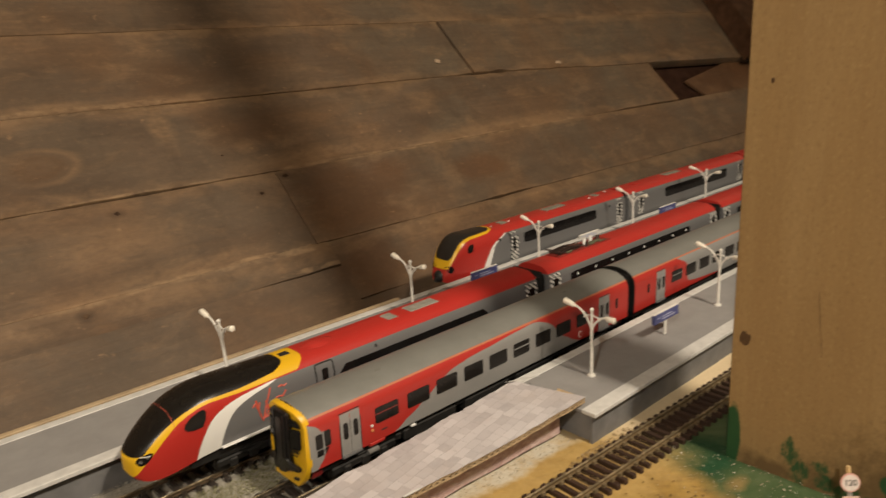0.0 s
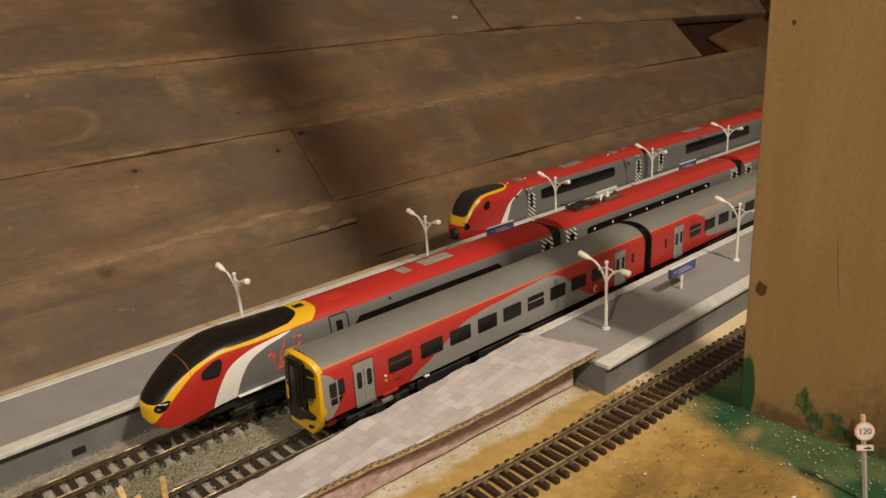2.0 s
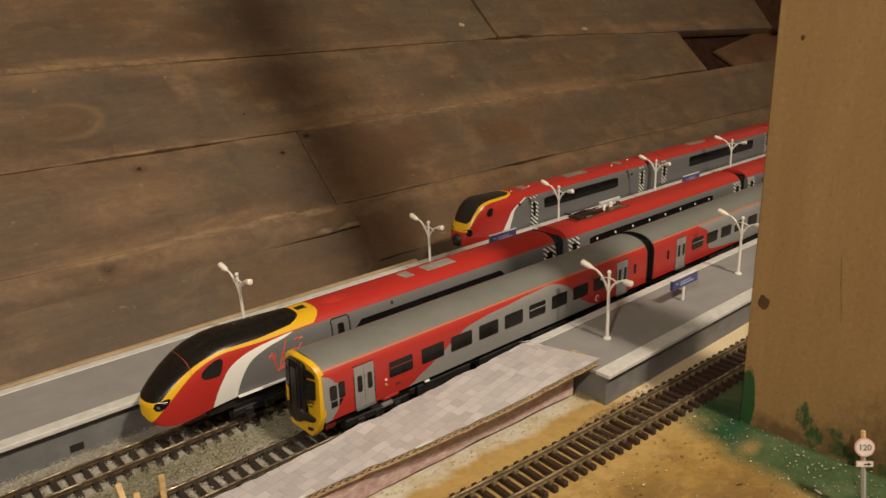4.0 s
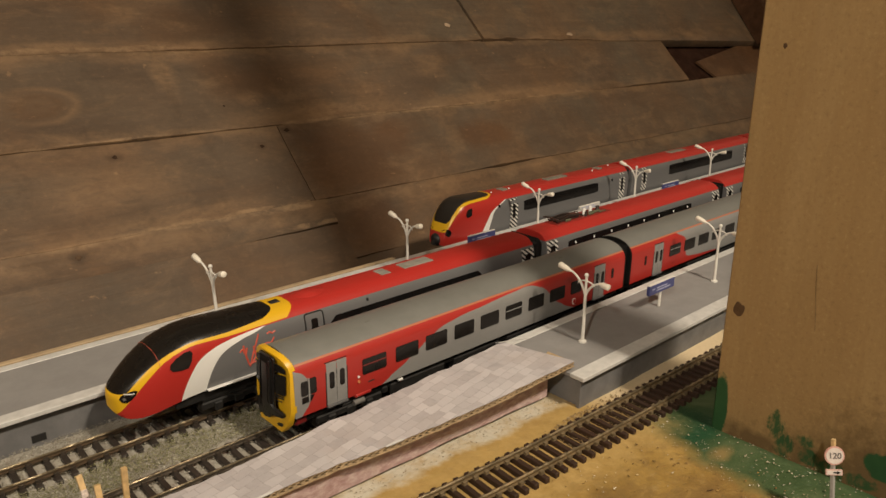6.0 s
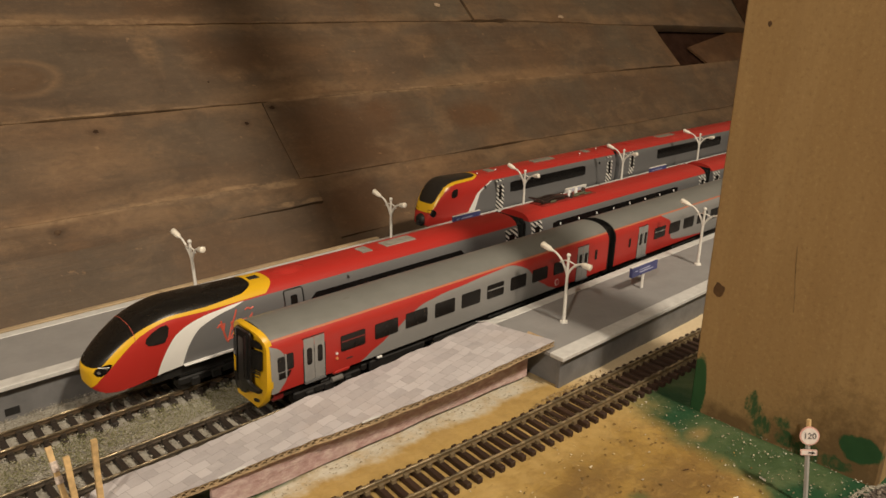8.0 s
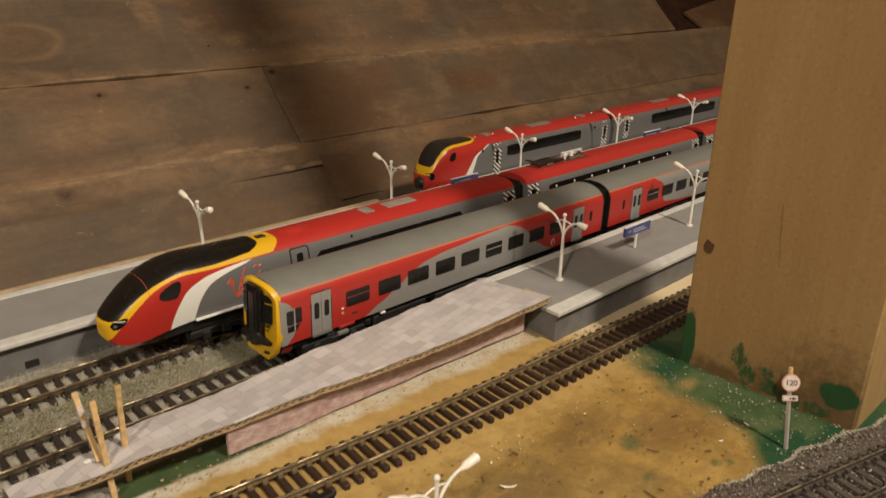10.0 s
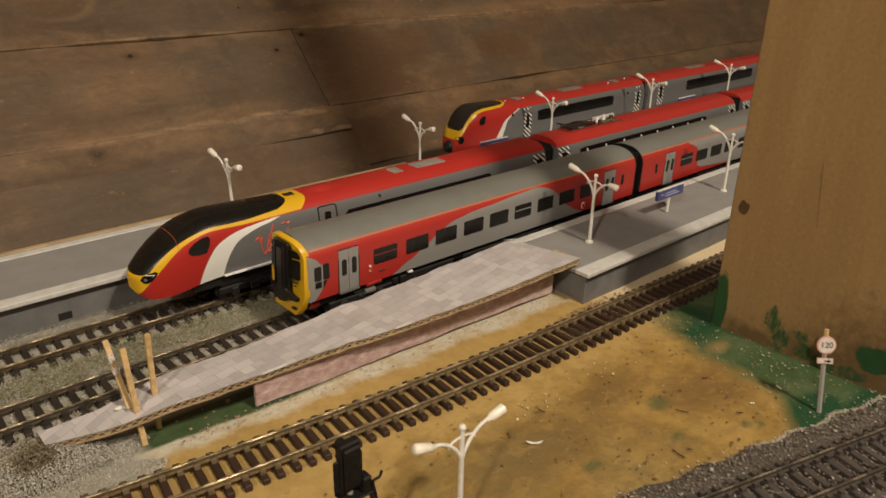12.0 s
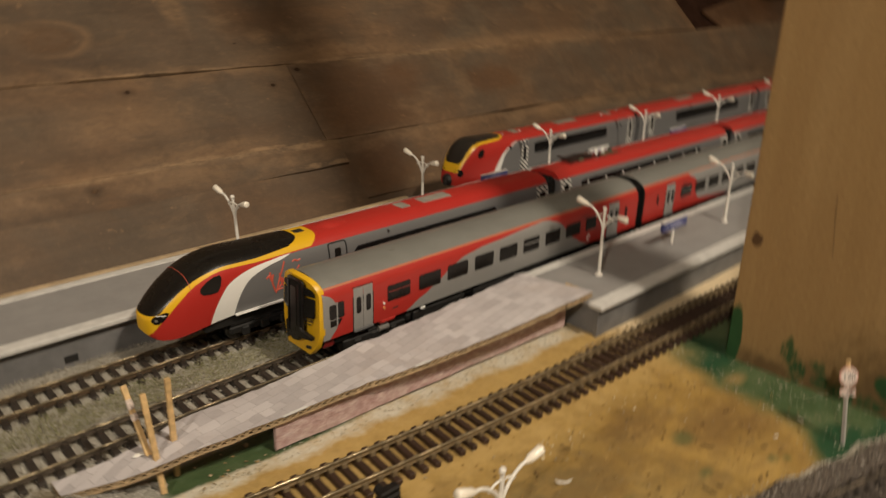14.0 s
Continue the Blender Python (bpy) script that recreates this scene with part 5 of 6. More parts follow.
part("window", unit.patch([(0.0098, 0.0228), (0.0152, 0.0230), (0.0172, 0.0262), (0.0098, 0.0261)], 0.0004), smoked, lead, "dark tinted window")
part("cab_pillar", unit.band(0.0136, 0.0144, 0.0232, 0.0362, 0, 0.0006), silver_paint, lead)
car_window(unit, lead, 0.2765, 0.2790, 0.0270, 0.0345)
part("marking_bar", unit.band(0.052, 0.056, 0.0205, 0.0213, 0, 0.0002), plain("small_black_marking", (0.05, 0.03, 0.03), 0.5), lead)
part("door_lamp", unit.patch(rounded(0.0448, 0.0462, 0.0225, 0.0240, 0.0006), 0.0008), orange_light, lead)
part("door_lamp", unit.patch(rounded(0.0448, 0.0462, 0.0255, 0.0268, 0.0006), 0.0006), white_paint, lead)
part("emblem", unit.patch([(0.2335 + 0.0020 * math.cos(a), 0.0200 + 0.0026 * math.sin(a)) for a in [2 * math.pi * i / 14 for i in range(14)]], 0.0002), white_paint, lead)
part("emblem_core", unit.patch([(0.2335 + 0.0014 * math.cos(a), 0.0200 + 0.0019 * math.sin(a)) for a in [2 * math.pi * i / 14 for i in range(14)]], 0.0004), red_paint, lead)
part("chassis", Shell().box(0.006, 0.290, -0.0145, 0.0145, 0.0112, 0.0168, 0.0006), under_grey, lead)
underframe(lead, 0.012, 0.288, ((0.070, 0.112, 0.0050), (0.120, 0.160, 0.0042), (0.168, 0.205, 0.0050), (0.064, 0.068, 0.0075)))
part("exhaust", Shell().box(0.0740, 0.0775, -0.0172, -0.0120, 0.0128, 0.0144, 0.0005), white_paint, lead)
part("pannier", Shell().box(0.0430, 0.0550, -0.0176, -0.0110, 0.0128, 0.0166, 0.0014), red_paint, lead, "red equipment box")
part("air_tank", Shell().tube([(0.0430, -0.0155, 0.0100), (0.0500, -0.0155, 0.0100)], 0.0016, 10), plain("dusty_tank", (0.16, 0.15, 0.14), 0.5), lead, "small grey tank")
bogie(lead, 0.042)
bogie(lead, 0.248)
gangway(lead, 0.2930, 0.0046, unit)
for x in (0.060, 0.230):
    part("roof_vent", Shell().box(x, x + 0.004, -0.0055, -0.0035, 0.0485, 0.0498, 0.0003), plain("vent_grey", (0.17, 0.165, 0.15), 0.5), lead)

# regional unit, second car
trail = thing("model_railcar", at(0.1525, UNIT_Y, RAIL), "red and silver second railcar with grey roof", "model train", "regional unit cars")
part("body", unit.shell(stations(0.0, 0.2930, 0.0097)), trailer_paint, trail, smooth=50)
double_door(unit, trail, 0.0308, 0.0435)
car_window(unit, trail, 0.0178, 0.0200, 0.0270, 0.0345)
for k in range(9):
    car_window(unit, trail, 0.0536 + 0.0226 * k, 0.0698 + 0.0226 * k, bar=k == 0)
double_door(unit, trail, 0.2580, 0.2705)
part("chassis", Shell().box(0.003, 0.290, -0.0145, 0.0145, 0.0112, 0.0168, 0.0006), under_grey, trail)
underframe(trail, 0.005, 0.288, ((0.090, 0.130, 0.0050), (0.140, 0.190, 0.0045)))
bogie(trail, 0.045)
bogie(trail, 0.248)
gangway(trail, -0.0002, -0.0046, unit)
part("end_plate", unit.shell([-0.0014, -0.0003]), bellows, trail, "black car end", smooth=50)
part("end_plate", unit.shell([0.2933, 0.2944]), bellows, lead, "black car end", smooth=50)

# streamlined electric express, driving car
EX_X = -0.2130


def express_nose(x):
    f = min(1.0, x / 0.043)
    hw = 0.0180 * (0.30 + 0.70 * (1 - (1 - f) ** 2.2) ** (1 / 1.887)) * (1 - (1 - min(1, x / 0.0045)) ** 2.6) ** 0.5
    g = min(1.0, x / 0.0505)
    zt = 0.0265 + 0.0265 * (1 - (1 - g) ** 2.15) - 0.0020 * min(1, max(0, x - 0.0505) / 0.05)
    zb = along([(0.0, 0.0190), (0.001, 0.0172), (0.003, 0.0156), (0.007, 0.0136), (0.013, 0.0130), (0.020, 0.0140), (0.027, 0.0155), (0.036, 0.0172), (0.046, 0.0180), (0.060, 0.0182)], x)
    return hw, zb, zt


drive = Car(0.3150, zc=0.0330, n=2.9, tuck=0.10, nose=express_nose)
power = thing("model_express_car", at(EX_X, EXPRESS_Y, RAIL), "streamlined model express car, red, grey and yellow nose", "model train", "express train cars")
st = [0.0002, 0.0008, 0.0018, 0.0032, 0.005, 0.007, 0.0095, 0.0125] + stations(0.016, 0.130, 0.004) + stations(0.140, 0.3150, 0.011)
part("body", drive.shell(st), express_paint, power, smooth=60)
part("side_window", drive.patch([(0.0278, 0.0372), (0.0285, 0.0395), (0.0320, 0.0420), (0.0365, 0.0438), (0.0398, 0.0441), (0.0406, 0.0425), (0.0395, 0.0385), (0.0375, 0.0352), (0.0330, 0.0350), (0.0292, 0.0356)], 0.0003), smoked, power, "dark cab side window")
for side in (-1, 1):
    eye = part("headlight", drive.patch([(0.0029, 0.0256), (0.0040, 0.0240), (0.0058, 0.0237), (0.0080, 0.0250), (0.0100, 0.0272), (0.0112, 0.0294), (0.0100, 0.0299), (0.0080, 0.0294), (0.0058, 0.0286), (0.0040, 0.0275)], 0.0003, side=side), dark_glass, power, "black headlight cluster")
    part("headlight_rim", drive.band(0.0052, 0.0096, 0.0283, 0.0286, 0, 0.0007, side=side), white_paint, eye)
    for cx, cz in ((0.0050, 0.0259), (0.0084, 0.0280)):
        part("lens", drive.patch([(cx + 0.0008 * math.cos(a), cz + 0.0007 * math.sin(a)) for a in [2 * math.pi * i / 10 for i in range(10)]], 0.0006, side=side), plain("lamp_lens", (0.13, 0.12, 0.11), 0.12), eye)
# thin red joint across the screen and a pale wiper pivot
seam = Shell()
ring = []
for i in range(21):
    a = radians(20 + 140 * i / 20)
    x = 0.0235
    hw, zb, zt, zc = drive.dims(x)
    e = 2 / drive.n
    ring.append((x, -hw * math.copysign(abs(math.cos(a)) ** e, math.cos(a)) * 1.004, zc + (zt - zc) * math.sin(a) ** e * 1.004))
seam.tube(ring, 0.00014, 5)
part("screen_seam", seam, logo_red, power)
part("roof_square", Shell().box(0.0965, 0.1030, -0.0026, 0.0024, 0.0494, 0.0514, 0.0002), black_plastic, power)
part("roof_dome", Shell().ball((0.1230, 0.0, 0.0490), 0.0042, 18, 10, (3.4, 2.0, 0.80)), red_paint, power)
# squiggled emblem in red strokes
for pts in ([(0.0695, 0.0380), (0.0710, 0.0300), (0.0730, 0.0240), (0.0755, 0.0330), (0.0795, 0.0420)], [(0.0745, 0.0260), (0.0765, 0.0290), (0.0780, 0.0275)], [(0.0770, 0.0330), (0.0777, 0.0300), (0.0795, 0.0335), (0.0810, 0.0310)], [(0.0820, 0.0350), (0.0845, 0.0352), (0.0865, 0.0345), (0.0890, 0.0375)], [(0.0725, 0.0255), (0.0775, 0.0262)], [(0.0672, 0.0345), (0.0688, 0.0362), (0.0706, 0.0318), (0.0716, 0.0362)], [(0.0756, 0.0360), (0.0762, 0.0322), (0.0770, 0.0292)], [(0.0845, 0.0405), (0.0862, 0.0412), (0.0880, 0.0402), (0.0900, 0.0408)]):
    fine = [(p[0] + (q[0] - p[0]) * i / 5, p[1] + (q[1] - p[1]) * i / 5) for p, q in zip(pts, pts[1:]) for i in range(6)]
    fine = [p for i, p in enumerate(fine) if i == 0 or p != fine[i - 1]]
    sh = Shell().tube([(a, -drive.half(a, b) + 0.00035, b) for a, b in fine], 0.00068, 6)
    part("emblem_stroke", sh, logo_red, power, "thin red painted stroke")


def outline_door(car, parent, x0, x1, z0, z1):
    rise = [z0 + (z1 - 0.0015 - z0) * i / 12 for i in range(13)]
    pts = [(x0, z) for z in rise] + [(x0 + 0.0004, z1 - 0.0004), (x0 + 0.0015, z1), (x1 - 0.0015, z1), (x1 - 0.0004, z1 - 0.0004)] + [(x1, z) for z in rise[::-1]]
    d = part("door_outline", Shell().tube([(a, -car.half(a, b) - 0.0001, b) for a, b in pts], 0.00045, 5), black_plastic, parent)
    part("door_window", car.patch(rounded(0.5 * (x0 + x1) - 0.0022, 0.5 * (x0 + x1) + 0.0022, z1 - 0.0105, z1 - 0.0035, 0.0010), 0.0003), smoked, d)


outline_door(drive, power, 0.1100, 0.1228, 0.0140, 0.0446)
part("window_band", drive.band(0.1255, 0.2600, 0.0262, 0.0390, 0.0060), dark_glass, power, "long black window band")
part("warning_panel", drive.band(0.3010, 0.3143, 0.0180, 0.0436, 0), stripes, power, "black and white striped panel")
part("door_window", drive.patch(rounded(0.3045, 0.3105, 0.0260, 0.0398, 0.001), 0.0006), smoked, power)
part("skirt_line", Shell().box(0.0468, 0.0775, -0.0186, -0.0160, 0.0180, 0.0188, 0.0002), white_paint, power, "white sill line")
part("chassis", Shell().box(0.030, 0.308, -0.0140, 0.0140, 0.0110, 0.0205, 0.0006), under_grey, power)
underframe(power, 0.045, 0.308, ((0.100, 0.150, 0.0045), (0.160, 0.210, 0.0045)))
bogie(power, 0.066)
bogie(power, 0.256)
for x0, w in ((0.1765, 0.008), (0.1960, 0.026)):
    part("roof_panel", Shell().box(x0, x0 + w, -0.0060, 0.0040, 0.0492, 0.0514, 0.0003), plain("roof_panel_grey", (0.30, 0.285, 0.25), 0.5, 0, 0.3), power, "grey roof grille")
part("side_vent", drive.patch(rounded(0.1555, 0.1570, 0.0418, 0.0436, 0.0004), 0.0004), black_plastic, power)


def express_coach(x0, length, label, paint, yc, body, band_x0, band_x1, panels, group, wide=0.0130):
    c = thing("model_express_car", at(x0, yc, RAIL), label, "model train", group)
    part("body", body.shell(stations(0, length, 0.0098)), paint, c, smooth=50)
    part("window_band", body.band(band_x0, band_x1, 0.0285, 0.0402, 0.0008), dark_glass, c, "long black window band")
    for p in panels:
        part("warning_panel", body.band(p, p + wide, 0.0180, 0.0440, 0), stripes, c, "black and white striped panel")
        part("door_window", body.patch(rounded(p + 0.28 * wide, p + 0.72 * wide, 0.0260, 0.0400, 0.001), 0.0006), smoked, c)
    underframe(c, 0.006, length - 0.006, ((0.09, 0.14, 0.0045), (0.15, 0.20, 0.0045)))
    bogie(c, 0.045)
    bogie(c, length - 0.045)
    return c


coach = Car(0.2900, hw=0.0180, zb=0.0130, zc=0.0330, zt=0.0510, n=2.9, tuck=0.10)
part("end_cap", Shell().box(0.3150, 0.3180, -0.0150, 0.0150, 0.0120, 0.0470, 0.002), bellows, power)
second = express_coach(0.1165, 0.2695, "grey express coach with red roof and pantograph well", coach_paint, EXPRESS_Y, coach, 0.0270, 0.2150, (0.0010, 0.2555), "express train cars")
third = express_coach(0.4000, 0.2695, "grey express coach with red roof behind", coach_paint, EXPRESS_Y, coach, 0.0300, 0.2300, (0.0010, 0.2555), "express train cars")
for c, x in ((second, -0.0112), (second, 0.2697), (third, -0.0050), (third, 0.2697)):
    w = 0.0110 if x < -0.01 else 0.0048
    part("gangway", Shell().box(x, x + w, -0.0145, 0.0145, 0.0110, 0.0470, 0.0030).box(x + 0.3 * w, x + 0.6 * w, -0.0152, 0.0152, 0.0105, 0.0484, 0.0030), bellows, c, "black concertina gangway")
for k in range(8):
    x = 0.036 + 0.0245 * k
    part("window_dot", coach.patch([(x + 0.0009 * math.cos(a), 0.0374 + 0.0011 * math.sin(a)) for a in [2 * math.pi * i / 10 for i in range(10)]], 0.0006), white_paint, second)
# pantograph well with folded gear
well = part("pantograph_base", Shell().box(0.018, 0.078, -0.0070, 0.0070, 0.0500, 0.0513, 0.0003), plain("well_red", (0.26, 0.026, 0.019), 0.5), second)
well.matrix_local = Matrix.Translation((0.0040, 0, 0)) @ Matrix.Diagonal((1.20, 1, 1, 1))
iron = plain("dark_roof_iron", (0.030, 0.016, 0.012), 0.5, 0, 0.5, 0.002)
for y in (-0.0038, 0.0038):
    part("pantograph_arm", Shell().tube([(0.020, y, 0.0526), (0.034, 0.9 * y, 0.0542), (0.047, 0.8 * y, 0.0533)], 0.0008, 6).tube([(0.047, 0.8 * y, 0.0535), (0.033, 0.7 * y, 0.0555), (0.022, 0.6 * y, 0.0550)], 0.0006, 6), iron, well)
part("pantograph_frame", Shell().tube([(0.021, -0.0062, 0.0528), (0.021, 0.0062, 0.0528)], 0.0007, 6).tube([(0.047, -0.0055, 0.0530), (0.047, 0.0055, 0.0530)], 0.0008, 6).tube([(0.0185, -0.0080, 0.0552), (0.0175, -0.0040, 0.0560), (0.0175, 0.0040, 0.0560), (0.0185, 0.0080, 0.0552)], 0.0007, 6).box(0.025, 0.045, -0.0042, 0.0042, 0.0513, 0.0524, 0.0004), iron, well)
moss = plain("green_grey_gear", (0.105, 0.105, 0.060), 0.6, 0, 0.4, 0.002)
rust = plain("brown_gear", (0.10, 0.035, 0.024), 0.6, 0, 0.5, 0.002)
for x, y, m, r, steps in ((0.0480, 0.0030, white_paint, 0.0009, 2), (0.0530, -0.0010, white_paint, 0.0013, 4), (0.0625, 0.0010, white_paint, 0.0014, 4), (0.0705, 0.0005, iron, 0.0016, 3), (0.0510, -0.0050, iron, 0.0011, 3)):
    sh = Shell()
    for i in range(steps):
        sh.tube([(x, y, 0.0512 + 0.0014 * i), (x, y, 0.0524 + 0.0014 * i)], [1.15 * r, 0.85 * r], 10)
    part("insulator", sh, m, well)
for x0, x1, y0, y1, h, m in ((0.028, 0.034, -0.0062, -0.0046, 0.0020, moss), (0.036, 0.046, -0.0030, 0.0030, 0.0030, rust), (0.0545, 0.0600, -0.0058, -0.0030, 0.0016, moss), (0.0570, 0.0690, -0.0045, -0.0015, 0.0020, moss), (0.0660, 0.0740, -0.0060, -0.0045, 0.0012, moss), (0.0480, 0.0520, 0.0040, 0.0060, 0.0026, iron)):
    part("roof_gear", Shell().box(x0, x1, y0, y1, 0.0512, 0.0512 + h, 0.0005), m, well)

# snub-nosed diesel unit on the far track
DI_X = 0.1178


def diesel_nose(x):
    f = min(1.0, x / 0.0364)
    hw = 0.0180 * (0.41 + 0.59 * (1 - (1 - f) ** 2.2) ** (1 / 1.55))
    g = min(1.0, x / 0.030)
    zt = 0.0185 + 0.0335 * (1 - (1 - g) ** 2.56) - 0.0018 * min(1, max(0, x - 0.030) / 0.05)
    b = min(1.0, x / 0.018)
    return hw, 0.0130 - 0.0030 * (1 - (1 - b) ** 2) ** 0.5, zt


snub = Car(0.2760, zc=0.0320, n=3.0, tuck=0.08, nose=diesel_nose)
diesel = thing("model_diesel_car", at(DI_X, DIESEL_Y, RAIL), "snub-nosed model diesel car, red, grey and yellow", "model train", "diesel unit cars")
part("body", snub.shell([0.0002, 0.001, 0.0022, 0.004, 0.006, 0.0085, 0.0115] + stations(0.015, 0.070, 0.004) + stations(0.080, 0.2760, 0.011)), diesel_paint, diesel, smooth=60)
part("side_window", snub.patch([(0.0224, 0.0385), (0.0236, 0.0415), (0.0262, 0.0434), (0.0300, 0.0437), (0.0304, 0.0425), (0.0290, 0.0375), (0.0260, 0.0362), (0.0234, 0.0364)], 0.0003), smoked, diesel, "dark cab side window")
for side in (-1, 1):
    part("headlight", snub.patch([(0.0050 + 0.0025 * math.cos(a), 0.0240 + 0.0033 * math.sin(a)) for a in [2 * math.pi * i / 14 for i in range(14)]], 0.0004, side=side), dark_glass, diesel, "black headlight")
part("coupler_cowl", Shell().ball((0.0010, 0, 0.0165), 0.0062, 14, 8, (0.6, 1.05, 0.95)).box(-0.0040, 0.0020, -0.0022, 0.0022, 0.0120, 0.0165, 0.0008), black_plastic, diesel)
part("window_band", snub.band(0.1004, 0.2198, 0.0297, 0.0400, 0.0008), dark_glass, diesel, "long black window band")
for p in (0.0810, 0.2590):
    part("warning_panel", snub.band(p, p + 0.0105, 0.0150, 0.0440, 0), stripes, diesel, "black and white striped panel")
    part("door_window", snub.patch(rounded(p + 0.0032, p + 0.0068, 0.0250, 0.0385, 0.001), 0.0006), smoked, diesel)
part("small_window", snub.patch(rounded(0.0642, 0.0670, 0.0388, 0.0413, 0.0008), 0.0003), smoked, diesel)
part("small_window", snub.patch(rounded(0.2440, 0.2465, 0.0378, 0.0402, 0.0006), 0.0003), smoked, diesel)
for x, w in ((0.150, 0.032), (0.082, 0.008), (0.235, 0.008)):
    part("roof_grille", Shell().box(x, x + w, -0.0055, 0.0030, 0.0488, 0.0511, 0.0003), plain("diesel_grille", (0.22, 0.20, 0.16), 0.6), diesel, "grey roof grille")
for x, y in ((0.068, -0.004), (0.094, -0.003), (0.225, -0.005), (0.240, -0.002), (0.262, 0.001)):
    part("roof_pip", Shell().ball((x, y, 0.0503), 0.0009, 8, 6), white_paint, diesel)
underframe(diesel, 0.030, 0.272, ((0.09, 0.13, 0.0045), (0.14, 0.19, 0.0045)))
bogie(diesel, 0.060)
bogie(diesel, 0.232)
snub2 = Car(0.2900, hw=0.0180, zb=0.0130, zc=0.0320, zt=0.0502, n=3.0, tuck=0.08)
for k, x in enumerate((0.4010, 0.6960)):
    c = express_coach(x, 0.2880, "grey diesel coach with red roof on the far track", diesel_coach_paint, DIESEL_Y, snub2, 0.0780, 0.2320, (0.0200, 0.2660), "diesel unit cars", 0.0105)
    part("gangway", Shell().box(-0.0068, -0.0002, -0.0140, 0.0140, 0.0110, 0.0470, 0.0015), bellows, c, "black concertina gangway")
    part("roof_grille", Shell().box(0.100, 0.135, -0.0055, 0.0030, 0.0486, 0.0509, 0.0003), plain("diesel_grille", (0.22, 0.20, 0.16), 0.6), c, "grey roof grille")
    part("roof_grille", Shell().box(0.030, 0.040, -0.0050, 0.0030, 0.0486, 0.0509, 0.0003), red_paint, c)

# ---- platform lamps and signs ----


def lamp_meshes(reaches):
    pole = Shell().tube([(0, 0, 0), (0, 0, 0.0010), (0, 0, 0.0014)], [0.0026, 0.0025, 0.0012], 14)
    pole.tube([(0, 0, 0.0010), (0, 0, 0.018), (0, 0, 0.034), (0, 0, 0.0440)], [0.00120, 0.00105, 0.00095, 0.00085], 10)
    ball = Shell().ball((0, 0, 0.0448), 0.0014, 12, 8)
    arms, heads = [], []
    for s, reach, rise, nod in reaches:
        pts = []
        for i in range(9):
            u = i / 8
            pts.append((0, s * reach * 0.72 * u ** 1.25, 0.0310 + (0.0115 + rise * 0.7) * (1 - (1 - u) ** 1.9)))
        arms.append(Shell().tube(pts, [0.00085 - 0.0002 * i / 8 for i in range(9)], 8))
        y, z = pts[-1][1], pts[-1][2]
        tip = (0, s * reach * 1.12, z + nod)
        d = Vector(tip) - Vector((0, y, z))
        p = Vector((0, y, z))
        heads.append(Shell().tube([p - d * 0.20, p - d * 0.05, p + d * 0.10, p + d * 0.55, p + d * 0.92, p + d * 1.0], [0.0009, 0.0011, 0.0017, 0.0019, 0.0020, 0.0013], 12))
    brace = Shell().tube([(0, 0.0060 * math.cos(a), 0.0385 + 0.0026 * math.sin(a)) for a in [math.pi * i / 8 for i in range(9)]], 0.00045, 6)
    return pole, ball, arms, heads, brace


def make_lamp(place, label, reaches=((1, 0.0190, 0.0035, 0.0019), (-1, 0.0152, -0.0014, -0.0005))):
    ob = thing("street_lamp", place, label, "lamp", "platform lamps")
    pole, ball, arms, heads, brace = lamp_meshes(reaches)
    part("pole", pole, white_plastic, ob, smooth=50)
    part("finial", ball, white_plastic, ob, smooth=60)
    for a in arms:
        part("arm", a, white_plastic, ob, smooth=50)
    for h in heads:
        part("lamp_head", h, cream_head, ob, smooth=50)
    part("brace", brace, white_plastic, ob, smooth=50)
    return ob


lamp = make_lamp(pose(-0.1221, 0.2262, 0.0215, 0, -2.5, 3), "white two-armed model lamp standing on the grey platform", ((1, 0.0190, 0.0035, 0.0022), (-1, 0.0150, -0.0004, 0.0014)))
for x in (0.0386, 0.1949, 0.3503, 0.5060, 0.6620):
    copy_thing(lamp, at(x, 0.2262, 0.0215, random.uniform(-6, 6)))
kerb_lamp = make_lamp(at(0.0405, 0.0555, 0.0215, 1), "white two-armed model lamp with one drooping head on the platform")
for x in (0.2060, 0.3715, 0.5370):
    copy_thing(kerb_lamp, at(x, 0.0555, 0.0215, random.uniform(-4, 4)))
near = make_lamp(at(-0.1792, -0.0624, 0.0035, -93), "white two-armed model lamp standing on the sandy ground", ((1, 0.0174, 0.0012, 0.0016), (-1, 0.0186, 0.0002, 0.0026)))
part("foot", Shell().tube([(0, 0, -0.0040), (0, 0, 0.0004)], [0.0042, 0.0032], 14), black_plastic, near)


def nameboard(x, y, label, colour, low=0.0115, high=0.0185):
    ob = thing("station_sign", at(x, y, 0.0217), label, "sign", "station signs")
    part("post", Shell().box(-0.0011, 0.0011, -0.0006, 0.0006, 0, high, 0.0002), white_plastic, ob)
    b = part("board", Shell().box(-0.0158, 0.0158, -0.0013, 0.0013, low, high, 0.0003), colour, ob)
    mid = 0.5 * (low + high)
    for x0, x1, zz in ((-0.0125, -0.0095, mid + 0.0006), (-0.0070, 0.0060, mid + 0.0008), (-0.0070, 0.0100, mid - 0.0010)):
        part("lettering_bar", Shell().box(x0, x1, -0.0015, -0.0012, zz - 0.0004, zz + 0.0004), plain("pale_bar", (0.42, 0.43, 0.60), 0.5), b)
    part("frame", Shell().box(-0.0161, 0.0161, -0.0010, 0.0010, high - 0.0001, high + 0.0006, 0.0002), white_plastic, ob)
    return ob


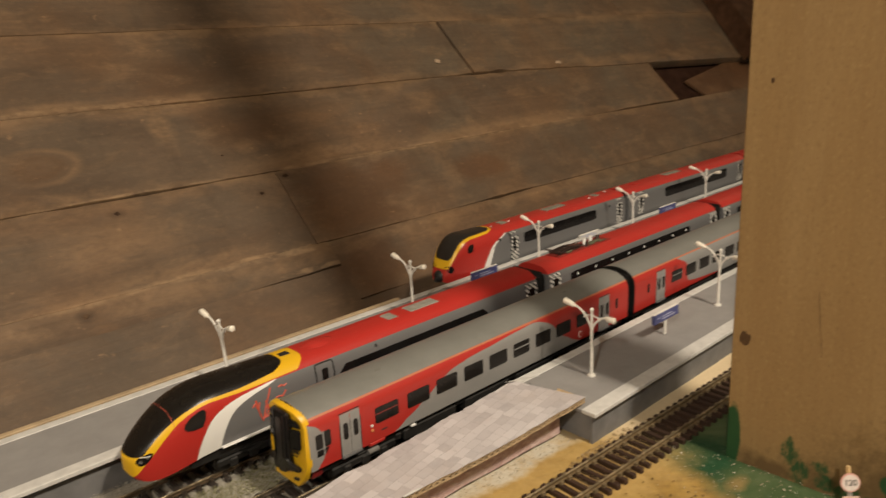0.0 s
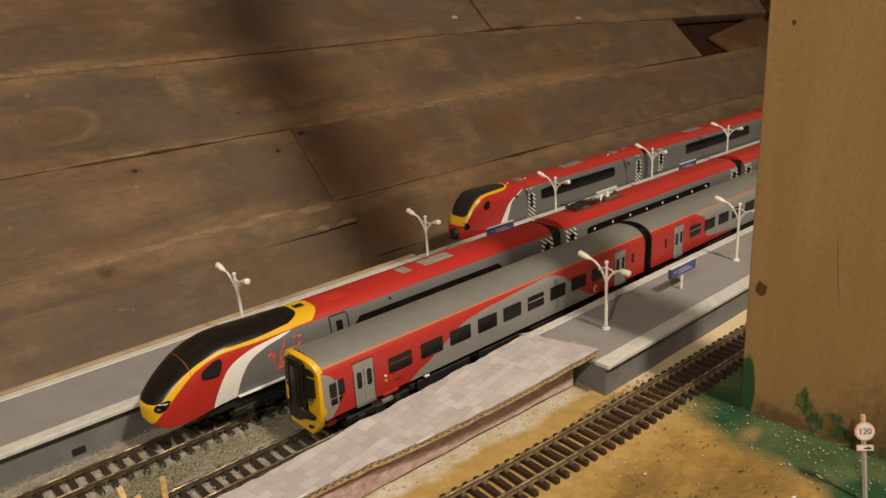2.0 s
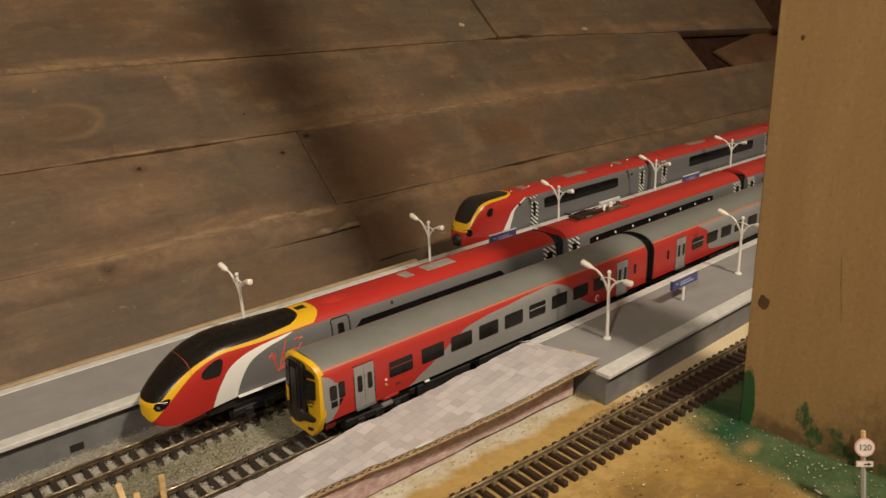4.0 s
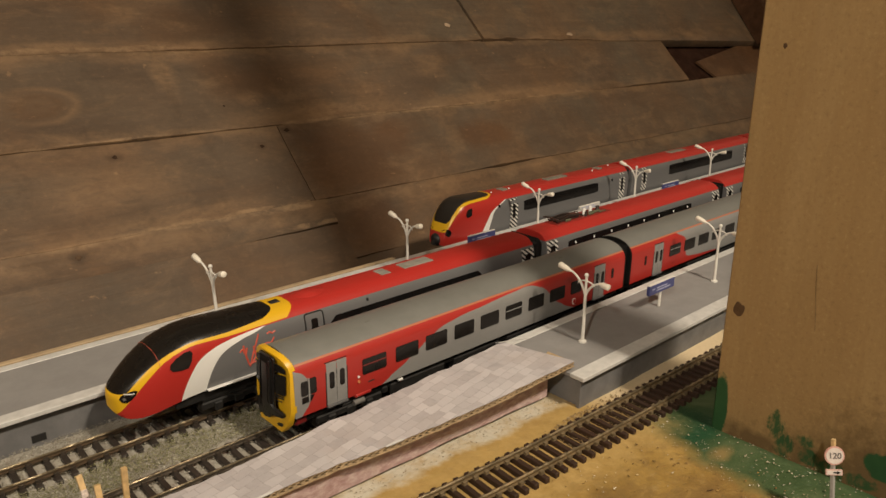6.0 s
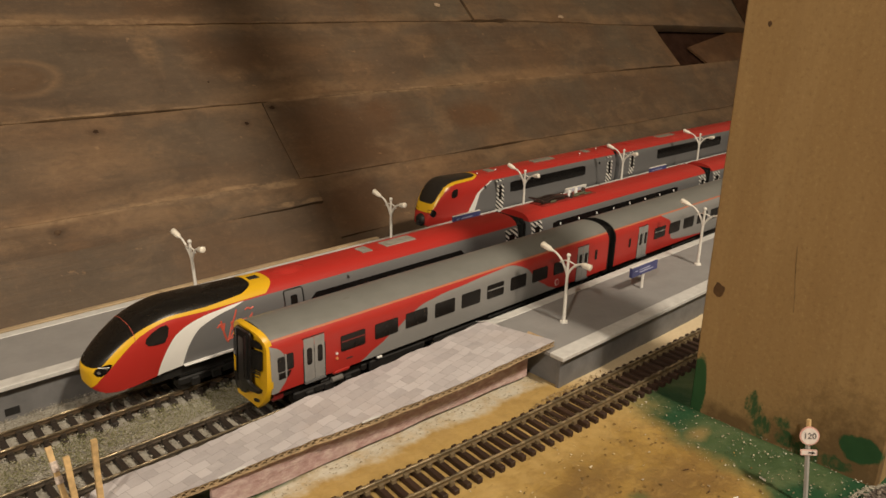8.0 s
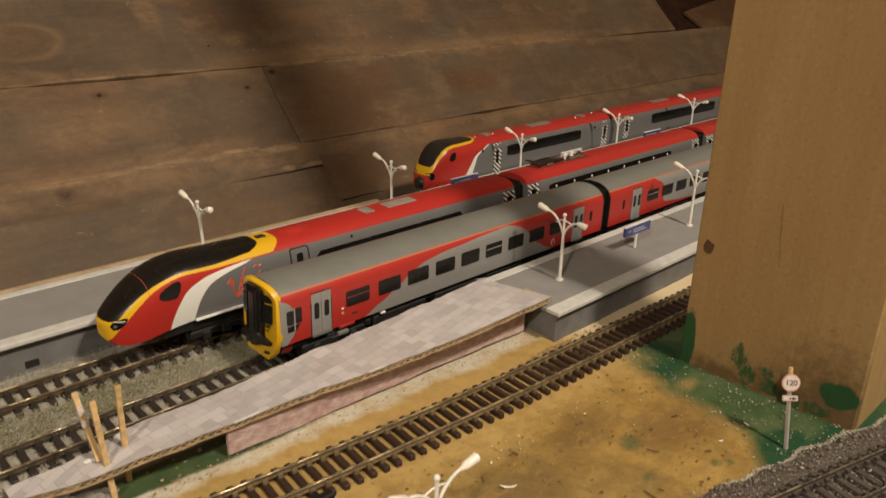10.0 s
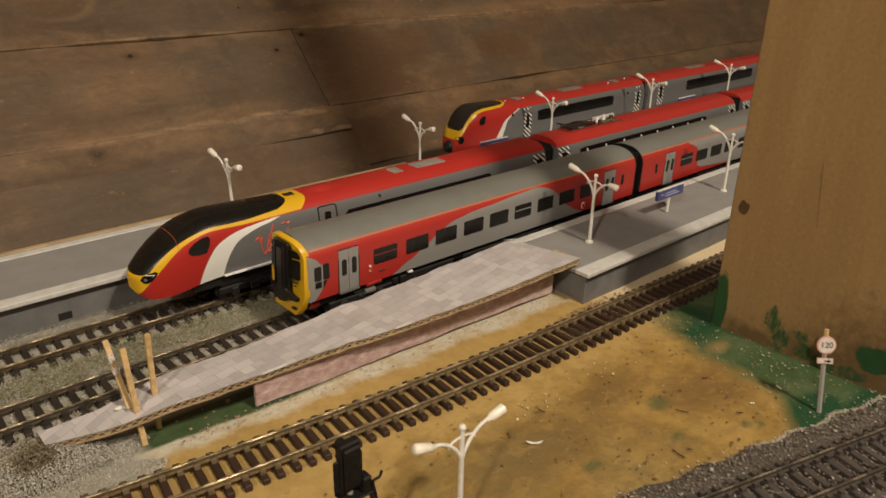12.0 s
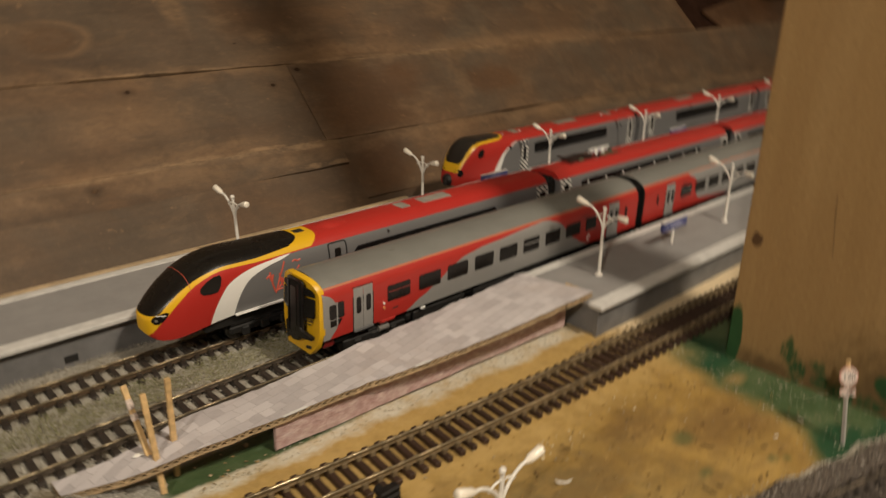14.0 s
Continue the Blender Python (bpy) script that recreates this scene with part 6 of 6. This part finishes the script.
nameboard(0.1290, 0.0560, "blue station sign on a white post", blue_board)
nameboard(0.2950, 0.0560, "blue station sign on a white post", blue_board)
nameboard(0.1200, 0.2250, "blue station sign on a white post on the rear platform", blue_board)
nameboard(0.2705, 0.2250, "white-backed station sign on the rear platform", coping_white, 0.0150, 0.0182)
nameboard(0.4180, 0.2250, "blue station sign on a white post on the rear platform", blue_board)

# speed sign
sign = thing("speed_sign", at(0.0044, -0.1138, 0.0), "small white speed sign with a red rim on a grey post", "sign")
lean = Matrix.Rotation(radians(-11), 4, "X") @ Matrix.Rotation(radians(9), 4, "Y")


def sign_part(name, sh, material, parent, label=""):
    sh.v = [tuple(lean @ Vector(p)) for p in sh.v]
    return part(name, sh, material, parent, label)


# the sign's face looks towards -x and slightly towards -y
FACE = Matrix.Rotation(radians(-47), 4, "Z")


def disc(r, z, d0, d1, n=22):
    ring = [(r * math.cos(a), z + r * math.sin(a)) for a in [2 * math.pi * i / n for i in range(n)]]
    sh = Shell()
    sh.slab(ring, lambda u, w, h: tuple(FACE @ Vector((u, -d0 - h, w))), d1 - d0)
    return sh


def flat(outline, d0, d1):
    return Shell().slab(outline, lambda u, w, h: tuple(FACE @ Vector((u, -d0 - h, w))), d1 - d0)


sign_part("post", Shell().box(-0.0009, 0.0009, -0.0009, 0.0009, -0.001, 0.0285, 0.0003), grey_post, sign)
sign_part("cap", Shell().box(-0.0009, 0.0009, -0.0009, 0.0009, 0.0285, 0.0398, 0.0003), stick_wood, sign, "bare wooden top")
rim = sign_part("rim", disc(0.0043, 0.0325, 0.0009, 0.0016), plain("rim_red", (0.62, 0.34, 0.29), 0.5), sign, "faded red rim")
sign_part("disc", disc(0.0037, 0.0325, 0.0015, 0.0018), plain("sign_face", (0.66, 0.58, 0.54), 0.6), rim)
sign_part("arrow_plate", flat(rounded(-0.0036, 0.0036, 0.0236, 0.0262, 0.0003), 0.0009, 0.0016), plain("plate_pink", (0.62, 0.40, 0.35), 0.6), sign)
sign_part("plate_face", flat(rounded(-0.0031, 0.0031, 0.0240, 0.0258, 0.0002), 0.0015, 0.0017), plain("sign_face", (0.66, 0.58, 0.54), 0.6), sign)
sign_part("arrow", flat([(-0.0004, 0.02465), (0.0012, 0.02465), (0.0012, 0.0242), (0.0028, 0.0249), (0.0012, 0.0256), (0.0012, 0.02515), (-0.0004, 0.02515)], 0.0017, 0.0019), black_plastic, sign)
text = bpy.data.curves.new("digits", "FONT")
text.body, text.size, text.align_x, text.align_y, text.extrude, text.offset = "120", 0.0038, "CENTER", "CENTER", 0.0001, 0.00006
digits = new("digits", text)
digits.parent = sign
digits.matrix_local = lean @ FACE @ Matrix.Translation((0, -0.0019, 0.0325)) @ Matrix.Rotation(radians(90), 4, "X")
text.materials.append(plain("faded_digits", (0.17, 0.15, 0.14), 0.6))

# black colour-light signal seen from behind
signal_black = plain("signal_black", (0.009, 0.007, 0.006), 0.6, 0, 0.4, 0.003, 0.0003, 0.25)
SIG = thing("model_signal", at(-0.2150, -0.0450, 0.0), "black model colour-light signal on a grey post", "signal")
part("post", Shell().tube([(0, 0, 0), (0, 0, 0.040)], 0.0012, 10).tube([(0, 0, 0), (0, 0, 0.0015)], 0.0035, 12), grey_post, SIG)
head = part("head", Shell().box(-0.0042, 0.0042, -0.0018, 0.0018, 0.0300, 0.0500, 0.0006).box(-0.0034, 0.0034, -0.0030, -0.0016, 0.0320, 0.0485, 0.0008), signal_black, SIG)
part("backboard", Shell().box(-0.0062, 0.0055, -0.0006, 0.0006, 0.0310, 0.0440, 0.0006), signal_black, SIG)
for z in (0.0355, 0.0410, 0.0460):
    part("hood", Shell().tube([(0, 0.0016, z), (0, 0.0055, z + 0.0003)], [0.0017, 0.0019], 12), signal_black, head)
plat = part("platform", Shell().box(-0.0045, 0.0075, -0.0045, 0.0030, 0.0272, 0.0282, 0.0003), signal_black, SIG)
part("railing", Shell().tube([(0.0070, -0.004, 0.0280), (0.0070, -0.004, 0.0322), (0.0098, -0.004, 0.0324), (0.0112, -0.0035, 0.0340)], 0.0006, 6).box(0.0035, 0.0070, -0.0040, 0.0012, 0.0280, 0.0345, 0.0008), signal_black, plat)
part("ladder", Shell().tube([(0.0062, -0.004, 0.0275), (0.0085, -0.010, 0.0)], 0.0009, 6).tube([(0.0082, -0.002, 0.0275), (0.0105, -0.008, 0.0)], 0.0009, 6), signal_black, SIG)

# ---- loose grains, scraps and ballast ----
rng = np.random.default_rng(4)
OCTA = np.array([(1, 0, 0), (-1, 0, 0), (0, 1, 0), (0, -1, 0), (0, 0, 1), (0, 0, -1)], float)
OCTF = np.array([(0, 2, 4), (2, 1, 4), (1, 3, 4), (3, 0, 4), (2, 0, 5), (1, 2, 5), (3, 1, 5), (0, 3, 5)])


def grains(name, places, low, high, material, label, category, flat=0.7):
    """Places is an n x 3 array; each grain is an uneven eight-sided crumb."""
    n = len(places)
    size = rng.uniform(low, high, (n, 1, 1))
    v = OCTA[None] * size * rng.uniform(0.6, 1.25, (n, 6, 1)) * np.array((1, 1, flat))
    a = rng.uniform(0, 6.28, n)
    c, s = np.cos(a)[:, None], np.sin(a)[:, None]
    tilt = rng.uniform(-0.7, 0.7, n)[:, None]
    x, y, z = v[..., 0], v[..., 1], v[..., 2]
    y, z = y * np.cos(tilt) - z * np.sin(tilt), y * np.sin(tilt) + z * np.cos(tilt)
    v = np.stack([x * c - y * s, x * s + y * c, z], -1) + np.asarray(places)[:, None]
    me = bpy.data.meshes.new(name)
    me.from_pydata(v.reshape(-1, 3).tolist(), [], (OCTF[None] + 6 * np.arange(n)[:, None, None]).reshape(-1, 3).tolist())
    me.materials.append(material)
    return tagged(new(name, me), label, category, "", "stuff")


def scatter(n, x0, x1, y0, y1, z0, z1, keep=None):
    p = np.stack([rng.uniform(x0, x1, n), rng.uniform(y0, y1, n), rng.uniform(z0, z1, n)], -1)
    return p if keep is None else p[keep(p[:, 0], p[:, 1])]


pale_stone = grain_mat("pale_ballast", [(0.0, (0.25, 0.225, 0.18)), (0.4, (0.36, 0.33, 0.275)), (0.85, (0.45, 0.42, 0.365)), (1.0, (0.80, 0.77, 0.71))], 0.6)
dark_stone = grain_mat("dark_ballast", [(0.0, (0.10, 0.076, 0.058)), (0.3, (0.16, 0.132, 0.110)), (0.45, (0.235, 0.205, 0.178)), (0.6, (0.195, 0.150, 0.113)), (0.88, (0.31, 0.268, 0.230)), (1.0, (0.60, 0.56, 0.50))], 0.6, (0.105, 0.076, 0.052))
white_stone = grain_mat("white_ballast", [(0.0, (0.36, 0.335, 0.285)), (0.4, (0.47, 0.44, 0.385)), (0.85, (0.56, 0.53, 0.475)), (1.0, (0.90, 0.88, 0.82))], 0.55, (0.34, 0.30, 0.22))
scrub = grain_mat("green_grey_scatter", [(0.0, (0.155, 0.150, 0.066)), (0.5, (0.255, 0.245, 0.118)), (0.8, (0.355, 0.335, 0.205)), (1.0, (0.64, 0.61, 0.50))], 0.7, (0.125, 0.138, 0.048))
chip = grain_mat("pale_chips", [(0.0, (0.28, 0.23, 0.14)), (0.6, (0.46, 0.41, 0.32)), (1.0, (0.75, 0.72, 0.64))])
plaster = grain_mat("dusty_plaster", [(0.0, (0.34, 0.30, 0.235)), (0.6, (0.48, 0.44, 0.37)), (1.0, (0.66, 0.62, 0.54))], 0.8, (0.26, 0.22, 0.15))
soil = grain_mat("sand_crumbs", [(0.0, (0.17, 0.10, 0.035)), (0.6, (0.34, 0.20, 0.06)), (1.0, (0.50, 0.33, 0.12))])


def off_track(y, yc):
    return np.abs(y - yc) > 0.0156


def between(x, y):
    side = np.where(x > -0.11, 0.0, 1.0)
    return (rng.uniform(0, 1, len(x)) < 0.35 + 0.65 * side)


grains("ballast", scatter(30000, -0.46, 0.05, 0.090, 0.196, 0.0, 0.0018, between), 0.0002, 0.0006, pale_stone, "pale grey ballast crumbs between the tracks", "ballast")
grains("ballast", scatter(45000, -0.46, -0.20, 0.090, 0.196, 0.0004, 0.0022, lambda x, y: off_track(y, UNIT_Y) & off_track(y, EXPRESS_Y)), 0.00015, 0.0005, pale_stone, "pale grey ballast crumbs heaped beside the rails", "ballast", 0.5)
mid = 0.5 * (UNIT_Y + EXPRESS_Y)
grains("scatter", scatter(34000, -0.46, 0.10, mid - 0.0135, mid + 0.0135, 0.0004, 0.0036, lambda x, y: np.abs(y - mid) < 0.011 + 0.003 * np.sin(x * 160)), 0.00018, 0.00055, scrub, "grey-green scatter along the middle strip", "scatter", 0.5)
grains("ballast", scatter(150000, -0.46, -0.245, 0.020, 0.092, 0.0, 0.0007, lambda x, y: (y > 0.036 + 0.10 * (x + 0.30)) & (x < -0.250 + 0.006 * np.sin(y * 300)) & (np.abs(y - np.array([front_line(q) for q in x])) > 0.013)), 0.00012, 0.00040, white_stone, "pale grey ballast heap by the foot of the ramp", "ballast", 0.45)
grains("ballast", scatter(12000, -0.32, -0.255, 0.058, 0.092, 0.0010, 0.0045, lambda x, y: (x < -0.262) & (y < 0.088 + 0.2 * (x + 0.262))), 0.0002, 0.0005, white_stone, "pale grey ballast heap under the ramp end", "ballast")


bed = Shell()
v, f = [], []
for i in range(121):
    x = -0.44 + 0.84 * i / 120
    for d, z in ((-0.0300, -0.0012), (-0.0265, 0.0012), (-0.018, 0.0018), (0.018, 0.0018), (0.0265, 0.0012), (0.0300, -0.0012)):
        w = d + 0.0012 * math.sin(x * 210) + 0.0010 * noise.noise((x * 60, d * 90, 0))
        v.append((x + 0.265 * w, near_line(x) + 0.964 * w, z + 0.0005 * noise.noise((x * 90, d * 90, 4))))
for i in range(120):
    for k in range(5):
        f.append((6 * i + k, 6 * i + k + 1, 6 * i + 7 + k, 6 * i + 6 + k))
bed.add(v, f)
bed_dark = plain("dark_ballast_bed", (0.11, 0.090, 0.075), 0.9, 0, 0.5, 0.0015, 0.0006)
tagged(solid("ballast_bed", bed, bed_dark, "dark grey ballast bank under the near track", "ballast", "structure", tidy=False))


def near_bank(x, y):
    d = (y - near_line(x)) * 0.964
    return (np.abs(d) < 0.0280 + 0.002 * np.sin(x * 210) + 0.0015 * np.sin(x * 75))


p = scatter(150000, -0.42, 0.36, -0.29, 0.0, 0.0010, 0.0030, near_bank)
p = p[np.abs((p[:, 1] - near_line(p[:, 0])) * 0.964) + 0.004 * (p[:, 2] / 0.003) < 0.0305]
grains("ballast", p, 0.0003, 0.0008, dark_stone, "dark grey ballast bank under the near track", "ballast")
shoulder = scatter(9000, -0.42, 0.36, -0.29, 0.0, 0.0012, 0.0030, lambda x, y: (np.abs(np.abs((y - near_line(x)) * 0.964) - 0.0225) < 0.0050 + 0.0015 * np.sin(x * 75)))
grains("ballast", shoulder, 0.0006, 0.0014, dark_stone, "brown and grey ballast lumps on the bank shoulders", "ballast", 0.8)
bury = scatter(60000, -0.42, 0.36, -0.29, 0.0, 0.0028, 0.0041, lambda x, y: np.abs((y - near_line(x)) * 0.964) < 0.0142)
grains("ballast", bury, 0.0003, 0.0009, dark_stone, "grey ballast between the sleepers of the near track", "ballast", 0.6)
ex = np.concatenate([rng.uniform(-0.045, 0.20, 2600), rng.uniform(-0.16, -0.045, 70)])
ed = 0.0294 + 0.0012 * np.sin(ex * 210) + 0.0010 * np.sin(ex * 75) + rng.normal(0, 0.0007, len(ex))
edge = np.stack([ex, near_line(ex) + ed / 0.964, rng.uniform(0.0000, 0.0010, len(ex))], -1)
grains("filler_edge", edge, 0.0002, 0.0006, plaster, "pale filler crumbs along the ballast bank", "filler")
verge = scatter(640, -0.03, 0.043, -0.128, 0.0, 0.0002, 0.0006, lambda x, y: x > np.interp(y, [-0.13, -0.10, -0.07, -0.05, -0.03, 0.0], [-0.03, -0.012, -0.004, 0.004, 0.010, 0.012]))
grains("paper_chips", verge, 0.00012, 0.00070, chip, "pale chips scattered on the green verge", "chips", 0.3)
grains("paper_chips", scatter(120, -0.26, 0.02, -0.10, 0.004, 0.0001, 0.0004), 0.0002, 0.0007, chip, "pale chips scattered on the sand", "chips", 0.3)
grains("soil_crumbs", scatter(260, -0.28, 0.02, -0.11, 0.0, 0.0, 0.0004), 0.0003, 0.0009, soil, "brown crumbs on the sand", "crumbs", 0.5)
dark_soil = grain_mat("dark_sand_crumbs", [(0.0, (0.13, 0.080, 0.030)), (0.5, (0.21, 0.132, 0.046)), (1.0, (0.33, 0.21, 0.070))])
grains("soil_crumbs", scatter(600, -0.26, 0.01, -0.115, -0.012, -0.0003, 0.0001, lambda x, y: np.sin(x * 90 + 2 * np.sin(y * 120)) * np.sin(y * 110 + 1) > rng.uniform(-0.3, 0.9, len(x))), 0.0003, 0.0013, dark_soil, "dark brown crumbs and pits in the sand", "crumbs", 0.3)
speck = grain_mat("bright_specks", [(0.0, (0.55, 0.42, 0.22)), (0.6, (0.72, 0.62, 0.42)), (1.0, (0.85, 0.80, 0.68))], 0.5, (0.5, 0.36, 0.16))
grains("soil_crumbs", scatter(75, -0.125, 0.0, -0.034, -0.012, 0.0001, 0.0004, lambda x, y: rng.uniform(0, 1, len(x)) < 0.35 + 0.5 * np.sin(x * 110)), 0.0003, 0.0008, speck, "bright cream specks on the sand by the track", "crumbs", 0.5)
twig_brown = plain("twig_brown", (0.060, 0.030, 0.013), 0.8, 0, 0.3, 0.002)
for x, y, l, a in ((-0.047, -0.0725, 0.0030, -62), (-0.0755, -0.0890, 0.0034, -95), (-0.0690, -0.0905, 0.0013, -60), (-0.0270, -0.0905, 0.0016, -40), (-0.0205, -0.0800, 0.0012, 10), (-0.0980, -0.0300, 0.0018, 100), (-0.0130, -0.0640, 0.0016, -25)):
    turn = Matrix.Rotation(radians(a), 4, "Z")
    bend = [(l * (t / 4 - 1), 0.00022 * (1 - abs(t / 4 - 1)) + 0.00008 + 0.10 * l * math.cos(t * 0.7)) for t in range(9)]
    bend += [(u, w - 0.00042) for u, w in reversed(bend)]
    twig = Shell().slab(bend, lambda u, q, d: tuple(Vector((x, y, 0.0003)) + turn @ Vector((u, q, d))), 0.0003)
    solid("twig", twig, twig_brown, "tiny dark brown twig lying on the sand", "twig", group="twigs on the sand")
lip = scatter(1500, -0.24, 0.0, 0.028, 0.060, 0.0, 0.0006, lambda x, y: np.abs(y - (0.0430 - 0.048 * x)) < 0.0045)
grains("filler_edge", lip, 0.0002, 0.0006, chip, "pale filler crumbs along the ramp skirt", "filler", 0.5)

fill = scatter(2600, -0.035, 0.042, -0.008, 0.014, 0.0004, 0.0016, lambda x, y: (np.abs(y - np.array([front_line(q) for q in x])) < 0.0075) & (rng.uniform(0, 1, len(x)) < 0.5 + 0.4 * np.sin(x * 130)))
cream = grain_mat("cream_filler", [(0.0, (0.26, 0.17, 0.075)), (0.6, (0.36, 0.25, 0.12)), (1.0, (0.52, 0.42, 0.27))])
grains("filler_crumbs", fill, 0.00015, 0.0004, cream, "cream filler crumbs between the brown sleepers", "filler", 0.4)
rubble = scatter(700, -0.035, 0.040, 0.016, 0.025, 0.0, 0.0008, lambda x, y: rng.uniform(0, 1, len(x)) < 0.25 + 0.75 * np.exp(-((x + 0.005) / 0.014) ** 2))
grains("filler_crumbs", rubble, 0.0002, 0.0009, cream, "pale filler rubble at the platform foot", "filler")

n = 9000
lump = np.stack([rng.normal(-0.2880, 0.0085, n), rng.normal(0.0770, 0.0080, n), rng.uniform(0, 1, n)], -1)
lump[:, 2] *= 0.0105 * np.exp(-((lump[:, 0] + 0.2880) / 0.0085) ** 2 - ((lump[:, 1] - 0.0770) / 0.0085) ** 2)
earth = grain_mat("brown_earth", [(0.0, (0.11, 0.085, 0.052)), (0.5, (0.17, 0.138, 0.090)), (1.0, (0.30, 0.26, 0.19))])
grains("earth_lump", lump, 0.0003, 0.0008, earth, "brown earth lump under the ramp tip", "earth", 0.6)
grains("soil_crumbs", scatter(20, -0.235, -0.200, 0.054, 0.075, 0.0, 0.0004), 0.0004, 0.0013, cream, "yellow crumbs on the green under the ramp", "crumbs", 0.5)

for x, y, l, w, a in ((-0.1180, -0.0442, 0.0034, 0.0009, -40), (0.0080, -0.0925, 0.0018, 0.0008, 70), (-0.0150, -0.0905, 0.0012, 0.0006, -30)):
    curl = [(l * math.cos(t) * (1 + 0.3 * math.sin(3 * t)), w * math.sin(t) * (1 + 0.4 * math.cos(2 * t))) for t in [2 * math.pi * i / 12 for i in range(12)]]
    turn = Matrix.Rotation(radians(a), 4, "Z")
    flake = Shell().slab(curl, lambda u, q, d: tuple(Vector((x, y, 0.0002)) + turn @ Vector((u, q, d + 60 * u * u))), 0.0003)
    solid("paper_flake", flake, white_plastic, "small curled white paper flake on the ground", "flake", group="paper flakes")

# ---- tracks last ----
track(front_line, -0.46, 0.62, 0.0070, 0.0, sleeper_brown, rail_brown, "model track with brown sleepers across the sand", chair_brown)
track(near_line, -0.40, 0.36, 0.0070, 0.0020, sleeper_dusty, rail_dusty, "model track with dark sleepers in ballast", sleeper_dusty, railhead_dull)
track(lambda x: UNIT_Y, -0.50, 0.80, 0.0077, 0.0, sleeper_black, rail_steel, "model track under the regional unit", chair_black)
track(lambda x: EXPRESS_Y, -0.50, 0.80, 0.0080, 0.0, sleeper_black, rail_dark, "model track under the express train", chair_black)
track(lambda x: DIESEL_Y, 0.08, 1.00, 0.0080, 0.0, sleeper_black, rail_steel, "model track under the far diesel unit", chair_black)
